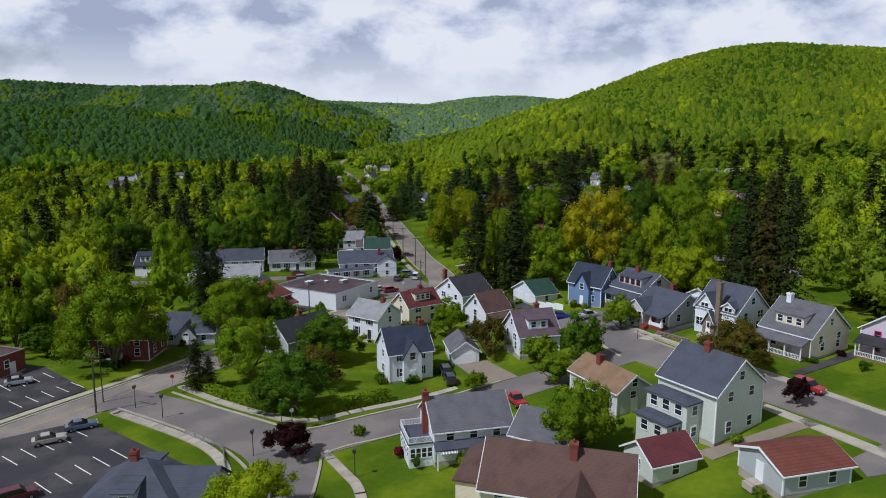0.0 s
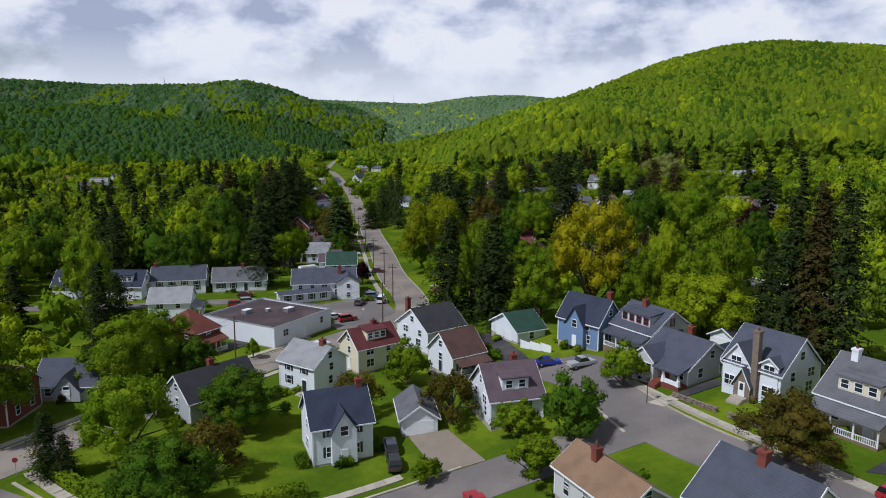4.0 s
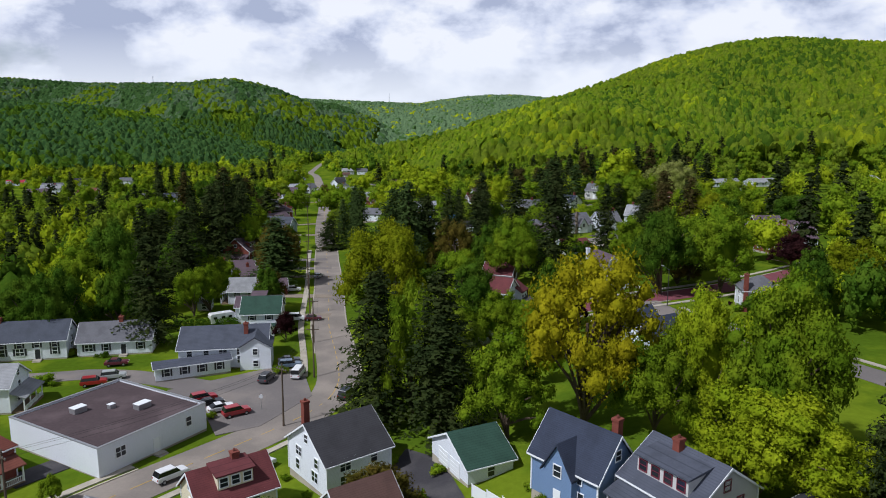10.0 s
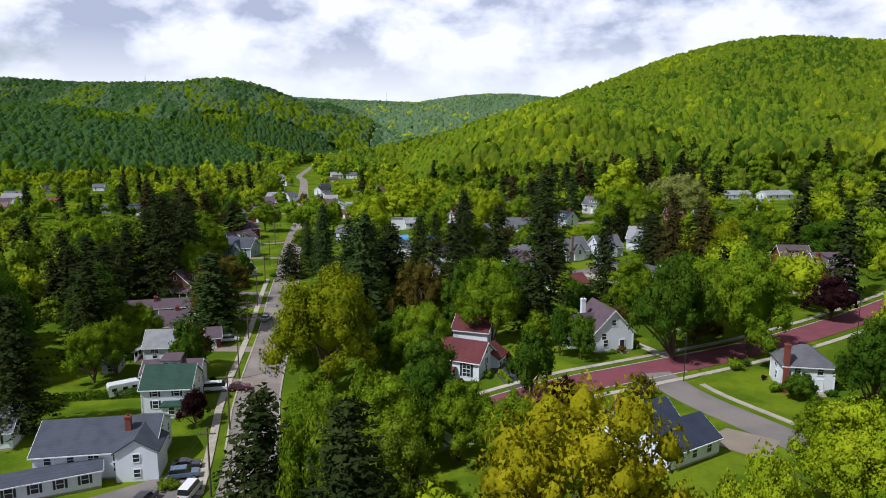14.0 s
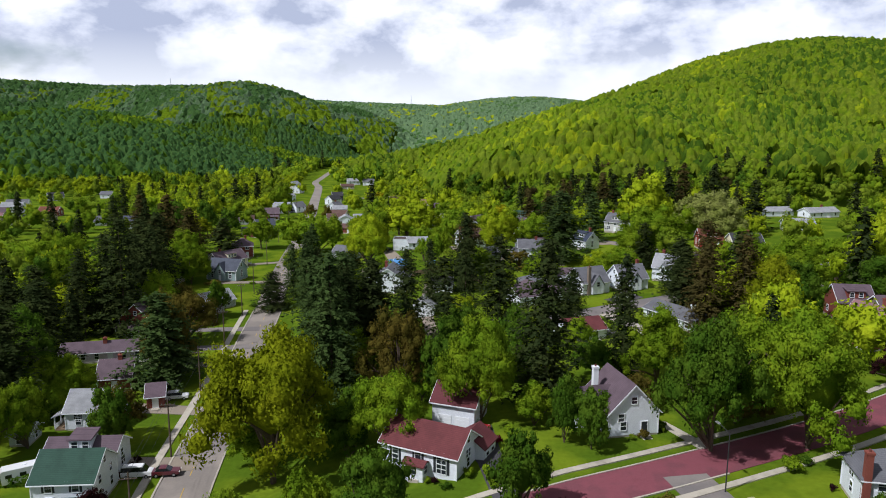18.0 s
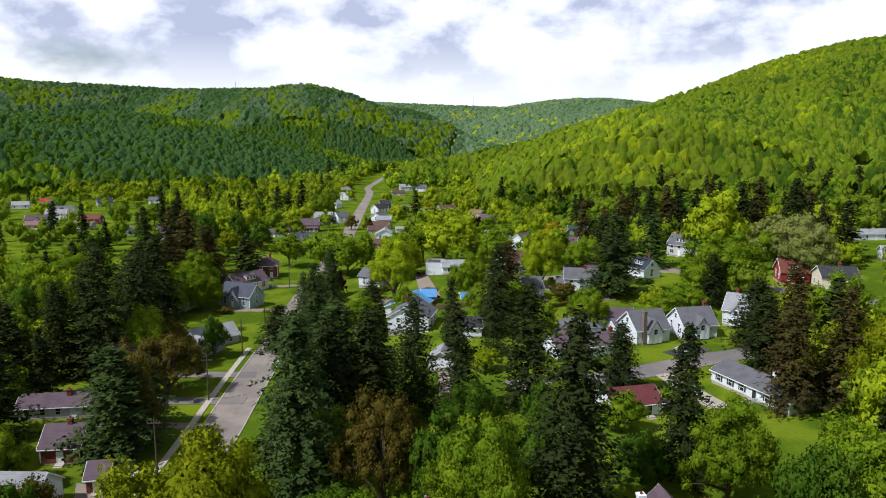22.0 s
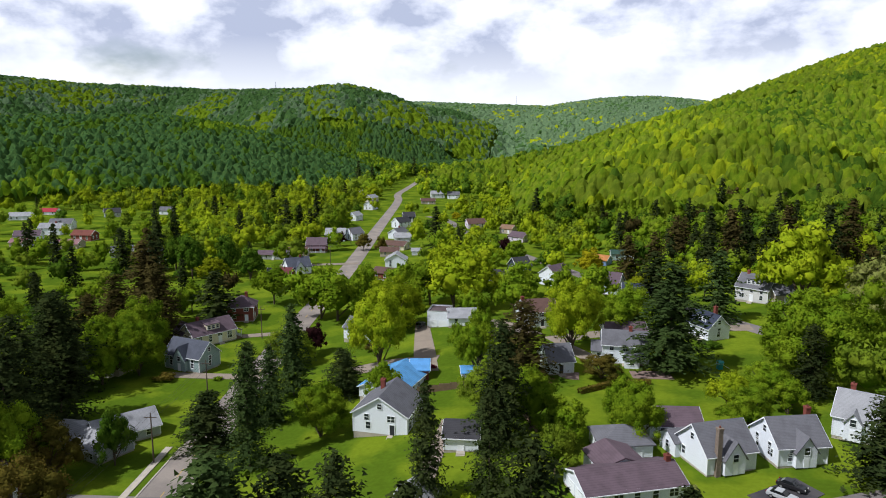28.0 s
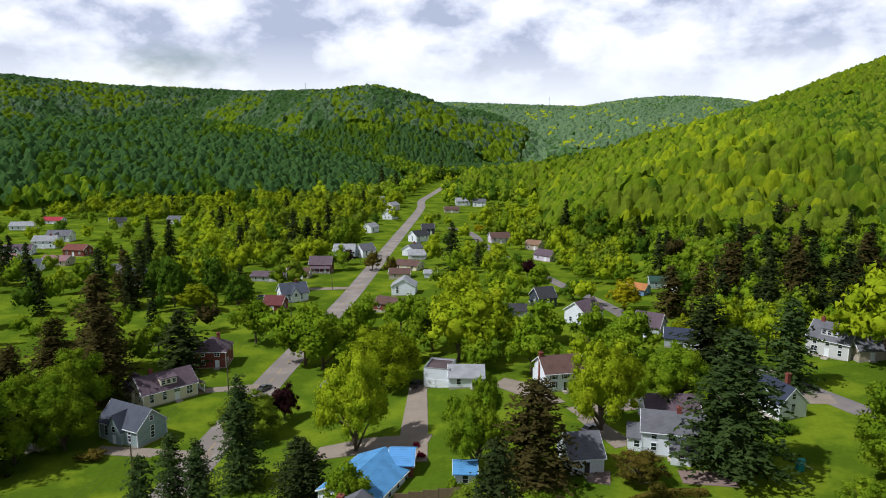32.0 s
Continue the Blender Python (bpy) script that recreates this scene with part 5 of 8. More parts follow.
house("red brick house with a rust hipped roof and porch", -44.9, 173.1, 60, 6.2, 11.0, 5.0, wall="brick", roof="rust", hip=True, porch="f", pitch=32)
house("low white commercial building with a dark lean-to roof", -29.3, 214.7, 25, 13.7, 4.0, 3.0, wall="white", roof="slate", pitch=14, doors="", shutters=True, name="commercial_building", category="building")
house("white commercial building with a slate roof and chimney", -25.3, 224.1, 9, 17.0, 12.0, 4.6, wall="white", roof="slate", pitch=26, chim=(0.5, -0.4), wings=((6.4, -4.5, -90, 6.0, 6.0, 5.0, 32, 0),), name="commercial_building", category="building")
house("white cape house with dark shutters and grey roof", -66.8, 227.1, 12, 14.2, 8.0, 4.5, roof="slate", shutters=True, pitch=38, chim=(-0.9, 0.0))
house("white cape house with a light grey roof", -50.7, 230.8, 11, 14.6, 8.0, 3.5, roof="grey", shutters=True, pitch=38, chim=(0.1, 0.0))
house("pale two-storey house with a grey-blue roof", -58.0, 198.2, 9, 9.3, 8.0, 5.0, roof="light", pitch=34, porch="r")
house("white cape house with two dormers and dark roof", -78.3, 220.8, 0, 9.3, 8.0, 4.0, roof="navy", dormer="f", pitch=42)
house("white cape house with dormers under tall trees", -94.5, 220.8, 0, 6.3, 8.0, 4.0, roof="navy", dormer="f", pitch=42, fine=False)
house("white two-storey house with a dark green roof and porch", -23.7, 247.7, 6, 8.8, 9.0, 5.2, roof="green", shutters=True, pitch=34, wings=((1.5, -5.6, 0, 3.6, 2.4, 2.6, 14, 1),))
house("white rear house with a mauve roof and white dormer", -26.6, 256.4, 6, 11.0, 6.6, 4.4, roof="purple", pitch=30, dormer="f", dw=3.4, doors="")
house("white house with a light grey roof and rear deck", -35.6, 276.4, 6, 8.5, 8.0, 4.0, roof="light", porch="l", pitch=36)
house("long low house with a slate blue roof", -53.6, 314.9, 15, 19.4, 7.0, 3.0, wall="pinkwall", roof="purple", pitch=26, chim=(0.0, -0.2))
house("small house with a purple-grey gabled roof", -41.2, 296.1, 13, 6.8, 8.0, 3.5, wall="brick", roof="purple", pitch=36, chim=(0.2, 0.0))
house("small dark brown shed", -28.2, 286.0, 18, 3.3, 6.0, 3.0, wall="brick", roof="purple", pitch=30, doors="f", name="shed", category="shed")
house("dark red brick house with a porch and dormer", -54.1, 338.1, 78, 9.0, 10.5, 5.0, wall="brick", roof="purple", dormer="f", porch="l", pitch=40, chim=(0.5, 0.4))
house("pale grey garden shed", -44.2, 267.4, 9, 3.4, 5.0, 2.5, wall="greywall", roof="light", pitch=26, doors="", name="shed", category="shed", fine=False)
house("white colonial house with a maroon roof and white chimneys", 30.4, 249.6, -25, 12.5, 8.0, 4.4, roof="maroon", shutters=True, chim=(-1.0, 0.0), chim_mat="trim", pitch=34, dw=1.6, dormer="", wings=((5.0, 4.6, 90, 4.5, 5.5, 3.4, 34, 0), (0.0, -4.6, 0, 3.0, 1.6, 2.6, 26, 0)))
house("white garage with a maroon roof and upper storey", 34.7, 264.4, -19, 7.5, 7.0, 4.5, roof="maroon", garage="f", doors="", pitch=34, name="garage", category="garage")
house("white house with a purple-grey steep gabled roof", 61.1, 260.8, 103, 10.0, 8.6, 4.4, roof="purple", shutters=True, doors="l", chim=(0.3, 0.9), chim_mat="trim", cross="b", pitch=46, wings=((1.5, 5.0, 90, 6.0, 5.5, 3.8, 44, 0),))
house("white brick house with a tall red brick chimney", 90.2, 236.5, -10, 8.2, 7.0, 5.0, roof="grey", chim=(-0.9, -1.02), hip=True, pitch=36)
house("white house with a navy blue gabled roof", 55.1, 214.2, 26, 10.3, 8.0, 3.0, roof="navy", pitch=36, chim=(-0.5, 0.2))
house("low white wing with a navy blue roof", 59.2, 210.3, 32, 10.0, 7.0, 2.8, roof="navy", pitch=32, doors="l")
house("dark red house with a rose roof and brick chimney", 124.5, 301.8, 109, 8.5, 8.2, 5.0, wall="brick", roof="rose", pitch=46, doors="l", chim=(0.0, -0.9))
house("dark brick house with a purple-grey roof", 130.7, 322.1, -6, 8.2, 9.0, 5.0, wall="brick", roof="purple", pitch=38, dormer="f", fine=False)
house("long white ranch house with a pale shingle roof among trees", 188.0, 501.0, 12, 18.0, 8.0, 3.0, wall="white", roof="light", pitch=24, fine=False)
house("long white house with a light shingle roof among trees", 206.3, 492.0, 17, 17.0, 8.0, 3.0, wall="white", roof="light", pitch=26, chim=(0.2, 0.1), fine=False)
house("small white house with a light shingle roof among trees", 175, 446, -12, 11.8, 8.0, 3.0, wall="white", roof="light", pitch=26, fine=False)
house("small white house with a purple shingle roof among trees", 62.0, 430.2, 11, 10.9, 8.0, 4.0, wall="white", roof="purple", pitch=30, fine=False)
house("white ranch house with a dark red shingle roof", 62.8, 312.5, 21, 9.8, 8.0, 2.8, roof="maroon", shutters=True, pitch=26)
house("long white ranch house with a grey roof and white chimney", 90.7, 322.9, -61, 19.8, 8.0, 2.8, roof="grey", shutters=True, pitch=24, chim=(0.2, 0.2), chim_mat="trim", garage="")
house("white garage with a grey gabled roof", 24.4, 336.9, 87, 7.0, 5.7, 2.8, roof="light", garage="l", doors="", pitch=36, name="garage", category="garage")
house("white cape house with a brown chimney and pointed gable", 73.1, 361.3, 25, 9.4, 9.0, 4.0, roof="grey", cross="f", doors="", chim=(-0.6, -1.02), chim_mat="stone", pitch=40, wings=((-3.2, 5.8, 0, 5.0, 5.0, 2.9, 30, 0),))
house("white cape house with a grey roof and entrance gable", 86.1, 365.7, 17, 9.0, 9.0, 4.0, roof="grey", cross="f", doors="", chim=(0.9, 0.3), pitch=38)
house("low white house with a purple-grey roof", 67.2, 373.8, 7, 9.7, 9.0, 3.0, roof="purple", pitch=24)
house("white two-storey house with a brick chimney and grey roof", 11.4, 371.7, 86, 11.0, 11.3, 4.7, roof="grey", doors="l", chim=(0.3, 0.3), shutters=True, pitch=32)
house("low white house with a dark purple roof", 28.3, 361.6, 5, 6.2, 8.0, 3.0, roof="dark", pitch=22)
house("white house with a broad grey-brown roof and brick base", 56.7, 347.6, 23, 16.6, 9.0, 3.0, roof="purple", pitch=22, garage="l", doors="", chim=(0.9, 0.0), wings=((1.5, 6.5, 90, 7.0, 8.0, 3.0, 20, 0),))
house("low house with a grey hipped roof", 57.1, 363.3, 15, 9.2, 8.0, 3.0, roof="grey", hip=True, pitch=26, fine=False)
house("white two-storey house with a grey roof and small sunroom", 61.5, 416.1, -2, 11.2, 7.5, 5.2, roof="grey", pitch=36, wings=((1.5, -5.2, 0, 3.6, 3.0, 2.7, 26, 1), (-6.5, 0.5, 0, 3.4, 6.0, 3.0, 30, 0)), chim=(0.2, 0.0))
house("white cape house with a navy roof and brick chimney", 85.4, 438.8, 119, 9.0, 6.8, 4.0, roof="navy", pitch=44, dormer="b", doors="b", chim=(0.2, -0.9))
house("white colonial house with a brown roof and shutters", 37.6, 447.3, 25, 10.0, 9.0, 5.0, roof="brown", shutters=True, pitch=32, chim=(-0.95, 0.0))
house("small white two-storey boxy house", 8.2, 445.1, 0, 6.5, 8.0, 5.0, roof="flatroof", flat=True, doors="", garage="f")
house("low grey-roofed wing of a white house", 15.0, 444.3, 12, 8.3, 8.0, 3.0, roof="light", pitch=26, fine=False)
house("white cape house with a grey roof", 44.4, 405.7, 21, 6.2, 8.0, 3.5, roof="grey", shutters=True, pitch=38)
house("house with a bright blue metal roof", 7.5, 391.3, 80, 14.0, 11.0, 3.0, wall="white", roof="blue", pitch=24, doors="l")
house("small outbuilding with a bright blue metal roof", 12.0, 399.0, 11, 4.2, 7.0, 3.0, wall="brick", roof="blue", pitch=24, doors="", name="outbuilding", fine=False)
house("small garden shed with a light blue roof", 24.6, 395.9, 12, 3.7, 5.0, 2.4, roof="blue", pitch=18, doors="", name="shed", category="shed", fine=False)
house("low grey house with a navy roof", 70.8, 491.2, -5, 10.1, 8.0, 3.0, wall="greywall", roof="navy", pitch=28, fine=False)
house("grey manor-like house with chimneys among trees", 108.5, 481.7, -37, 10.6, 9.0, 5.0, wall="stucco", roof="grey", pitch=40, chim=(-0.6, 0.0), dormer="f")
house("dark blue house with a dark roof", 25.2, 542.5, 34, 7.3, 8.0, 4.0, wall="darkwall", roof="dark", pitch=40, fine=False)
house("white house with a light roof beside the main road", -36.1, 563.8, 99, 8.0, 10.2, 4.5, roof="light", pitch=30, doors="l", fine=False)
house("long low house with a brown roof", -29.7, 533.5, -13, 17.0, 9.0, 3.0, wall="brick", roof="brown", pitch=22, fine=False)
house("grey-green house with a slate gabled roof", -56.3, 412.0, -14, 12.5, 8.0, 4.5, wall="tealwall", roof="slate", pitch=42, cross="f", doors="")
house("cream bungalow with a purple-grey roof and dormer", -64.2, 434.9, 57, 14.1, 9.0, 4.0, wall="cream", roof="purple", pitch=36, dormer="f", porch="r", chim=(-0.4, 0.2), wings=((-4.5, 4.5, 90, 6.5, 6.5, 3.6, 38, 0),))
house("dark red brick house with a hipped grey roof", -66.3, 462.7, 17, 9.1, 9.0, 5.5, wall="brick", roof="purple", hip=True, pitch=34, chim=(0.3, 0.2))
house("low grey house with a light metal roof", -49.6, 360.5, -20, 17.0, 8.0, 2.8, wall="greywall", roof="light", pitch=24)
house("grey gabled house with a light roof", -46.2, 366.7, 51, 12.6, 8.0, 2.8, wall="greywall", roof="light", pitch=34)
house("white house with a dark roof beside tall spruces", 130.1, 228.5, -8, 14.2, 9.0, 4.0, roof="dark", pitch=24, chim=(0.6, 0.0), fine=False)
house("brick house with a grey slate roof behind trees", -63.9, 136.8, 0, 11.7, 9.0, 5.0, wall="brick", roof="tan", pitch=38)
house("blue-grey bungalow with a slate roof and white trim", -54.8, 147.8, 4, 11.2, 9.0, 3.0, wall="greywall", roof="slate", cross="f", doors="", pitch=36, chim=(0.8, 0.6))
house("pale grey house with a grey roof", -119.0, 205.3, 35, 9.6, 9.0, 4.0, wall="greywall", roof="grey", pitch=32, fine=False)
house("low brick commercial building with a flat roof", -86.9, 126.6, 72, 5.6, 14.0, 4.2, wall="brick", roof="flatroof", flat=True, name="commercial_building", category="building")
house("grey garage with a dark roof behind the bungalow", 51.9, 137.8, 33, 8.0, 5.2, 2.6, wall="greywall", roof="navy", garage="l", doors="", pitch=28, name="garage", category="garage")
house("lilac house with bright pink shutters and steps", 76.6, 111.6, 35, 10.6, 9.0, 5.0, wall="pinkwall", roof="dark", porch="l", pitch=36, win="pinkpaint")
house("small white garage with a dark roof", 57.9, 147.9, 33, 7.2, 4.9, 2.7, roof="dark", garage="l", doors="", pitch=30, name="garage", category="garage")
house("white house with a grey roof beside garden trees", -14.4, 438.6, -19, 9.2, 8.0, 4.0, roof="grey", pitch=32, fine=False)
house("dark red house with a rust roof", 130.1, 421.4, -4, 8.7, 9.0, 4.0, wall="redpaint", roof="rust", pitch=40, dormer="f", fine=False)
house("small cream house with a dark shingle roof among trees", 138.7, 409.2, -2, 10.6, 9.0, 4.5, wall="cream", roof="dark", pitch=30, chim=(0.2, 0.1), fine=False)
house("small tan house with a brown shingle roof among trees", -73.4, 403.5, -4, 4.7, 6.0, 2.6, wall="tanwall", roof="brown", pitch=30, fine=False)
house("grey-roofed house hidden behind the brick street trees", 29.2, 222.0, 10, 4.9, 8.0, 4.0, wall="white", roof="grey", pitch=34, chim=(0.8, 0.0), chim_mat="trim", fine=False)
house("white house with a light grey broad roof", 101.3, 376.4, -28, 6.8, 10.0, 4.5, roof="light", pitch=36, cross="f", doors="", chim=(-0.4, 0.2))
house("stone house with a broad purple-grey roof and dormer", 135.8, 312.2, 1, 9.6, 9.0, 4.5, wall="stone", roof="purple", pitch=36, dormer="f", porch="f", fine=False)
house("white house on the wooded hill slope", 325.6, 820.0, -20, 13.0, 9.0, 6.2, wall="white", roof="grey", pitch=32, fine=False, dz=0.0)

# the far hamlet and the houses along the far streets
for words, x, y, rot, L, S, eave, wall, roof, pitch, extra in (
        ("white house with a light grey roof in the far hamlet", -375, 712, 20, 17, 9, 3.5, "white", "light", 30, {}),
        ("low house with a bright red roof in the far hamlet", -384.7, 752, 12, 16, 9, 3.0, "white", "redroof", 28, {}),
        ("white house with a lilac-grey roof in the far hamlet", -285.7, 616, 25, 15, 9, 3.5, "white", "purple", 32, dict(cross="f", doors="")),
        ("white two-storey house with a pale roof in the far hamlet", -290.4, 642, 15, 14, 9, 5.0, "white", "light", 32, dict(chim=(0.4, 0.0))),
        ("white house with a pale grey roof beside another", -303.5, 668, 15, 15, 9, 4.5, "white", "grey", 34, dict(cross="f", doors="")),
        ("red brick house with a rust roof in the far hamlet", -251.6, 623, 5, 13, 9, 4.0, "brick", "rust", 30, {}),
        ("low rose brick house with a brown roof", -239.5, 594, 8, 14, 9, 3.0, "tanwall", "rose", 26, {}),
        ("white house with a blue-grey roof and garage", -241, 575, 28, 14, 9, 3.2, "white", "slate", 32, dict(garage="r", doors="")),
        ("small white gabled cottage with a grey roof", -191, 573.5, 32, 11, 8, 3.2, "white", "grey", 34, {}),
        ("white two-storey house with a slate roof by a lane", -163.5, 559.5, 10, 9.5, 8, 4.8, "white", "slate", 36, {}),
        ("small rose house with a brown roof in the hamlet", -270.8, 593, 15, 10, 8, 3.0, "tanwall", "rose", 28, {}),
        ("grey house with a dark roof under trees", -321.5, 747, 40, 12, 9, 4.0, "greywall", "dark", 36, {}),
        ("white house with a light roof below the hill woods", -279.8, 818, 12, 18, 9, 4.0, "white", "light", 30, {}),
        ("small white house half hidden by lime trees", -290.1, 775, 8, 10, 8, 4.0, "white", "grey", 34, {}),
        ("long low grey ranch house with a shallow roof", -109.6, 584, 8, 16, 9, 2.8, "greywall", "purple", 20, {}),
        ("tan ranch house with a brown roof", -99.1, 594, 12, 11, 9, 3.0, "tanwall", "brown", 24, {}),
        ("white house with slate roof and two gables", -80.4, 547, 40, 11, 9, 4.0, "white", "slate", 40, dict(cross="f", doors="", chim=(0.3, 0.0))),
        ("small red brick house with a maroon roof", -79.3, 529, 8, 7.6, 8, 3.4, "brick", "maroon", 34, {}),
        ("grey outbuilding beside a brick house", -86.5, 535.5, 8, 6, 6, 2.8, "greywall", "slate", 28, {}),
        ("dark brick house with a purple-grey roof and porch", -94.4, 611, 12, 11, 9, 4.6, "brick", "purple", 38, dict(porch="f")),
        ("white house with a light roof and broad front gable", -98.5, 655, 10, 12, 10, 4.6, "white", "light", 34, dict(cross="f", doors="", dormer="b")),
        ("white wing beside the main road", -88.0, 660, 55, 9, 8, 4.6, "white", "grey", 40, {}),
        ("white cottage beside the far main road", -121.4, 766, 75, 10, 8, 4.4, "white", "light", 34, {}),
        ("white house by the far end of the road", -135.4, 858, 80, 12, 9, 5.0, "white", "grey", 36, {}),
        ("pale house by the far end of the road", -158.4, 938, 75, 13, 9, 5.0, "cream", "light", 34, {}),
        ("tan cottage among lime trees", -150.9, 823, 15, 10, 8, 3.6, "tanwall", "brown", 34, {}),
        ("brown-roofed house beside the main road", -49.5, 602, 10, 10, 8, 3.0, "tanwall", "brown", 26, {}),
        ("low brown-roofed house on a lawn", -51.8, 626, -12, 13, 9, 3.0, "cream", "brown", 24, {}),
        ("white pale-roofed garage near the road", -34.5, 603.5, 12, 6, 6, 2.6, "white", "light", 22, {}),
        ("white house with a grey roof near the road", -62.8, 673, 75, 12, 8, 4.2, "white", "grey", 34, dict(chim=(0.2, 0.0))),
        ("white bungalow with a porch on a lawn", -57.0, 662, 10, 10, 8, 3.2, "white", "light", 26, dict(porch="f")),
        ("white house with a dark gabled roof", -74.7, 729, 60, 12, 8, 4.6, "white", "dark", 38, {}),
        ("dark house with white windows by the road", -78.4, 768, 20, 9, 8, 4.6, "darkwall", "dark", 38, {}),
        ("brown-roofed house near the road's end", -96.9, 931, 15, 14, 9, 3.4, "tanwall", "brown", 28, {}),
        ("lilac house with a brown roof on the slope's foot", -21.7, 738, 25, 13, 9, 4.0, "pinkwall", "brown", 34, {}),
        ("lilac-grey house beside the winding street", 15.3, 673, -30, 11, 9, 3.6, "pinkwall", "purple", 30, {}),
        ("tan house under the hill woods", 4.4, 714, -20, 9, 8, 3.6, "tanwall", "tan", 30, {}),
        ("white house in the far end of the valley", -102.7, 1011, 20, 15, 10, 5.0, "white", "light", 34, {}),
        ("white house beside a grove in the valley's end", -82.8, 1002, 5, 13, 9, 5.0, "white", "grey", 36, {}),
        ("white gabled house with a dark chimney and deck", 41.3, 516, 55, 10, 8.5, 5.0, "white", "purple", 36, dict(chim=(-0.2, -1.03), chim_mat="shutter")),
        ("small blue house with an orange roof at the wood's edge", 61.4, 574, -25, 8, 7, 3.0, "bluewall", "orange", 28, {}),
        ("teal shed with a dark green roof at the wood's edge", 71, 590, 5, 9, 7, 3.4, "tealwall", "green", 24, {}),
        ("white gabled cottage at the wood's edge", 77.6, 574.5, 70, 8, 6, 3.4, "white", "light", 40, {}),
        ("grey house with a steep roof beside the street", 61.9, 500, -20, 8, 8, 4.6, "greywall", "purple", 40, {}),
        ("tan cottage behind the manor-like house", 114.7, 478, 15, 7, 7, 3.4, "tanwall", "grey", 36, {}),
        ("low dark-roofed house with a white awning", 18.3, 521, 8, 11, 8, 2.8, "greywall", "dark", 22, {}),
        ("white house far below the dark hill", -266.6, 1071, 20, 14, 9, 5.0, "white", "light", 32, {}),
        ("pale house far below the dark hill", -241.2, 1122, 10, 14, 9, 5.0, "cream", "grey", 32, {}),
        ("white gabled house on a raised lawn", 214, 414, 80, 11, 9, 4.6, "white", "grey", 38, {}),
        ("white house with a gable under the hill woods", 243, 446, 70, 12, 9, 4.8, "white", "light", 36, {}),
        ("grey house far below the dark hill", -196.0, 1010, 15, 13, 9, 5.0, "greywall", "light", 32, {})):
    house(words, x, y, rot, L, S, eave, wall=wall, roof=roof, pitch=pitch, fine=False, **extra)

# ---- trees standing by themselves ----
# between y 215 and 335 deeper, duller greens partly stand for cloud shade
tree(-22.2, 74.1, 8.3, 5.2, "leaf_lime")
tree(-21.6, 91.3, 5.7, 3.3, "leaf_wine")
tree(18.3, 86.1, 11.1, 4.9, "leaf_mid")
tree(46.6, 106.6, 9.0, 5.9, "leaf_olive", "thin")
tree(48.8, 91.3, 4.6, 1.9, "leaf_wine")
tree(18.9, 110.6, 6.1, 4.0, "leaf_mid")
tree(24.7, 118.9, 9.7, 4.3, "leaf_deep")
tree(17.7, 122.7, 6.1, 3.3, "leaf_mid")
tree(35.3, 134.5, 7.2, 3.4, "leaf_mid")
tree(8.9, 130.5, 8.8, 4.6, "leaf_olive", "thin")
tree(1.4, 149.6, 8.6, 4.0, "leaf_mid")
tree(-22.5, 131.6, 10.0, 6.1, "leaf_deep")
tree(-21.9, 116.2, 8.9, 4.3, "leaf_olive", "thin")
tree(-24.1, 106.3, 10.6, 5.7, "leaf_deep")
tree(-28.1, 107.2, 7.5, 3.4, "leaf_deep", stem=0.06)
tree(-36.0, 123.3, 13.2, 6.0, "leaf_mid")
tree(-46.2, 147.1, 14.2, 7.1, "leaf_mid")
tree(-62.8, 128.2, 19.6, 9.4, "leaf_mid")
tree(-70.9, 132.3, 13.8, 5.3, "leaf_mid")
spruce(-43.3, 116.7, 9.3, 2.4, "needle")
spruce(-41.0, 116.7, 6.2, 1.8, "needle")
tree(-88.3, 138.9, 14.6, 4.6, "leaf_mid")
tree(-79.8, 135.1, 7.3, 4.2, "leaf_deep", stem=0.06)
tree(5.6, 113.5, 4.0, 2.0, "leaf_mid")
tree(11.8, 84.6, 4.0, 1.6, "leaf_mid")
tree(-107.0, 167.6, 12.8, 4.4, "leaf_wine")
tree(-81.3, 147.9, 14.0, 3.9, "leaf_olive", "thin")
tree(-86.4, 143.7, 9.9, 3.8, "leaf_deep")
tree(-44.6, 154.6, 13.5, 7.1, "leaf_mid")
tree(-37.8, 154.6, 8.0, 4.3, "leaf_deep", stem=0.06)
tree(-21.6, 130.3, 7.5, 3.3, "leaf_mid")
tree(-6.1, 136.0, 8.1, 4.3, "leaf_olive", "thin")
tree(11.2, 160.5, 6.6, 4.5, "leaf_olive", "thin")
tree(-29.9, 165.9, 4.7, 1.5, "leaf_mid")
tree(38.6, 174.9, 26.4, 9.3, "leaf_gold", "thin")
tree(28.1, 175.2, 15.1, 6.1, "leaf_mid")
spruce(9.5, 185.8, 24.9, 6.0, "needle")
spruce(18.9, 180.7, 24.0, 6.4, "needle")
tree(46.7, 169.8, 15.0, 5.3, "leaf_mid")
tree(58.0, 160.3, 23.6, 6.9, "leaf_mid")
tree(51.3, 152.2, 10.8, 4.1, "leaf_lime")
tree(59.0, 149.8, 9.3, 5.9, "leaf_lime")
spruce(61.3, 138.1, 26.7, 4.4, "needle")
spruce(63.8, 135.2, 28.8, 4.5, "needle_brown")
spruce(66.6, 132.5, 28.3, 4.8, "needle")
spruce(61.0, 144.5, 18.2, 3.5, "needle")
tree(-78.0, 197.2, 22.6, 6.8, "leaf_mid")
tree(-71.3, 235.0, 17.2, 7.3, "leaf_deep")
tree(-69.9, 253.4, 21.2, 8.9, "leaf_mid")
spruce(-44.7, 233.5, 24.4, 6.1, "needle")
spruce(-89.2, 238.5, 22.9, 6.3, "needle")
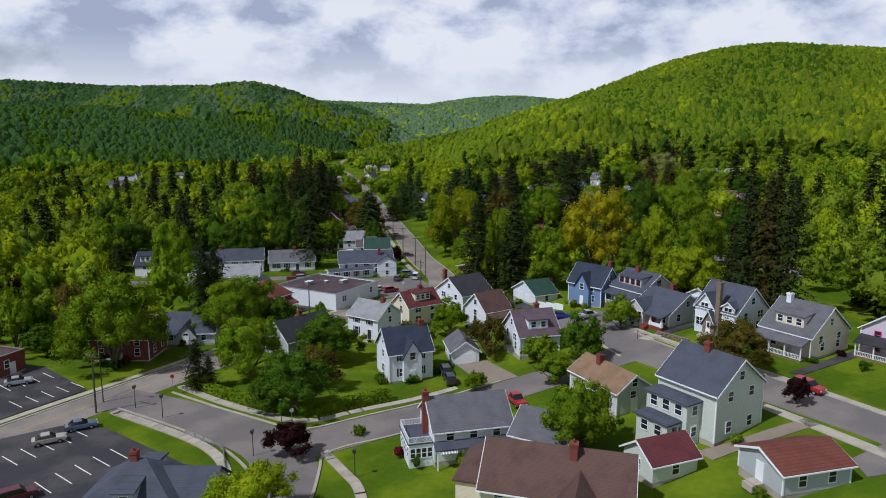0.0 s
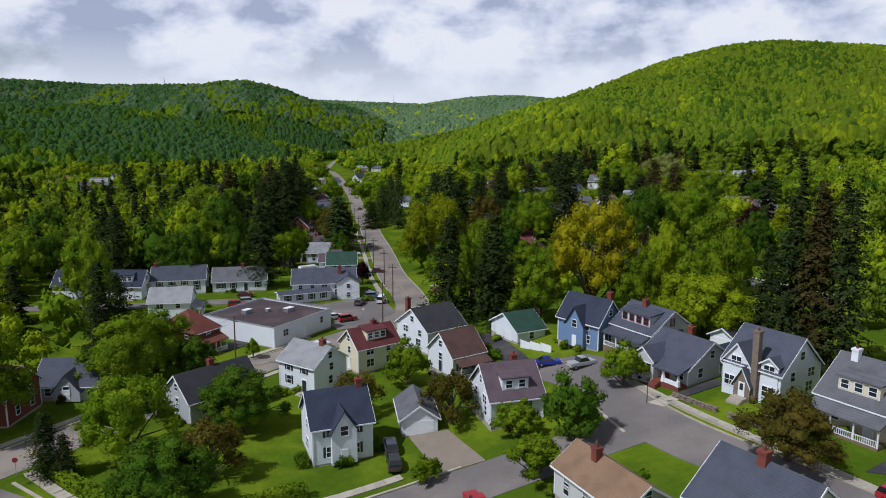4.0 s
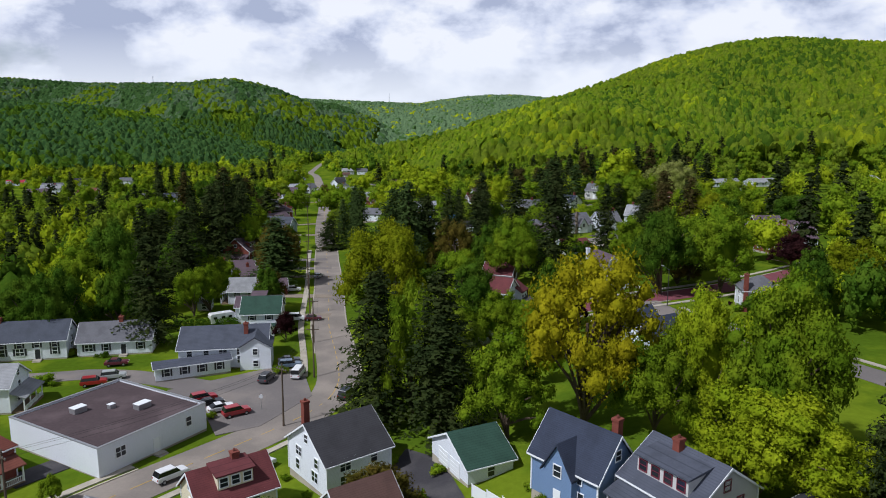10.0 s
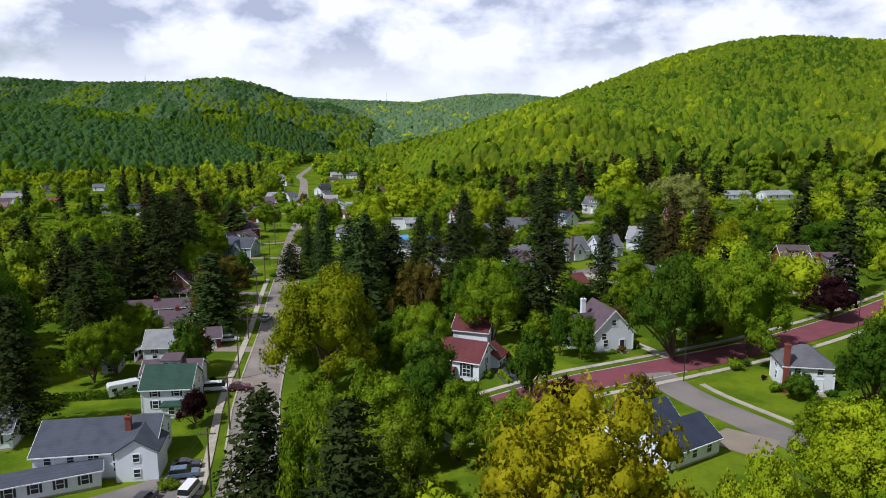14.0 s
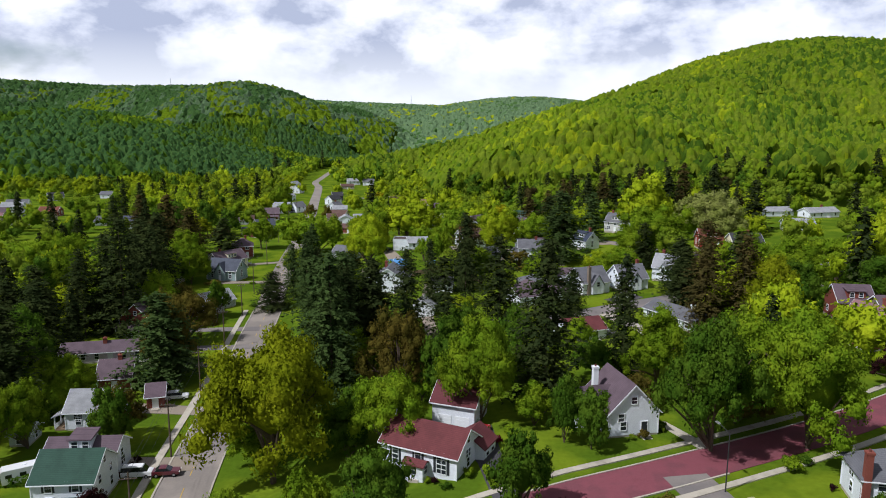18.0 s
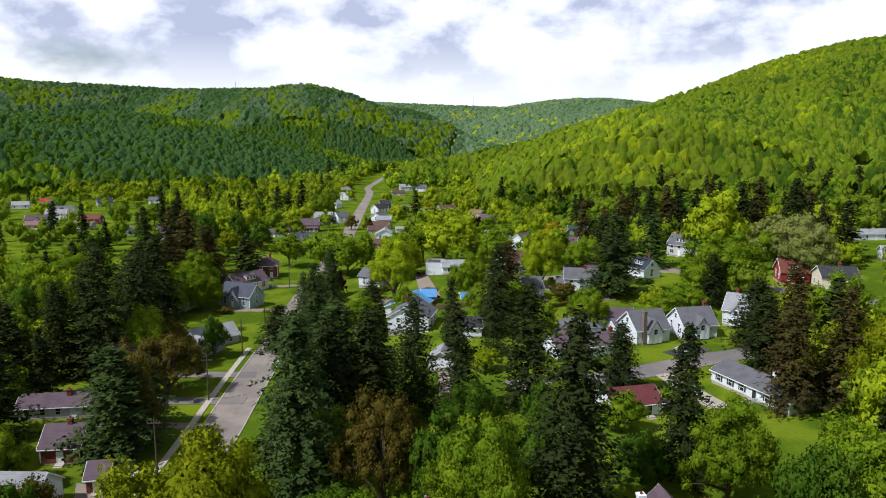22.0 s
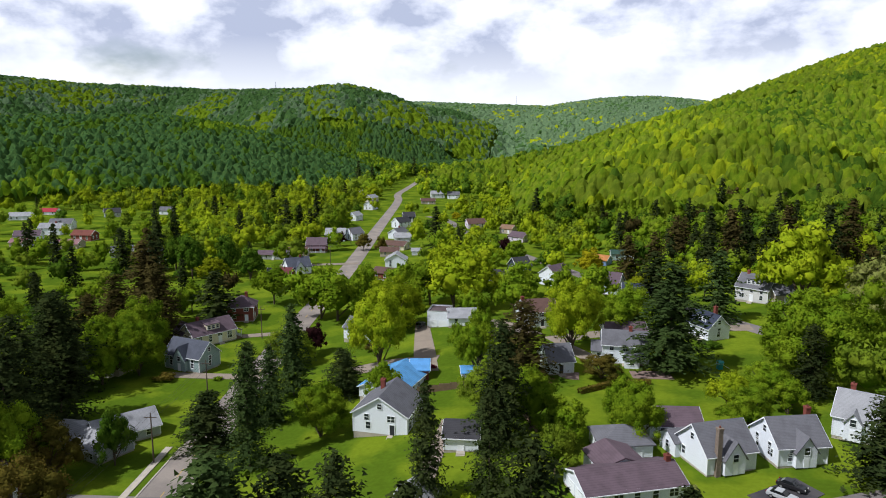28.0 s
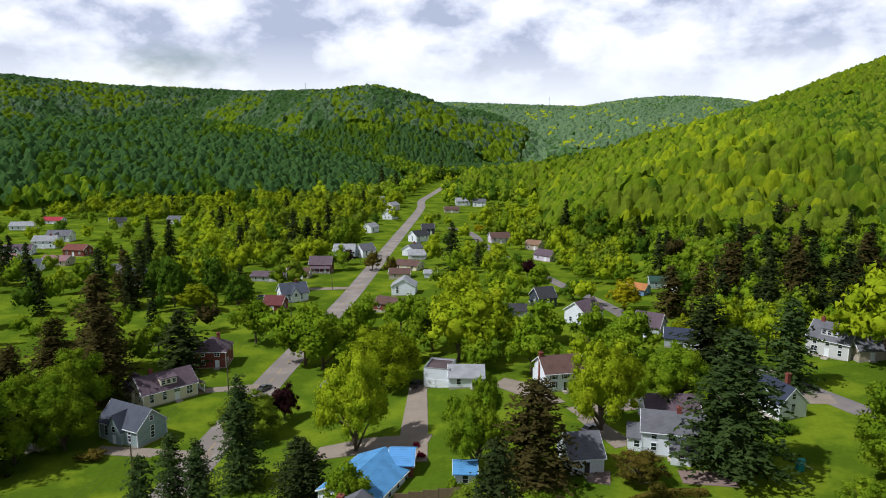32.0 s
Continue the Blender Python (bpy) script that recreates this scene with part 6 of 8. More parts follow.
tree(-105.9, 235.0, 18.7, 6.5, "leaf_deep")
tree(-42.1, 264.5, 13.8, 4.9, "leaf_mid")
tree(52.9, 170.3, 19.5, 4.8, "leaf_lime")
spruce(-54.7, 163.3, 17.9, 4.1, "needle")
spruce(-55.6, 158.2, 20.9, 4.0, "needle")
tree(-65.2, 233.4, 19.0, 6.7, "leaf_deep")
tree(-55.8, 242.4, 17.9, 5.3, "leaf_deep")
tree(5.8, 251.0, 28.4, 10.8, "leaf_fresh")
tree(14.5, 186.9, 25.6, 4.7, "leaf_mid")
tree(55.0, 155.4, 13.9, 8.6, "leaf_lime")
tree(116.8, 275.2, 10.7, 5.4, "leaf_wine")
tree(112.2, 238.6, 16.0, 7.0, "leaf_fresh")
tree(23.8, 254.1, 16.3, 6.3, "leaf_mid")
tree(23.2, 276.0, 19.8, 6.2, "leaf_olive", "thin")
spruce(35.5, 361.0, 24.0, 5.6, "needle")
tree(25.4, 221.2, 17.6, 5.7, "leaf_deep")
tree(57.0, 175.1, 7.4, 3.0, "leaf_olive", "thin")
tree(8.1, 223.2, 14.1, 4.9, "leaf_mid")
tree(16.6, 255.2, 10.1, 4.3, "leaf_deep")
tree(42.7, 232.2, 13.1, 4.3, "leaf_deep")
tree(38.2, 263.0, 20.4, 6.4, "leaf_mid")
tree(32.0, 272.2, 15.8, 4.6, "leaf_deep")
spruce(49.9, 271.2, 29.6, 7.0, "needle")
spruce(43.7, 312.2, 24.3, 6.2, "needle")
spruce(66.9, 285.4, 24.3, 4.5, "needle")
spruce(96.9, 328.0, 25.5, 6.1, "needle_brown")
tree(71.8, 278.1, 16.4, 6.7, "leaf_mid")
tree(72.8, 251.2, 22.8, 8.0, "leaf_deep")
tree(87.8, 252.4, 22.1, 9.3, "leaf_mid")
tree(85.5, 267.4, 20.4, 10.5, "leaf_mid")
tree(46.5, 223.7, 6.8, 3.2, "leaf_wine")
tree(59.6, 227.7, 5.7, 2.4, "leaf_olive", "thin")
tree(54.8, 251.0, 9.2, 2.8, "leaf_deep")
tree(51.0, 253.3, 9.4, 2.5, "leaf_deep")
spruce(-31.5, 296.2, 21.3, 8.3, "needle_blue")
tree(-33.7, 304.2, 18.2, 5.0, "leaf_olive", "thin")
spruce(-69.2, 333.5, 24.3, 5.9, "needle")
spruce(-64.9, 339.5, 28.3, 7.0, "needle")
spruce(-58.6, 334.9, 33.5, 7.4, "needle")
spruce(-55.2, 346.0, 29.1, 6.2, "needle")
tree(-89.7, 359.5, 21.9, 6.6, "leaf_mid")
tree(-43.6, 281.2, 12.5, 5.9, "leaf_mid")
tree(-26.3, 263.6, 12.5, 3.9, "leaf_deep")
tree(-57.3, 288.4, 20.3, 6.5, "leaf_deep")
spruce(-75.7, 312.5, 20.5, 7.9, "needle")
tree(-38.8, 467.2, 21.9, 10.1, "leaf_mid")
tree(-6.2, 442.4, 19.0, 9.3, "leaf_lime")
tree(9.7, 461.7, 19.6, 11.0, "leaf_lime")
tree(48.0, 422.2, 21.1, 7.9, "leaf_lime")
tree(118.9, 471.5, 26.7, 12.7, "leaf_lime")
tree(133.9, 426.6, 23.1, 11.6, "leaf_pale")
tree(120.6, 331.6, 19.7, 9.4, "leaf_mid")
tree(145.1, 355.6, 15.9, 8.3, "leaf_mid")
tree(144.5, 330.0, 16.4, 9.3, "leaf_deep")
tree(-114.7, 388.4, 21.6, 12.0, "leaf_mid")
tree(-66.7, 402.3, 16.7, 7.0, "leaf_mid")
tree(-39.8, 354.5, 12.3, 3.9, "leaf_deep")
spruce(6.5, 309.3, 25.5, 9.4, "needle_blue")
spruce(12.9, 314.7, 21.9, 7.0, "needle")
spruce(156.4, 445.5, 22.1, 6.8, "needle")
tree(44.8, 281.7, 9.7, 4.3, "leaf_deep")
tree(65.2, 265.3, 7.6, 3.3, "leaf_olive", "thin")
tree(23.5, 234.4, 9.3, 4.2, "leaf_mid")
tree(-117.4, 414.5, 18.1, 7.1, "leaf_mid")
spruce(-72.1, 454.9, 18.1, 7.8, "needle")
spruce(21.8, 310.1, 23.9, 5.3, "needle")
spruce(30.8, 307.8, 21.0, 5.6, "needle")
spruce(92.8, 314.6, 22.6, 5.3, "needle_brown")
spruce(101.7, 314.8, 24.2, 5.5, "needle_brown")
spruce(93.5, 332.4, 18.3, 6.2, "needle")
tree(107.5, 314.6, 20.7, 8.9, "leaf_fresh")
tree(-32.3, 302.8, 21.6, 6.4, "leaf_olive", "thin")
tree(26.0, 399.5, 16.1, 5.1, "leaf_mid")
spruce(71.2, 408.6, 26.8, 9.9, "needle_blue")
tree(102.5, 405.4, 22.4, 13.1, "leaf_mid")
tree(81.6, 375.1, 9.2, 5.3, "leaf_mid")
tree(-26.7, 472.7, 17.7, 6.6, "leaf_mid")
tree(-123.6, 410.3, 19.1, 8.8, "leaf_mid")
tree(-93.5, 355.5, 20.0, 6.9, "leaf_deep")
tree(15.4, 467.1, 20.6, 10.4, "leaf_lime")
tree(-0.8, 472.5, 19.0, 8.3, "leaf_mid")
tree(60.4, 366.8, 12.6, 5.0, "leaf_mid")
tree(40.5, 369.4, 12.5, 6.7, "leaf_mid")
tree(63.6, 435.7, 16.8, 7.9, "leaf_mid")
tree(135.4, 454.9, 20.1, 10.5, "leaf_pale")
tree(-2.4, 368.8, 12.3, 6.2, "leaf_mid")
spruce(-12.5, 357.0, 25.0, 4.4, "needle_blue")
spruce(25.9, 340.2, 19.8, 3.6, "needle")
spruce(99.0, 355.8, 16.8, 7.1, "needle")
tree(-38.6, 327.5, 15.5, 9.1, "leaf_olive", "thin")
spruce(-33.2, 308.5, 16.2, 6.1, "needle_blue")
spruce(-63.6, 369.7, 30.1, 8.1, "needle")
tree(30.3, 453.6, 15.7, 7.0, "leaf_mid")
tree(16.3, 453.9, 10.1, 5.3, "leaf_mid")
spruce(36.9, 397.6, 18.8, 8.0, "needle_brown")
tree(24.6, 414.7, 14.6, 3.4, "leaf_mid")
tree(19.6, 412.9, 10.6, 3.2, "leaf_mid")
tree(-0.7, 408.1, 23.0, 7.8, "leaf_lime")
spruce(-21.9, 377.3, 19.3, 4.1, "needle_blue")
spruce(-17.0, 377.3, 18.1, 4.1, "needle_blue")
tree(-25.5, 426.3, 9.9, 3.6, "leaf_wine")
tree(101.3, 413.6, 15.3, 9.0, "leaf_mid")
tree(58.9, 375.8, 10.2, 4.8, "leaf_mid")
tree(47.7, 365.9, 8.7, 4.0, "leaf_mid")
tree(-71.7, 394.3, 13.9, 6.3, "leaf_mid")
spruce(-77.1, 386.5, 26.5, 9.4, "needle")
spruce(-86.5, 409.9, 19.9, 7.2, "needle_brown")
spruce(-90.2, 427.4, 21.7, 7.9, "needle_brown")
spruce(-76.1, 428.1, 25.5, 8.3, "needle_brown")
tree(-88.3, 467.0, 12.9, 5.3, "leaf_mid")
tree(55.1, 400.7, 6.5, 5.2, "leaf_olive", "thin")
tree(89.1, 392.8, 8.8, 4.9, "leaf_mid")
spruce(97.9, 393.6, 16.2, 5.0, "needle")
tree(65.8, 442.7, 12.1, 4.6, "leaf_deep")
spruce(90.8, 454.3, 21.7, 6.5, "needle_blue")
tree(34.8, 279.0, 17.1, 5.6, "leaf_deep")
spruce(10.2, 277.0, 31.0, 6.6, "needle_blue")
spruce(62.5, 322.5, 14.6, 4.7, "needle")
tree(115.2, 318.8, 17.6, 7.1, "leaf_deep")
tree(80.5, 261.8, 9.4, 5.0, "leaf_olive", "thin")
tree(56.2, 257.9, 8.4, 3.7, "leaf_deep", stem=0.06)
tree(52.3, 260.8, 9.5, 3.0, "leaf_deep")
spruce(-78.8, 328.0, 20.7, 7.1, "needle")
tree(-26.9, 268.3, 10.9, 4.4, "leaf_olive", "thin")
tree(-31.3, 463.5, 17.6, 10.5, "leaf_mid")
spruce(-93.6, 447.4, 29.0, 8.1, "needle_brown")
spruce(-25.7, 365.5, 12.3, 6.3, "needle")
tree(41.3, 284.1, 9.5, 5.5, "leaf_mid")
spruce(5.1, 285.7, 16.5, 6.3, "needle")
tree(46.2, 290.9, 14.4, 4.0, "leaf_deep")
tree(60.8, 283.3, 8.4, 3.7, "leaf_deep", stem=0.06)
spruce(73.7, 465.2, 20.0, 8.1, "needle")
tree(114.4, 346.7, 20.0, 7.7, "leaf_mid")
tree(-29.4, 415.8, 12.1, 7.2, "leaf_hill")
tree(-73.1, 413.1, 20.0, 9.4, "leaf_mid")
spruce(-18.8, 394.1, 22.9, 5.1, "needle_blue")
tree(7.1, 383.0, 11.0, 4.5, "leaf_mid")
spruce(-4.2, 389.6, 12.0, 5.3, "needle")
spruce(-62.3, 356.4, 28.8, 8.5, "needle")
tree(-52.0, 342.0, 18.5, 7.1, "leaf_mid")
tree(-46.5, 345.2, 13.4, 6.6, "leaf_olive", "thin")
tree(-76.2, 402.4, 19.1, 7.3, "leaf_mid")
tree(-16.3, 238.2, 7.5, 2.9, "leaf_wine")
tree(-65.0, 260.6, 26.7, 8.6, "leaf_deep")
tree(-48.5, 278.2, 14.3, 5.9, "leaf_mid")
spruce(-52.0, 275.5, 23.3, 7.6, "needle")
spruce(-59.9, 299.8, 23.1, 7.3, "needle")
tree(-44.6, 259.8, 14.8, 5.3, "leaf_mid")
tree(15.0, 232.5, 11.7, 4.5, "leaf_mid")
tree(72.3, 191.2, 15.8, 6.6, "leaf_lime")
tree(95.1, 224.4, 17.0, 5.1, "leaf_deep")
tree(78.9, 210.7, 9.1, 2.9, "leaf_mid")
tree(86.6, 229.8, 5.6, 2.8, "leaf_deep", stem=0.06)
spruce(5.6, 290, 29, 8.0, "needle_blue")
spruce(9.5, 297, 25, 6.5, "needle")
spruce(15, 300, 24, 6.5, "needle")
tree(12, 282, 16, 6, "leaf_mid")
tree(20, 213, 15, 6.0, "leaf_mid", where="a garden lawn")
tree(12, 214.5, 14, 5.5, "leaf_hill", where="a garden lawn")
tree(30, 214, 13, 5.2, "leaf_mid", where="a garden lawn")
tree(37, 209, 12, 5.0, "leaf_mid", where="a garden lawn")
tree(21, 201, 14, 5.6, "leaf_hill", where="a garden lawn")

# trees of the far gardens
for x, y, h, r, mat in ((-107.7, 519, 11.8, 7.8, "leaf_fresh"), (-103, 668, 22, 8.4, "leaf_mid"), (-121.4, 524, 21, 7.0, "leaf_deep"), (-109, 534, 20, 7.0, "leaf_deep"), (-134, 532, 21, 7.5, "leaf_deep"), (-95, 528, 15, 6.0, "leaf_deep"),
                        (-64.5, 485, 17.3, 8.4, "leaf_mid"), (2.7, 493, 20.3, 9.9, "leaf_lime"), (-33.2, 502, 12, 5.9, "leaf_mid"), (-18, 498, 14, 7.0, "leaf_mid"), (55.3, 540.5, 11.7, 6.2, "leaf_gold"), (12.2, 606, 10.9, 4.5, "leaf_wine"),
                        (-55.6, 606, 10, 3.6, "leaf_olive"), (-210, 784, 26, 9.0, "leaf_mid"), (-289, 882, 25, 8.5, "leaf_deep"), (-334, 841, 20, 11.5, "leaf_lime"), (-322, 872, 19, 10.7, "leaf_lime"), (-41.2, 777, 8.3, 5.0, "leaf_gold"),
                        (23, 718, 10.7, 3.6, "leaf_lime"), (72.7, 499, 8.8, 4.3, "leaf_fresh"), (84, 497, 15, 6.0, "leaf_lime"), (92, 482, 15, 5.4, "leaf_lime"), (21, 566, 13, 6.0, "leaf_mid"), (36, 556, 9, 5.0, "leaf_deep"),
                        (-8, 540, 13, 6.5, "leaf_lime"), (5, 560, 12, 5.5, "leaf_mid"), (-12, 575, 10, 5.0, "leaf_mid"), (30, 486, 13, 7.5, "leaf_mid"), (44, 486, 12, 6.0, "leaf_mid"), (55, 470, 15, 8.0, "leaf_mid"), (14, 503, 8, 5.0, "leaf_deep"),
                        (-70, 620, 10, 4.5, "leaf_olive"), (-148, 590, 16, 6.5, "leaf_mid"), (-205, 620, 16, 7.0, "leaf_mid"), (-222, 610, 14, 6.0, "leaf_mid"), (-88, 632, 9, 4.0, "leaf_wine")):
    tree(x, y, h, r, mat, "thin" if mat == "leaf_olive" else "", where="a garden lawn")
for x, y, h, r, mat in ((-190.6, 605, 27, 4.4, "needle"), (-183, 612, 24, 4.6, "needle"), (-136.9, 669, 24.2, 5.6, "needle"), (-131, 676, 20, 5.0, "needle"), (-143.7, 617, 21.5, 4.2, "needle"), (-102.8, 544, 14.7, 3.0, "needle"), (-28, 623, 24.7, 5.4, "needle"),
                        (-24.5, 676, 10, 2.2, "needle"), (-18, 640, 12, 3.0, "needle"), (70.4, 531, 18, 5.8, "needle_brown"), (80.7, 531, 19, 5.2, "needle_brown"), (90, 541, 24, 6.0, "needle_brown"), (100, 522, 23, 5.8, "needle"), (111, 536, 26, 6.2, "needle_brown"),
                        (121, 517, 25, 6.0, "needle"), (129, 526, 27, 6.4, "needle_brown"), (139, 512, 27, 6.2, "needle"), (96, 560, 22, 5.6, "needle_brown"), (150, 523, 28, 6.4, "needle_brown"), (160, 505, 27, 6.2, "needle"), (119, 548, 24, 6.0, "needle"),
                        (-148, 540, 24, 6.2, "needle"), (-140, 520, 23, 6.0, "needle_brown"), (-158, 527, 22, 6.0, "needle")):
    spruce(x, y, h, r, mat, "a garden lawn")

# ---- groves that fill the valley between the gardens ----
KEEP = [(o.matrix_basis.translation.x, o.matrix_basis.translation.y, 8.5) for o in scene.objects if o.get("category") in ("house", "garage", "building", "shed")]
KEEP += [(x - (x + 20) * k / y, y - k, r) for x, y, _ in KEEP if y > 370 for k, r in ((10, 7.0), (19, 5.0))]
KEEP += [(o.matrix_basis.translation.x, o.matrix_basis.translation.y, 4.0) for o in scene.objects if o.get("category") in ("tree", "conifer")]
for line, w_ in ((ROADR, 10), (LINE_A, 8), (LINE_B, 7), (LINE_C, 9), (LINE_RED, 8), (LINE_F, 7), (LINE_D, 8), (LINE_E, 7), (LINE_G, 7), (LINE_H, 7), (LINE_K, 4)):
    KEEP += [(q.x, q.y, w_) for q in resample(line, 5.0)]
KX, KY, KR = (np.array([k[i] for k in KEEP]) for i in range(3))


def free(p, grow=0.0):
    return p[[bool(np.all((KX - a) ** 2 + (KY - b) ** 2 > (KR + grow) ** 2)) for a, b in p]] if len(p) else p


def inside(poly, x, y):
    r = np.zeros(np.shape(x), bool)
    j = len(poly) - 1
    for i in range(len(poly)):
        (xi, yi), (xj, yj) = poly[i], poly[j]
        r ^= ((yi > y) != (yj > y)) & (x < (xj - xi) * (y - yi) / (yj - yi + 1e-12) + xi)
        j = i
    return r


def grove(name, pts, size, mix, label, seed, leaves=330, conifers=0.0, tall=1.35, lumps=12):
    """A stand of whole small trees, leaf tufts and all, joined into one."""
    rng = np.random.default_rng(seed)
    protos = [broadleaf(100 + seed * 10 + k, leaves=int(leaves * 1.15), size=0.082 if leaves < 400 else 0.052, lumps=int(lumps * 1.2)) for k in range(5)]
    cones = [conifer(200 + seed * 10 + k, whorls=16, wide=0.24, size=0.062, per=10) for k in range(3)]
    vs, fs, ns, mi, off = [], [], [], [], 0
    zs = land(pts[:, 0], pts[:, 1])
    for (x, y), z in zip(pts, zs):
        a, r = rng.uniform(0, 6.28), size * rng.uniform(0.7, 1.3)
        rot = np.array([[math.cos(a), -math.sin(a), 0], [math.sin(a), math.cos(a), 0], [0, 0, 1]])
        if rng.random() < conifers:
            v, f, nn = cones[rng.integers(3)]
            h = r * rng.uniform(2.6, 3.8)
            sc = np.array([r * 2.4, r * 2.4, h / 2])
            mi.append(np.full(len(f), len(mix[0])))
            base = z
        else:
            v, f, c, nn = protos[rng.integers(5)]
            sc = np.array([r, r, r * tall * rng.uniform(0.8, 1.15)])
            mi.append(np.full(len(f), rng.choice(len(mix[0]), p=mix[1])))
            base = z + r * 0.12
        vs.append((v * sc) @ rot.T + np.array([x, y, base]))
        fs.append(f + off)
        ns.append(nn @ rot.T)
        off += len(v)
    me_ = soften(np_mesh(name, np.concatenate(vs), np.concatenate(fs), [M[k] for k in mix[0]] + [M["needle"]], True, np.concatenate(mi)), np.concatenate(ns))
    return tagged(new(name, me_), label, "trees", kind="stuff")


facing = lambda x, y: (land(x, y) - land(x * 0.97, y * 0.97)) > -0.02 * np.hypot(x, y) * 0.03
# crown colours also carry light: shaded foot darker, sunlit upper slopes limier
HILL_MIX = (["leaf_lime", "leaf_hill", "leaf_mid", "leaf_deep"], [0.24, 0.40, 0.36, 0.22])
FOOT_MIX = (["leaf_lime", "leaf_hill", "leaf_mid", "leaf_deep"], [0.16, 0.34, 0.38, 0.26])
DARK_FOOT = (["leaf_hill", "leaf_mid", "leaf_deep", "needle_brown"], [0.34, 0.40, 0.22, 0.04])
# left slopes: cloud shade and haze carried by the foliage colours
DARK_MIX = (["leaf_mid", "leaf_deep", "leaf_hazy_far"], [0.22, 0.24, 0.56])
dxr = lambda x, y: x - np.interp(y, [p_[1] for p_ in ROAD], [p_[0] for p_ in ROAD])
GREEN = (["leaf_lime", "leaf_hill", "leaf_mid", "leaf_deep"], [0.30, 0.30, 0.32, 0.08])
# lime for the valley's young leaves, raised further to stand for its sunlight
BRIGHT = (["leaf_lime", "leaf_hill", "leaf_mid", "leaf_deep"], [0.58, 0.27, 0.12, 0.03])
away = lambda x, y: np.hypot(x - 30, y - 270)
# foot of the hill: dark from its conifers and from painted cloud shade
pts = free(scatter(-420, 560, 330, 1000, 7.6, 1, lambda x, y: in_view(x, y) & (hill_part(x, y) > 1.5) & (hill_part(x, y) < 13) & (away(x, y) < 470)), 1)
grove("hill_woods", pts, 5.2, DARK_FOOT, "dark mixed woodland with conifers at the hill's foot, partly darkened for shade", 12, leaves=150, conifers=0.03, tall=1.3, lumps=8)


def patchy(x, y, seed):
    """Smooth patches between -1 and 1, vectorised."""
    table = np.random.default_rng(seed).uniform(-1, 1, (64, 64))
    i, j = np.floor(x).astype(int), np.floor(y).astype(int)
    u, v = x - i, y - j
    u, v = u * u * (3 - 2 * u), v * v * (3 - 2 * v)
    g = lambda a, b: table[a % 64, b % 64]
    return (g(i, j) * (1 - u) + g(i + 1, j) * u) * (1 - v) + (g(i, j + 1) * (1 - u) + g(i + 1, j + 1) * u) * v


def canopy(name, x0, x1, y0, y1, cell, gap, tall, ok, mats, label, seed):
    """The roof of a far wood: close-set rounded crowns, each of one foliage colour."""
    rng = np.random.default_rng(seed)
    X, Y = np.meshgrid(np.arange(x0, x1, cell), np.arange(y0, y1, cell))
    X, Y = X + rng.uniform(-0.3, 0.3, X.shape) * cell, Y + rng.uniform(-0.3, 0.3, X.shape) * cell
    good = ok(X, Y)
    rows, cols = good.shape
    ids = np.full(good.shape, -1)
    ids[good] = np.arange(int(good.sum()))
    x, y = X[good], Y[good]
    n = int(max(x1 - x0, y1 - y0) / gap) + 4
    jit, grow = rng.uniform(0.08, 0.92, (n, n, 2)), rng.uniform(0.55, 1.3, (n, n))
    i, j = ((x - x0) / gap).astype(int), ((y - y0) / gap).astype(int)
    best, crown = np.full(x.shape, 0.0), i * n + j
    for di in (-1, 0, 1):
        for dj in (-1, 0, 1):
            a, b = np.clip(i + di, 0, n - 1), np.clip(j + dj, 0, n - 1)
            d = np.hypot(x0 + (a + jit[a, b, 0]) * gap - x, y0 + (b + jit[a, b, 1]) * gap - y) / (gap * 0.68 * grow[a, b] ** 0.5)
            h = grow[a, b] * np.sqrt(np.clip(1 - d * d, 0, None))
            crown = np.where(h > best, a * n + b, crown)
            best = np.maximum(best, h)
    z = land(x, y) + tall * (0.25 + best * 0.98) + rng.uniform(-0.36, 0.36, x.shape) * cell
    q = np.stack([ids[:-1, :-1], ids[:-1, 1:], ids[1:, 1:], ids[1:, :-1]], -1).reshape(-1, 4)
    q = q[(q >= 0).all(1)]
    c = crown[q[:, 0]]
    cx, cy = x0 + (c // n) * gap, y0 + (c % n) * gap
    # broad lime and dark patches: tree stands, and cloud light and shade as colour
    broad = patchy(cx / 95, cy / 170, seed) + 0.6 * patchy(cx / 38, cy / 60, seed + 1)
    lot = np.random.default_rng(seed + 2).random((n * n, len(mats[1])))[c]
    share = np.tile(np.array(mats[1]), (len(c), 1))
    share[:, 0] *= np.clip(3.2 * broad - 0.3, 0.01, 4.0)
    share[:, -1] *= np.clip(-3.0 * broad + 0.2, 0.05, 3.0)
    kind = (lot ** (1 / np.maximum(share, 1e-3))).argmax(1)
    me_ = np_mesh(name, np.stack([x, y, z], -1), q, [M[k] for k in mats[0]], False, kind)
    return tagged(new(name, me_), label, "woodland", kind="stuff")


def clear(x, y):
    """Where no house or road is near, for large arrays."""
    r = np.ones(np.shape(x), bool)
    for a, b, k in KEEP:
        r &= (x - a) ** 2 + (y - b) ** 2 > k * k
    return r


wooded = lambda x, y: in_view(x, y) & (hill_part(x, y) > 1.5) & facing(x, y)
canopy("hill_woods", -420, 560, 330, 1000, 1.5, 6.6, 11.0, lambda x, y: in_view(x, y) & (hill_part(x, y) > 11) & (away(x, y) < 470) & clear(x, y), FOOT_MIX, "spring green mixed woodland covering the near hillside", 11)
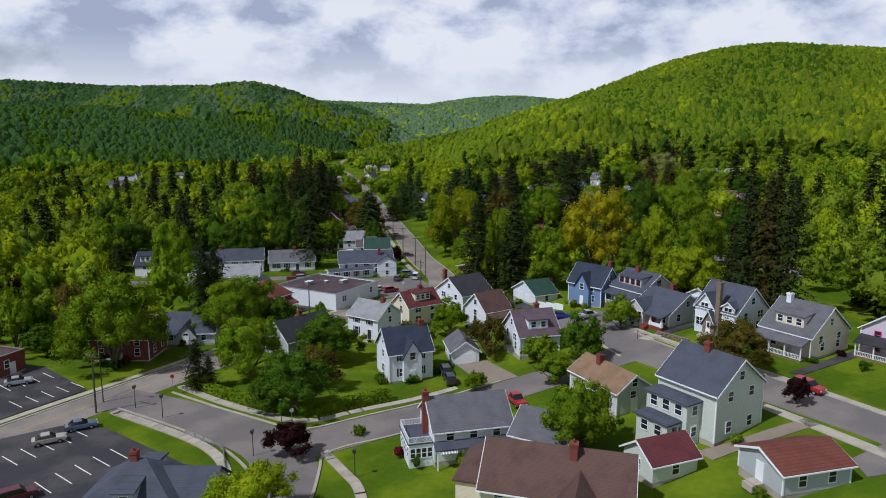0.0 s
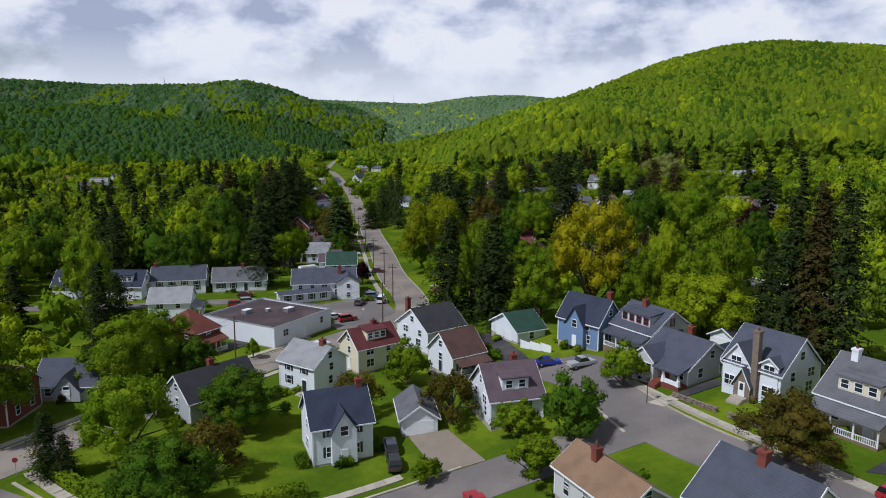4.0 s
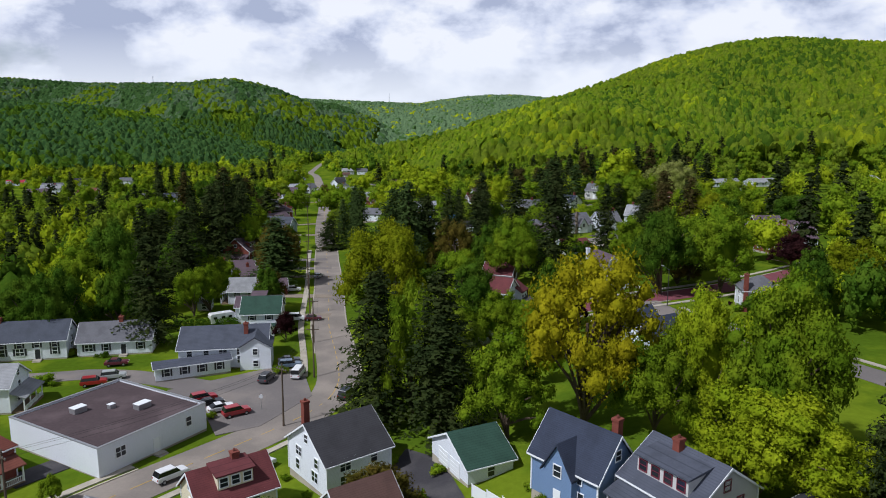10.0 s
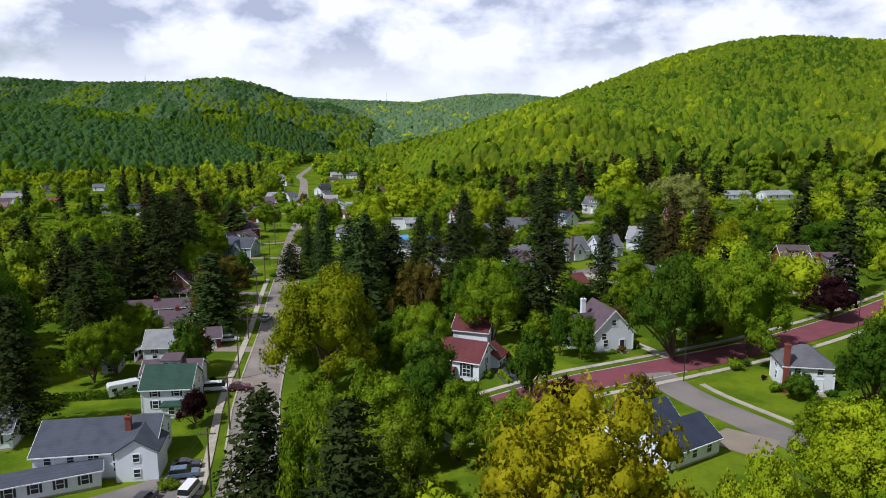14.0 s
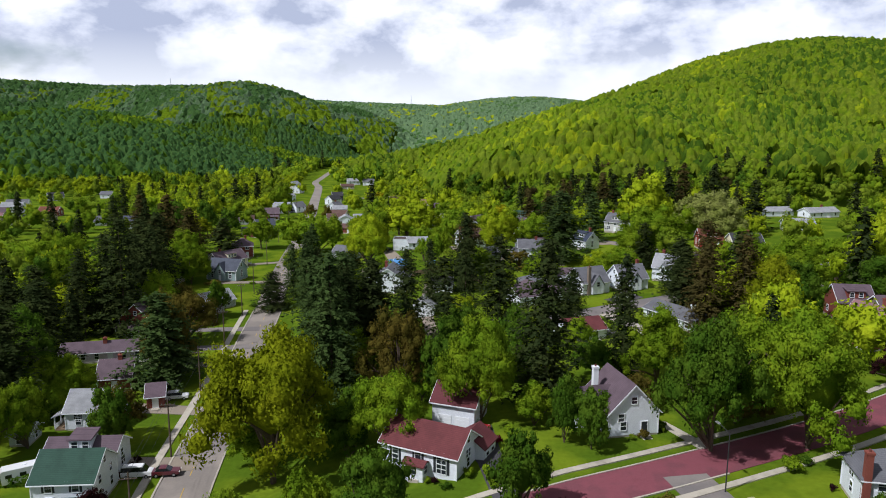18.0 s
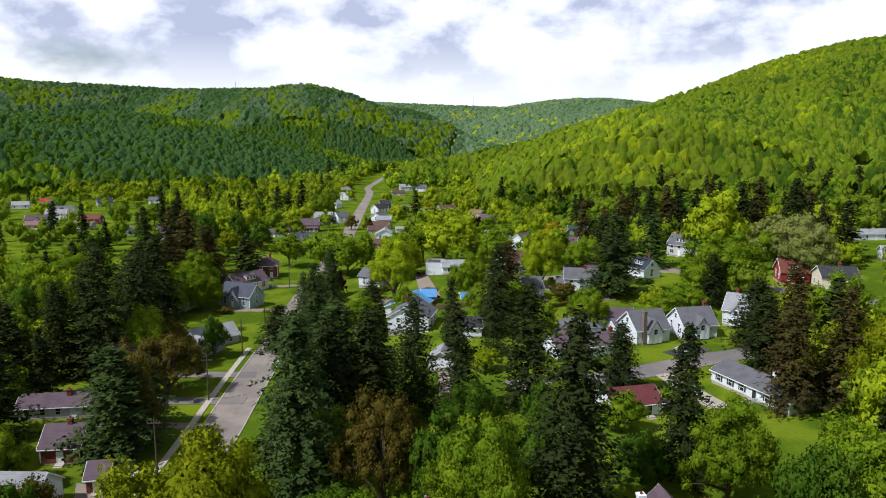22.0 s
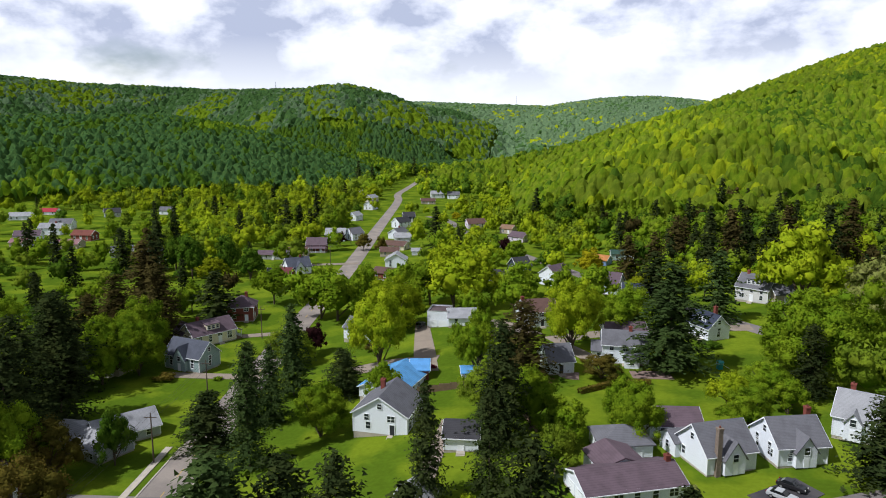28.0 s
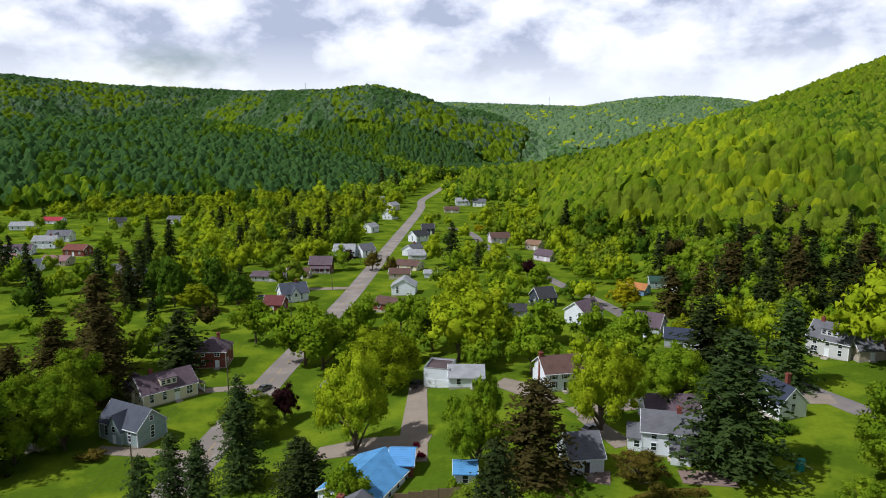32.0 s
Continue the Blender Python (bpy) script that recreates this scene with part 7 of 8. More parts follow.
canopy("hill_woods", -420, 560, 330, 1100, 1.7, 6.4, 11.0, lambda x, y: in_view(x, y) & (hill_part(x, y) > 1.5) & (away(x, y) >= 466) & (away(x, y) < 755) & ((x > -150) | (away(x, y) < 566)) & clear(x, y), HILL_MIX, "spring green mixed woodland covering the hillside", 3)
canopy("far_hill_woods", -150, 1000, 500, 1800, 2.4, 7.2, 11.0, lambda x, y: wooded(x, y) & (away(x, y) >= 748) & (away(x, y) < 1560), HILL_MIX, "spring green woodland on the farther slopes", 4)
canopy("far_hill_woods", -1300, -149, 500, 1800, 2.6, 7.4, 11.0, lambda x, y: wooded(x, y) & (away(x, y) >= 560) & (away(x, y) < 1560), DARK_MIX, "woodland on the farther slopes, coloured darker for cloud shade", 7)
back = lambda x, y: in_view(x, y) & facing(x, y) & (hill_part(x, y) > 0.5) & (away(x, y) >= 1550)
# haze over both far ridges is painted through the foliage mix
canopy("distant_woods", -2600, 0, 1300, 2700, 5.0, 11.5, 13.0, lambda x, y: back(x, y) & (x < -150), (["leaf_mid", "leaf_haze", "leaf_hazy_far"], [0.12, 0.10, 0.74]), "woods on the distant left ridge, tinted blue for haze and cloud shade", 5)
canopy("distant_woods", -2600, 1500, 1300, 4300, 7.0, 14.0, 14.0, lambda x, y: back(x, y) & ((x >= -150) | (y >= 2695)), (["leaf_lime", "leaf_haze", "leaf_hazy_far"], [0.14, 0.70, 0.16]), "distant wooded ridges closing the valley", 9)
LEFT_WOOD = [(-64, 236), (-62, 275), (-66, 330), (-78, 385), (-92, 415), (-130, 425), (-215, 440), (-330, 440), (-330, 250), (-190, 150), (-110, 150), (-80, 175), (-104, 212), (-104, 236)]
pts = free(scatter(-330, -60, 150, 520, 8.8, 21, lambda x, y: inside(LEFT_WOOD, x, y) & in_view(x, y)))
grove("wood", pts, 5.6, GREEN, "dense mixed wood of broadleaved trees and conifers", 1, leaves=300, conifers=0.13, lumps=10)
pts = free(scatter(-420, -75, 540, 1000, 14.5, 22, lambda x, y: in_view(x, y) & (dxr(x, y) < -26) & (hill_part(x, y) < 2.0) & ~inside([(-400, 560), (-150, 545), (-150, 630), (-260, 760), (-420, 780)], x, y)), 3)
grove("grove", pts, 5.8, BRIGHT, "bright green garden trees between far houses", 2, leaves=150, lumps=9, conifers=0.05)
pts = free(scatter(-420, 80, 1000, 1500, 17, 23, lambda x, y: in_view(x, y) & (np.abs(dxr(x, y)) > 22) & (hill_part(x, y) < 2.0)), 2)
grove("grove", pts, 8.0, GREEN, "trees on the far valley floor", 3, leaves=90, lumps=7, conifers=0.05)
pts = free(scatter(-60, 140, 600, 900, 13, 24, lambda x, y: in_view(x, y) & (hill_part(x, y) < 2.0) & (dxr(x, y) > 62)), 3)
grove("grove", pts, 5.4, BRIGHT, "garden trees at the foot of the hill", 4, leaves=220, conifers=0.04)
pts = free(scatter(78, 330, 135, 350, 11.5, 25, lambda x, y: in_view(x, y) & (x > np.interp(y, [135, 230, 300], [84, 100, 92])) & (hill_part(x, y) < 1.5)), 2)
grove("grove", pts, 6.4, GREEN, "tall garden trees on the rising ground", 5, leaves=1000, conifers=0.07, lumps=16)
pts = free(scatter(76, 210, 112, 200, 9.5, 34, lambda x, y: inside([(78, 122), (92, 112), (130, 118), (200, 190), (120, 195), (84, 160)], x, y)), 3)
grove("grove", pts, 5.4, GREEN, "tall leafy trees behind the houses of the side street", 12, leaves=700, conifers=0.12, lumps=14)
pts = free(scatter(92, 330, 350, 560, 17.0, 33, lambda x, y: in_view(x, y) & (hill_part(x, y) < 1.5)), 5)
grove("grove", pts, 5.2, BRIGHT, "bright garden trees round the upper houses", 10, leaves=400, conifers=0.12, lumps=12)
pts = free(scatter(10, 70, 180, 226, 9.5, 26, lambda x, y: inside([(8, 182), (30, 182), (42, 176), (44, 196), (40, 214), (14, 216)], x, y)), 1)
grove("grove", pts, 4.4, GREEN, "leafy trees behind the gardens", 6, conifers=0.1)
pts = free(scatter(-400, -140, 545, 780, 24, 28, lambda x, y: in_view(x, y) & (hill_part(x, y) < 2.0)), 4)
grove("grove", pts, 4.6, GREEN, "garden trees among the far hamlet", 8, leaves=280, conifers=0.1)
pts = free(scatter(-115, -62, 100, 175, 9.5, 29, lambda x, y: (y > 132 + (x + 62) * -0.2) & in_view(x, y)), 2)
grove("grove", pts, 4.6, GREEN, "leafy trees behind the brick house", 9, conifers=0.1)

# ---- garden trees in the farther gardens ----
grng = random.Random(31)
KIND_MIX = ["leaf_lime"] * 4 + ["leaf_mid"] * 4 + ["leaf_deep"] * 2 + ["leaf_hill", "leaf_olive", "cone"]


def gardens(x0, x1, y0, y1, step, seed, ok, size=(3.6, 5.6), mix=KIND_MIX):
    for x, y in free(scatter(x0, x1, y0, y1, step, seed, lambda x, y: ok(x, y) & in_view(x, y) & (hill_part(x, y) < 2.0)), 0.5):
        k, r = grng.choice(mix), grng.uniform(*size)
        if k == "cone":
            spruce(x, y, r * grng.uniform(3.0, 4.2), r * 0.75, grng.choice(["needle", "needle_brown"]), "a garden lawn")
        else:
            tree(x, y, r * grng.uniform(1.8, 2.3), r, k, where="a garden lawn")


gardens(0, 62, 258, 340, 12.0, 45, lambda x, y: x < 64, (3.4, 5.0), ["leaf_mid"] * 4 + ["leaf_lime"] * 2 + ["leaf_hill", "leaf_deep", "cone"])
gardens(20, 120, 340, 395, 20.0, 46, lambda x, y: x > 20)
for x0, x1, y0, y1, step, seed, mix, cones, ok, words in (
        (-230, -70, 435, 560, 19, 41, DARK_FOOT, 0.4, lambda x, y: dxr(x, y) < -22, "garden trees and conifers between the houses"),
        (-60, 110, 470, 620, 26, 43, BRIGHT, 0.05, lambda x, y: dxr(x, y) > 14, "garden trees along the far streets"),
        (-150, 60, 620, 840, 24, 44, BRIGHT, 0.06, lambda x, y: np.abs(dxr(x, y)) > 14, "bright trees among the farthest houses"),
        (-290, -110, 610, 890, 10.5, 47, BRIGHT, 0.03, lambda x, y: inside([(-190, 622), (-274, 765), (-268, 833), (-222, 872), (-128, 690), (-136, 640)], x, y), "lime green thicket of young trees in the valley"),
        (75, 210, 500, 640, 9.0, 48, DARK_FOOT, 0.25, lambda x, y: hill_part(x, y) < 26, "dark mixed trees along the foot of the hill, partly darkened for shade")):
    pts = free(scatter(x0, x1, y0, y1, step, seed, lambda x, y: in_view(x, y) & ((hill_part(x, y) < 2.0) | (seed == 48)) & ok(x, y)), 0.5)
    grove("grove", pts, 4.7, mix, words, seed % 30, leaves=200, lumps=10, conifers=cones)

# ---- vehicles ----
_tyre = Solid().tube((-0.1, 0, 0), (0.1, 0, 0), 0.33, 0.33, 14).mesh("tyre", M["tyre"])
_rim = Solid().tube((-0.115, 0, 0), (0.115, 0, 0), 0.19, 0.19, 10).mesh("rim", M["metal"])
CAR_SHAPES = {
    # side outlines of body and cabin, (along, up)
    "car": ([(-2.25, 0.35), (2.2, 0.35), (2.25, 0.72), (2.1, 0.88), (0.95, 0.98), (-1.65, 1.0), (-2.2, 0.95)], [(0.95, 0.96), (0.25, 1.42), (-1.05, 1.45), (-1.75, 0.98)]),
    "suv": ([(-2.3, 0.4), (2.25, 0.4), (2.3, 0.85), (2.1, 1.0), (1.05, 1.1), (-2.2, 1.12), (-2.3, 0.9)], [(1.05, 1.08), (0.5, 1.68), (-1.95, 1.72), (-2.2, 1.1)]),
    "van": ([(-2.4, 0.4), (2.4, 0.4), (2.45, 0.95), (2.2, 1.1), (1.7, 1.2), (-2.4, 1.2)], [(1.7, 1.18), (1.15, 1.95), (-2.3, 1.98), (-2.4, 1.18)]),
    "pickup": ([(-2.6, 0.45), (2.6, 0.45), (2.65, 0.95), (2.4, 1.08), (1.25, 1.12), (-2.6, 1.1)], [(1.25, 1.1), (0.7, 1.75), (-0.6, 1.78), (-0.9, 1.1)]),
}
_carmesh = {}


def car(x, y, rot, shape="car", paint="silver", where="parked on asphalt"):
    key = (shape, paint)
    body, cabin = CAR_SHAPES[shape]
    if key not in _carmesh:
        s = Solid().prism(body, -0.88, 0.88, "y")
        zt = max(w for u, w in cabin)
        z0 = min(w for u, w in cabin)
        n = len(cabin)
        inset = lambda w: 0.80 - 0.12 * (w - z0) / (zt - z0)
        vs = [(u, -inset(w), w) for u, w in cabin] + [(u, inset(w), w) for u, w in cabin]
        g = Solid().add(vs, [tuple(range(n - 1, -1, -1)), tuple(range(n, 2 * n))] + [(i, (i + 1) % n, n + (i + 1) % n, n + i) for i in range(n)])
        front, back = cabin[1][0], cabin[2][0]
        r = Solid().prism([(front - 0.05, zt - 0.06), (front - 0.12, zt + 0.04), (back + 0.1, zt + 0.05), (back + 0.02, zt - 0.05)], -0.7, 0.7, "y")
        mb = s.mesh("body", M["car_" + paint])
        mod = bmesh.new()
        mod.from_mesh(mb)
        bmesh.ops.bevel(mod, geom=mod.edges[:], offset=0.07, segments=2, affect="EDGES", clamp_overlap=True)
        mod.to_mesh(mb)
        mod.free()
        _carmesh[key] = (mb, g.mesh("cabin_glass", M["carglass"]), r.mesh("roof", M["car_" + paint]))
    kind = {"car": "sedan", "suv": "sport utility car", "van": "van", "pickup": "pickup truck"}[shape]
    z = sheet_height(x, y) + 0.13
    t = thing({"car": "car", "suv": "car", "van": "van", "pickup": "pickup_truck"}[shape], pose(x, y, z, 0, 0, rot), f"{paint} {kind} {where}", "vehicle")
    b = part("body", _carmesh[key][0], None, t)
    part("cabin_glass", _carmesh[key][1], None, t)
    part("roof", _carmesh[key][2], None, t)
    nose = body[2][0]
    for sg in (-1, 1):
        part("headlight", Solid().box(nose - 0.1, sg * 0.6 - 0.16, 0.68, nose + 0.02, sg * 0.6 + 0.16, 0.82), M["lamp"], b)
        part("tail_light", Solid().box(body[0][0] - 0.01, sg * 0.68 - 0.12, 0.75, body[0][0] + 0.08, sg * 0.68 + 0.12, 0.95), M["tail"], b)
    for ax in (body[0][0] + 0.85, body[1][0] - 0.85):
        for sg in (-1, 1):
            w = part("wheel", _tyre, None, t, at=pose(ax, sg * 0.8, 0.33, 0, 0, 90))
            part("rim", _rim, None, w)
    return t


for x, y, rot, shape, paint, where in (
        (-57.4, 95.4, 30, "car", "beige", "parked in a marked bay"), (-55.2, 100.3, 30, "car", "steel", "parked in a marked bay"), (-52.5, 79.5, 40, "suv", "wine", "parked in the black lot"),
        (-76, 119, 30, "car", "silver", "parked in the black lot"), (1.2, 118.6, 100, "suv", "black", "parked on a driveway"), (11.6, 105.6, -70, "pickup", "red", "parked behind a white house"), (0.4, 123.6, 100, "suv", "dark", "parked on a driveway"),
        (52.6, 95.6, -60, "suv", "red", "parked at the kerb"), (26, 148.5, 5, "car", "blue", "parked in the turning place"), (31, 145, 25, "pickup", "silver", "parked in the turning place"),
        (-17.5, 172.5, 50, "suv", "white", "driving on the main road"), (-15, 194.5, 35, "suv", "red", "parked on the forecourt"), (-18.2, 196.3, 35, "car", "white", "parked on the forecourt"),
        (2.6, 201, 70, "suv", "black", "driving on the main road"), (-8.5, 213.5, 85, "van", "white", "parked on the forecourt"), (-14, 211, 80, "suv", "dark", "parked on the forecourt"),
        (-22.5, 200.5, 35, "suv", "red", "parked beside the flat-roofed building"), (-20.6, 198.4, 35, "car", "black", "parked beside the flat-roofed building"),
        (-46.5, 220, 15, "car", "wine", "parked on the back street"), (-43.5, 212, 20, "suv", "silver", "parked by the flat-roofed building"), (-45.5, 208.5, 20, "suv", "red", "parked by the flat-roofed building"),
        (-11.2, 218.6, 15, "suv", "steel", "parked beside a bush"), (-12, 221.6, 15, "car", "dark", "parked beside a bush"), (-43, 312, 15, "car", "white", "parked beside a low house"), (-25, 288.5, 15, "suv", "white", "parked on a driveway"),
        (-13.2, 255.4, 10, "car", "wine", "parked on a gravel drive"), (-17.6, 254.6, 10, "van", "white", "parked on a gravel drive"), (81, 349.5, -35, "car", "silver", "parked on a driveway"), (83.4, 353, -35, "car", "black", "parked on a driveway"),
        (2.5, 443, 80, "suv", "dark", "parked on a bare track"), (45.8, 421, 60, "car", "dark", "parked on a driveway"), (38.6, 257.5, 80, "car", "red", "parked on a black driveway"), (-6, 175, 60, "suv", "white", "parked beside a white house"),
        (-21, 309, 75, "car", "silver", "driving on the main road"), (-41, 446, 77, "car", "dark", "driving on the main road"), (22, 545, 30, "van", "white", "parked beside a dark house")):
    car(x, y, rot, shape, paint, where)


def camper_trailer(x, y, rot):
    t = thing("camper_trailer", pose(x, y, sheet_height(x, y) + 0.05, 0, 0, rot), "white camper trailer parked on a back lawn", "trailer")
    b = part("body", Solid().prism([(-3.0, 0.5), (2.7, 0.5), (3.1, 1.1), (2.9, 2.5), (2.4, 2.8), (-2.8, 2.8), (-3.1, 2.4)], -1.15, 1.15, "y"), M["car_white"], t)
    for u in (-2.0, 0.0, 1.7):
        part("window", Solid().box(u - 0.45, -1.19, 1.5, u + 0.45, -1.12, 2.1), M["carglass"], b)
    part("roof_vent", Solid().tower(0.3, 0, [(2.79, 0.3), (2.95, 0.25)]), M["trim"], b)
    part("drawbar", Solid().tube((3.0, 0, 0.55), (4.3, 0, 0.5), 0.07, 0.05, 6), M["darkmetal"], t)
    for sg in (-1, 1):
        w = part("wheel", _tyre, None, t, at=pose(-0.3, sg * 1.0, 0.33, 0, 0, 90))
        part("rim", _rim, None, w)


camper_trailer(-35.2, 252.6, 35)


# ---- poles, lamps and wires ----
def utility_pole(x, y, rot, h=10.5):
    t = thing("utility_pole", pose(x, y, sheet_height(x, y), 0, 0, rot), "tall wooden utility pole beside the road", "utility pole", "poles along the road")
    part("pole", Solid().tube((0, 0, -0.5), (0.1, 0, h), 0.17, 0.11, 9), M["pole"], t)
    part("crossarm", Solid().box(-0.06, -1.2, h - 1.0, 0.06, 1.2, h - 0.86), M["pole"], t)
    for k in (-1.05, -0.4, 0.4, 1.05):
        part("insulator", Solid().tube((0, k, h - 0.86), (0, k, h - 0.68), 0.06, 0.04, 7), M["metal"], t)
    return Vector((x, y, sheet_height(x, y) + h - 0.7))


tops = []
for x, y, rot in ((-76, 90, 60), (-56, 106.5, 60), (-31.5, 159.5, 55), (-6.2, 190, 52), (-5.4, 213, 95), (-9.5, 236, 103), (-15.2, 262, 100), (-21, 291, 100), (-27.5, 325, 100), (-33, 357, 100), (-39, 389, 100), (-49, 441, 100), (-61, 505, 100), (-72, 570, 100), (-84, 640, 100)):
    tops.append((utility_pole(x, y, rot), rot))
for (a, ra), (b, rb) in zip(tops, tops[1:]):
    for off in (-1.05, 0.4, 1.05):
        p = a + Vector((-math.sin(radians(ra)) * off, math.cos(radians(ra)) * off, 0))
        q = b + Vector((-math.sin(radians(rb)) * off, math.cos(radians(rb)) * off, 0))
        s = Solid()
        prev, n = p, 6
        for i in range(1, n + 1):
            u = i / n
            cur = p + (q - p) * u - Vector((0, 0, 4 * u * (1 - u) * (q - p).length * 0.02))
            s.tube(prev, cur, 0.016, 0.016, 4)
            prev = cur
        tagged(part("overhead_wire", s, M["cable"]), "black overhead wire sagging between poles", "wire", "overhead wires", kind="stuff")


def street_lamp(x, y, rot, h=8.5, arm=2.2):
    t = thing("street_lamp", pose(x, y, sheet_height(x, y), 0, 0, rot), "dark metal street lamp with a curved arm", "street lamp")
    part("post", Solid().tube((0, 0, -0.3), (0, 0, h), 0.1, 0.07, 9), M["darkmetal"], t)
    a = part("arm", Solid().tube((0, 0, h - 0.1), (arm, 0, h + 0.45), 0.05, 0.045, 7), M["darkmetal"], t)
    part("lamp_head", Solid().prism([(arm - 0.2, h + 0.32), (arm + 0.6, h + 0.38), (arm + 0.5, h + 0.56), (arm - 0.1, h + 0.54)], -0.16, 0.16, "y"), M["metal"], a)


def lamp_post(x, y):
    t = thing("lamp_post", pose(x, y, sheet_height(x, y)), "short dark lamp post with a lantern top", "lamp post")
    part("post", Solid().tube((0, 0, -0.3), (0, 0, 3.3), 0.07, 0.05, 8), M["darkmetal"], t)
    part("lantern", Solid().tower(0, 0, [(3.3, 0.1), (3.5, 0.2), (3.9, 0.24), (4.05, 0.05)]), M["darkmetal"], t)


street_lamp(70.5, 238.5, 110)
street_lamp(117, 265, 120)
street_lamp(-57, 111, -30, 7.5)
for x, y in ((-50.5, 108.5), (-26.6, 91.5), (-25.2, 102.6), (36.6, 126.5), (-44.5, 104.6), (-11.6, 85.5), (47, 112)):
    lamp_post(x, y)
for x, y, lab in ((-47.6, 117.0, "red octagonal stop sign on a thin post"), (-23.4, 102.0, "small sign on a thin post"), (-11.5, 197, "white sign panel beside the forecourt")):
    t = thing("road_sign", pose(x, y, sheet_height(x, y), 0, 0, 15), lab, "sign")
    part("post", Solid().tube((0, 0, -0.3), (0, 0, 2.6), 0.04, 0.04, 7), M["metal"], t)
    part("plate", Solid().prism([(0.36 * math.cos(math.pi / 8 + k * math.pi / 4), 2.4 + 0.36 * math.sin(math.pi / 8 + k * math.pi / 4)) for k in range(8)], -0.07, -0.04, "y"), M["redpaint" if "stop" in lab else "trim"], t)


def mast(x, y, h, r):
    z = land_at(x, y)
    t = thing("radio_mast", pose(x, y, z), "slender steel lattice radio mast on the ridge", "radio mast")
    for k in range(3):
        a = 2 * math.pi * k / 3
        part("leg", Solid().tube((r * math.cos(a), r * math.sin(a), -2), (r * 0.3 * math.cos(a), r * 0.3 * math.sin(a), h), 0.28, 0.2, 5), M["metal"], t)
    for j in range(10):
        u, w = j / 10, (j + 1) / 10
        for k in range(3):
            a, b = 2 * math.pi * k / 3, 2 * math.pi * (k + 1) / 3
            ru, rw = r * (1 - 0.7 * u), r * (1 - 0.7 * w)
            part("brace", Solid().tube((ru * math.cos(a), ru * math.sin(a), h * u), (rw * math.cos(b), rw * math.sin(b), h * w), 0.16, 0.16, 4), M["metal"], t)


mast(-944, 2495, 84, 3.0)
mast(-243, 3780, 62, 3.0)


# ---- fences, walls and hedges ----
def board_fence(points, h, mat, label, gap=0.0, bw=0.5):
    t = thing("fence", pose(0, 0, 0), label, "fence")
    posts = resample(points, 2.4)
    for a, b in zip(posts, posts[1:]):
        za, zb = sheet_height(a.x, a.y), sheet_height(b.x, b.y)
        part("post", Solid().box(-0.06, -0.06, -0.4, 0.06, 0.06, h + 0.1), M[mat], t, at=pose(a.x, a.y, za))
        d = b - a
        rot = math.degrees(math.atan2(d.y, d.x))
        n = max(2, round(d.length / bw))
        us, w = [], d.length / n
        for i in range(n):
            us += [i * w + gap / 2, (i + 1) * w - gap / 2]
        zs = [0.08, 0.3, 0.42, h - 0.42, h - 0.3, h]
        holes = {(i, j) for i in range(1, len(us) - 1, 2) for j in (0, 2, 4)} if gap else set()
        if gap == 0:
            us = [i * w for i in range(n + 1)]
        part("panel", Solid().lattice(us, zs, holes, -0.03, 0.03), M[mat], t, at=pose(a.x, a.y, min(za, zb) + 0.02, 0, 0, rot))
    return t


board_fence([(14, 387), (31, 391), (33, 389.5), (42, 367)], 1.8, "wood", "weathered brown board fence round a lawn")
board_fence([(81.5, 313.5), (86, 317.5), (93, 321)], 1.1, "trim", "white picket fence beside a driveway", gap=0.12, bw=0.22)
board_fence([(22.6, 161), (27.5, 155)], 1.6, "trim", "white board fence beside the blue house")
board_fence([(-38.5, 98.2), (-31.5, 93.5), (-29, 86.5)], 0.9, "metal", "thin metal fence beside the footway", gap=0.3, bw=0.4)


def dry_wall(points, h, seed):
    """A low wall of stacked field stones."""
    rng = random.Random(seed)
    w = tagged(new("stone_wall"), "low dry stone garden wall of brown stones", "wall")
    forms = []
    for k in range(6):
        v, f = lumpy(0, 60 + k, 0.25)
        forms.append(np_mesh("stone", v * np.array([0.42, 0.24, 0.17]), f, [M["stone"]]))
    pts = resample(points, 0.62)
    for a, b in zip(pts, pts[1:]):
        rot = math.degrees(math.atan2((b - a).y, (b - a).x))
        for j in range(int(h / 0.27)):
            m_ = (a + b) / 2
            part("stone", rng.choice(forms), None, w, at=pose(m_.x + rng.uniform(-0.08, 0.08), m_.y + rng.uniform(-0.08, 0.08), sheet_height(m_.x, m_.y) + 0.1 + j * 0.27, rng.uniform(-8, 8), rng.uniform(-8, 8), rot + rng.uniform(-10, 10)))
    return w


dry_wall([(40.6, 127.6), (44.2, 120.8)], 1.0, 3)
dry_wall([(45, 119), (49.5, 111)], 0.9, 4)


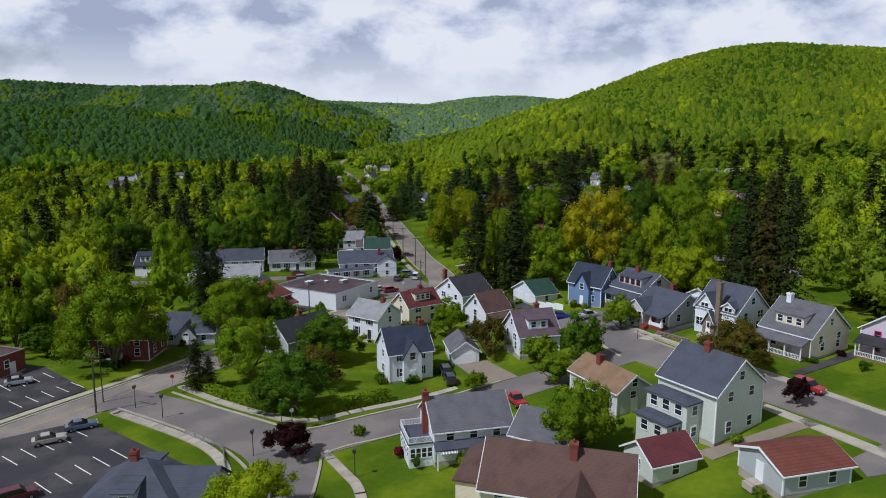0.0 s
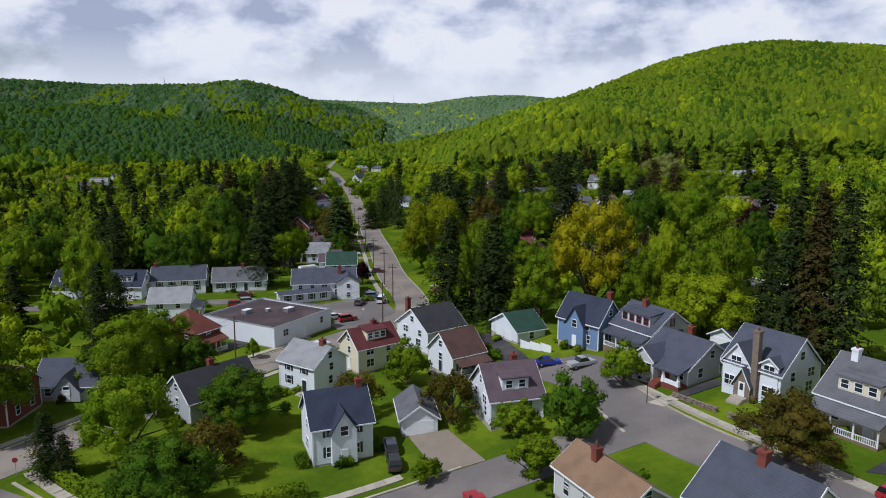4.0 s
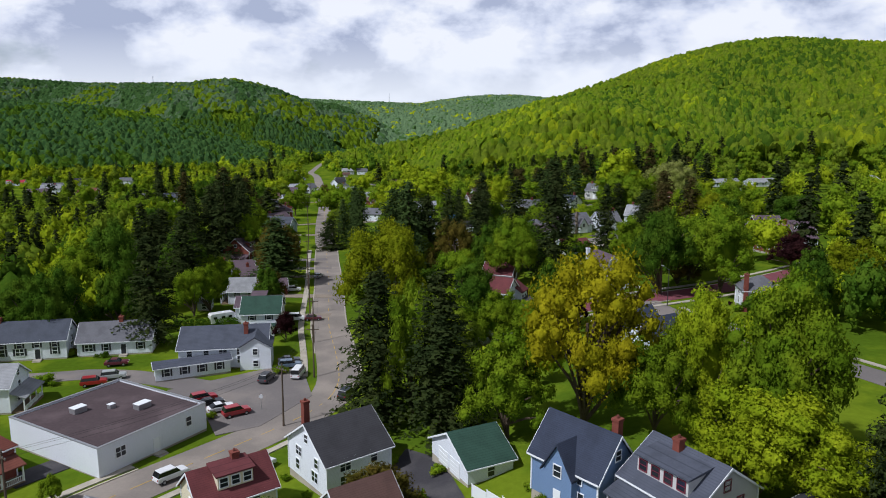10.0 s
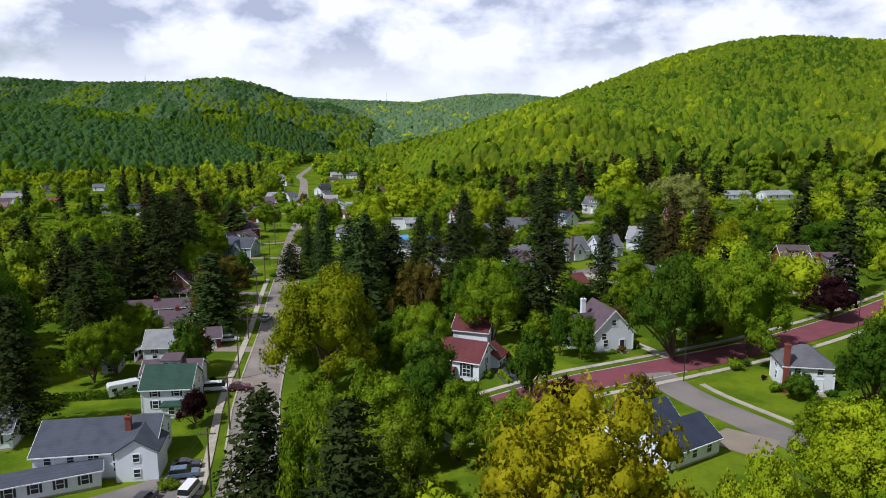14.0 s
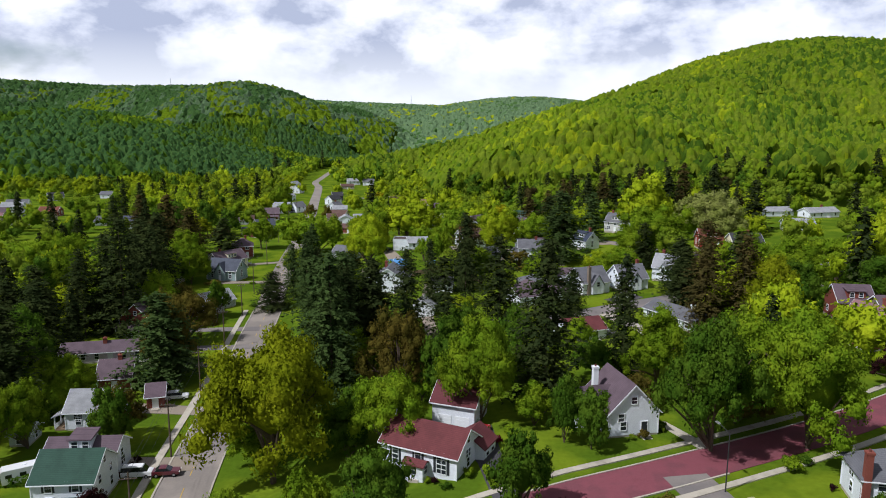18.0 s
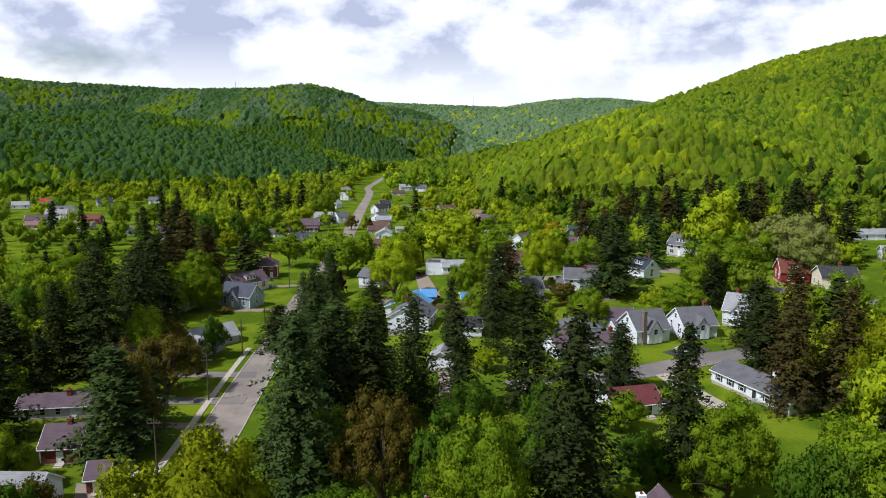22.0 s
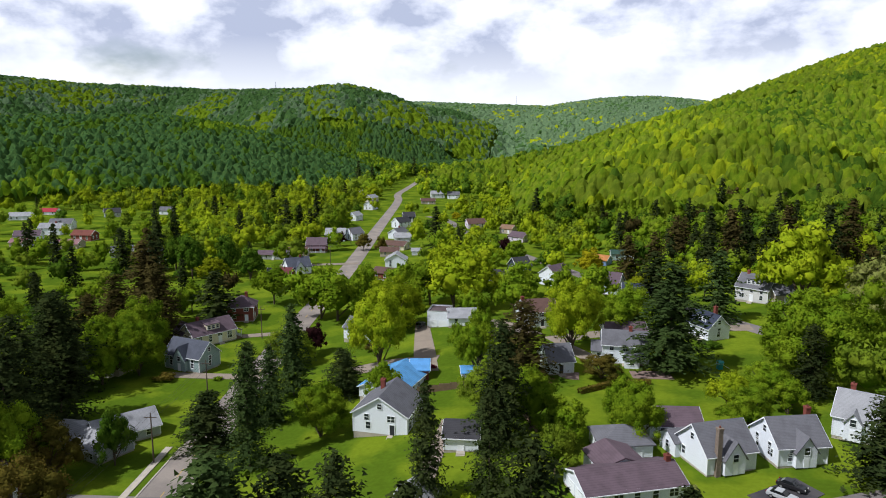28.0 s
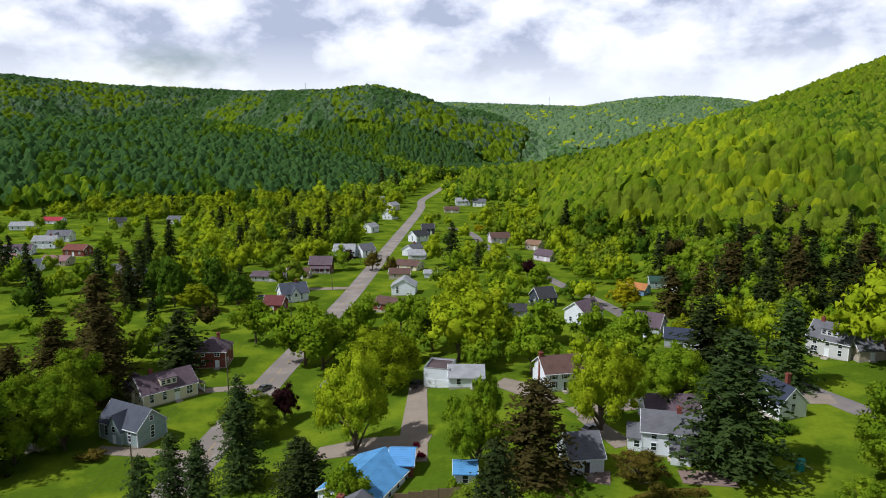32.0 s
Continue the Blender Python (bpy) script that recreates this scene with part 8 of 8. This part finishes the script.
def hedge(points, h, w, label, mat="leaf_deep", seed=1):
    """A clipped hedge: tufts over a box that follows a line."""
    rng = np.random.default_rng(seed)
    pts = resample(points, 0.6)
    ps, ns = [], []
    for a, b in zip(pts, pts[1:]):
        d = (b - a).normalized()
        n = Vector((-d.y, d.x, 0))
        for _ in range(46):
            u, side = rng.random(), rng.integers(3)
            c = a + (b - a) * u
            z = sheet_height(c.x, c.y)
            if side == 2:
                o = rng.uniform(-w / 2, w / 2)
                ps.append((c.x + n.x * o, c.y + n.y * o, z + h + rng.normal(0, 0.06)))
                ns.append((0, 0, 1))
            else:
                k = 1 if side else -1
                ps.append((c.x + n.x * k * w / 2, c.y + n.y * k * w / 2, z + rng.uniform(0.02, h)))
                ns.append((n.x * k, n.y * k, 0.25))
    v, f = leaf_tris(rng, np.array(ps), np.array(ns), 0.22)
    ob = new("hedge", soften(np_mesh("hedge", v, f, [M[mat]]), np.repeat(np.array(ns, float), 3, 0)))
    return tagged(ob, label, "hedge")


hedge([(-45.6, 119.3), (-39, 114.2), (-32, 109.8), (-27, 107)], 1.6, 1.4, "long clipped green hedge beside the footway", "leaf_mid", 1)
hedge([(-20.4, 104.6), (-15, 108.6), (-9, 112)], 1.9, 1.5, "long clipped green hedge beside the footway", "leaf_mid", 2)
hedge([(42.6, 258), (44.6, 249), (46, 240.5)], 1.3, 1.2, "clipped hedge along a black driveway", "leaf_mid", 3)
hedge([(66.5, 327), (71.5, 318.5)], 1.2, 1.0, "low clipped hedge between driveways", "leaf_mid", 4)
hedge([(-60, 333), (-47, 331)], 1.8, 1.6, "dark clipped hedge on the lawn", "leaf_deep", 5)
hedge([(-46, 249.5), (-31, 252)], 1.5, 1.3, "dark garden hedge behind a white house", "leaf_deep", 6)
hedge([(-72, 137), (-62, 127.5)], 1.3, 1.2, "dark hedge before the brick house", "leaf_deep", 7)
hedge([(50, 390), (58, 397), (66, 399)], 1.1, 1.0, "low brown-green hedge across the lawn", "leaf_olive", 8)

hedge([(38.6, 246), (39.8, 239.5)], 0.7, 0.7, "low clipped hedge edging a driveway", "leaf_mid", 9)
hedge([(23, 104), (31, 107)], 0.8, 0.8, "low clipped hedge before a house", "leaf_mid", 10)


def play_slide(x, y, rot):
    t = thing("play_slide", pose(x, y, sheet_height(x, y), 0, 0, rot), "small teal plastic garden play slide on the lawn", "toy")
    part("tower", Solid().tower(0, 0, [(0.0, 0.6), (1.1, 0.5), (1.1, 0.62), (1.25, 0.62)]), M["teal"], t)
    part("canopy", Solid().prism([(-0.8, 1.7), (0, 2.3), (0.8, 1.7), (0.8, 1.62), (0, 2.2), (-0.8, 1.62)], -0.7, 0.7, "x"), M["teal"], t)
    part("chute", Solid().prism([(0.6, 1.15), (2.4, 0.1), (2.4, 0.0), (0.6, 1.02)], -0.3, 0.3, "y"), M["lamp"], t)
    for a in (-0.55, 0.55):
        for b in (-0.55, 0.55):
            part("post", Solid().box(a - 0.05, b - 0.05, 1.25, a + 0.05, b + 0.05, 1.7), M["lamp"], t)


M["teal"] = material("teal plastic", (0.02, 0.30, 0.30), 0.4, 0.4, vary=0.05, bump=0.02)
play_slide(83.5, 411.5, 20)

# ---- rooftop units ----
zr = land_at(-31.7, 185.8) + 4.12
for du, dv, sx_, sy_, sz_ in ((-2.5, 4.0, 2.0, 1.4, 1.0), (3.5, -3.0, 2.2, 1.4, 1.0), (1.0, 1.0, 0.9, 0.8, 0.8)):
    a = radians(60)
    x, y = -31.7 + du * math.cos(a) - dv * math.sin(a), 185.8 + du * math.sin(a) + dv * math.cos(a)
    t = thing("rooftop_unit", pose(x, y, zr, 0, 0, 60), "grey metal air handling unit on a flat roof", "rooftop unit")
    part("housing", Solid().box(-sx_ / 2, -sy_ / 2, 0.1, sx_ / 2, sy_ / 2, sz_), M["metal"], t)
    part("cap", Solid().box(-sx_ / 2 - 0.05, -sy_ / 2 - 0.05, sz_ + 0.003, sx_ / 2 + 0.05, sy_ / 2 + 0.05, sz_ + 0.08), M["trim"], t)
    part("base", Solid().box(-sx_ / 2 + 0.1, -sy_ / 2 + 0.1, -0.3, sx_ / 2 - 0.1, sy_ / 2 - 0.1, 0.1), M["darkmetal"], t)

# ---- shrubs ----
for x, y, h, r, mat in ((-12.6, 98.2, 2.0, 1.1, "leaf_mid"), (-6.2, 91, 1.7, 0.9, "leaf_red"), (-3.6, 87.4, 2.0, 0.8, "leaf_deep"), (36.5, 262, 2.2, 1.4, "leaf_mid"), (40.6, 254, 1.4, 0.9, "leaf_red"), (85, 247, 1.6, 1.2, "leaf_deep"),
                        (82, 245, 2.6, 1.8, "leaf_mid"), (84.5, 233.5, 2.0, 1.3, "leaf_mid"), (89, 233, 2.2, 1.3, "leaf_wine"), (1.2, 375, 0.9, 0.8, "leaf_gold"), (-3, 373, 1.2, 1.0, "leaf_mid"), (-28, 366, 1.4, 2.2, "leaf_olive"),
                        (-33, 369, 1.3, 1.5, "leaf_deep"), (52, 432, 1.3, 1.2, "leaf_deep"), (14.2, 404, 1.2, 1.0, "leaf_red"), (12, 408.5, 1.2, 0.9, "leaf_red"), (29.5, 160, 1.3, 1.0, "leaf_mid"), (31.6, 150.4, 1.0, 0.8, "leaf_mid"),
                        (41, 146.5, 1.8, 0.9, "leaf_deep"), (40, 148.6, 1.7, 0.9, "leaf_deep"), (38.8, 150.4, 1.8, 0.9, "leaf_deep"), (17.5, 157, 2.2, 1.7, "leaf_mid"), (16.5, 161, 1.9, 1.5, "leaf_mid"), (-12.5, 215.5, 1.9, 1.8, "leaf_mid"),
                        (-55, 209, 2.2, 2.4, "leaf_mid"), (-17, 147.6, 1.6, 1.3, "leaf_mid"), (-19.4, 145.8, 1.6, 1.2, "leaf_mid"), (-20.5, 190.6, 1.3, 1.1, "leaf_mid"), (-23.4, 186.4, 1.2, 1.2, "leaf_deep"), (-26.4, 181.6, 1.6, 1.3, "leaf_mid"),
                        (-27.8, 178.6, 1.2, 1.0, "leaf_mid"), (-24.8, 184, 1.5, 1.2, "leaf_deep"), (-18.8, 193, 1.5, 1.0, "leaf_mid"), (66, 104.5, 1.6, 1.2, "leaf_deep"), (59.6, 107.8, 1.2, 1.0, "leaf_deep"), (18.6, 168, 1.5, 1.3, "leaf_mid"),
                        (67.5, 349, 1.4, 1.5, "leaf_pale"), (71, 420.5, 1.6, 1.5, "leaf_wine"), (84, 428, 2.5, 3.0, "leaf_deep"), (-44, 403, 1.2, 1.4, "leaf_mid"), (-57, 399.5, 2.5, 3.2, "leaf_olive"), (-8, 424, 2.4, 2.4, "leaf_olive"),
                        (23.6, 391, 2.6, 1.6, "leaf_mid"), (46, 397, 1.2, 1.0, "leaf_deep"), (42.5, 151.6, 2.0, 1.0, "leaf_deep"), (51, 120.4, 1.6, 1.4, "leaf_deep"), (33, 241.5, 1.2, 1.0, "leaf_deep"), (26.5, 244, 1.2, 1.0, "leaf_deep")):
    shrub(x, y, h, r, mat)

# ---- planting along the walls of the nearer houses ----
brng = random.Random(77)
PAVED = [(q.x, q.y, w_) for line, w_ in ((ROADR, 5.5), (LINE_A, 5.5), (LINE_B, 5.5), (LINE_C, 5.5), (LINE_RED, 5.0), (LINE_F, 4.5), (LINE_D, 4.8), (LINE_H, 4.0)) for q in resample(line, 3.0)]
for o in [o for o in scene.objects if o.get("category") == "house" and (60 < o.matrix_basis.translation.y < 175 or 225 < o.matrix_basis.translation.y < 266)]:
    walls = [c for c in o.children if c.name.split(".")[0] == "wall"]
    if not walls:
        continue
    L_, S_ = (max(v.co[k] for v in walls[0].data.vertices) for k in (0, 1))
    for side in (0, 1, 2, 3):
        for _ in range(brng.randint(0, 3)):
            u = brng.uniform(-0.85, 0.85)
            p = o.matrix_basis @ Vector(((u * L_, -S_ - 1.3, 0), (L_ + 1.3, u * S_, 0), (u * L_, S_ + 1.3, 0), (-L_ - 1.3, u * S_, 0))[side])
            if all((p.x - a) ** 2 + (p.y - b) ** 2 > k * k for a, b, k in PAVED):
                r = brng.uniform(0.55, 1.15)
                shrub(p.x, p.y, r * brng.uniform(1.2, 2.0), r, brng.choice(["leaf_deep", "leaf_mid", "leaf_mid", "leaf_hill", "leaf_wine", "leaf_olive"]), "rounded shrub planted beside a house wall")

# ---- slabs of the nearer footways ----
for ob, line, left, right in WALKWAYS:
    mid_ = line[len(line) // 2]
    if mid_[1] < 125 or (left > 0 and 225 < mid_[1] < 275):
        slabs(ob, [p for p in line if 60 < p[1] < 275], left, right)
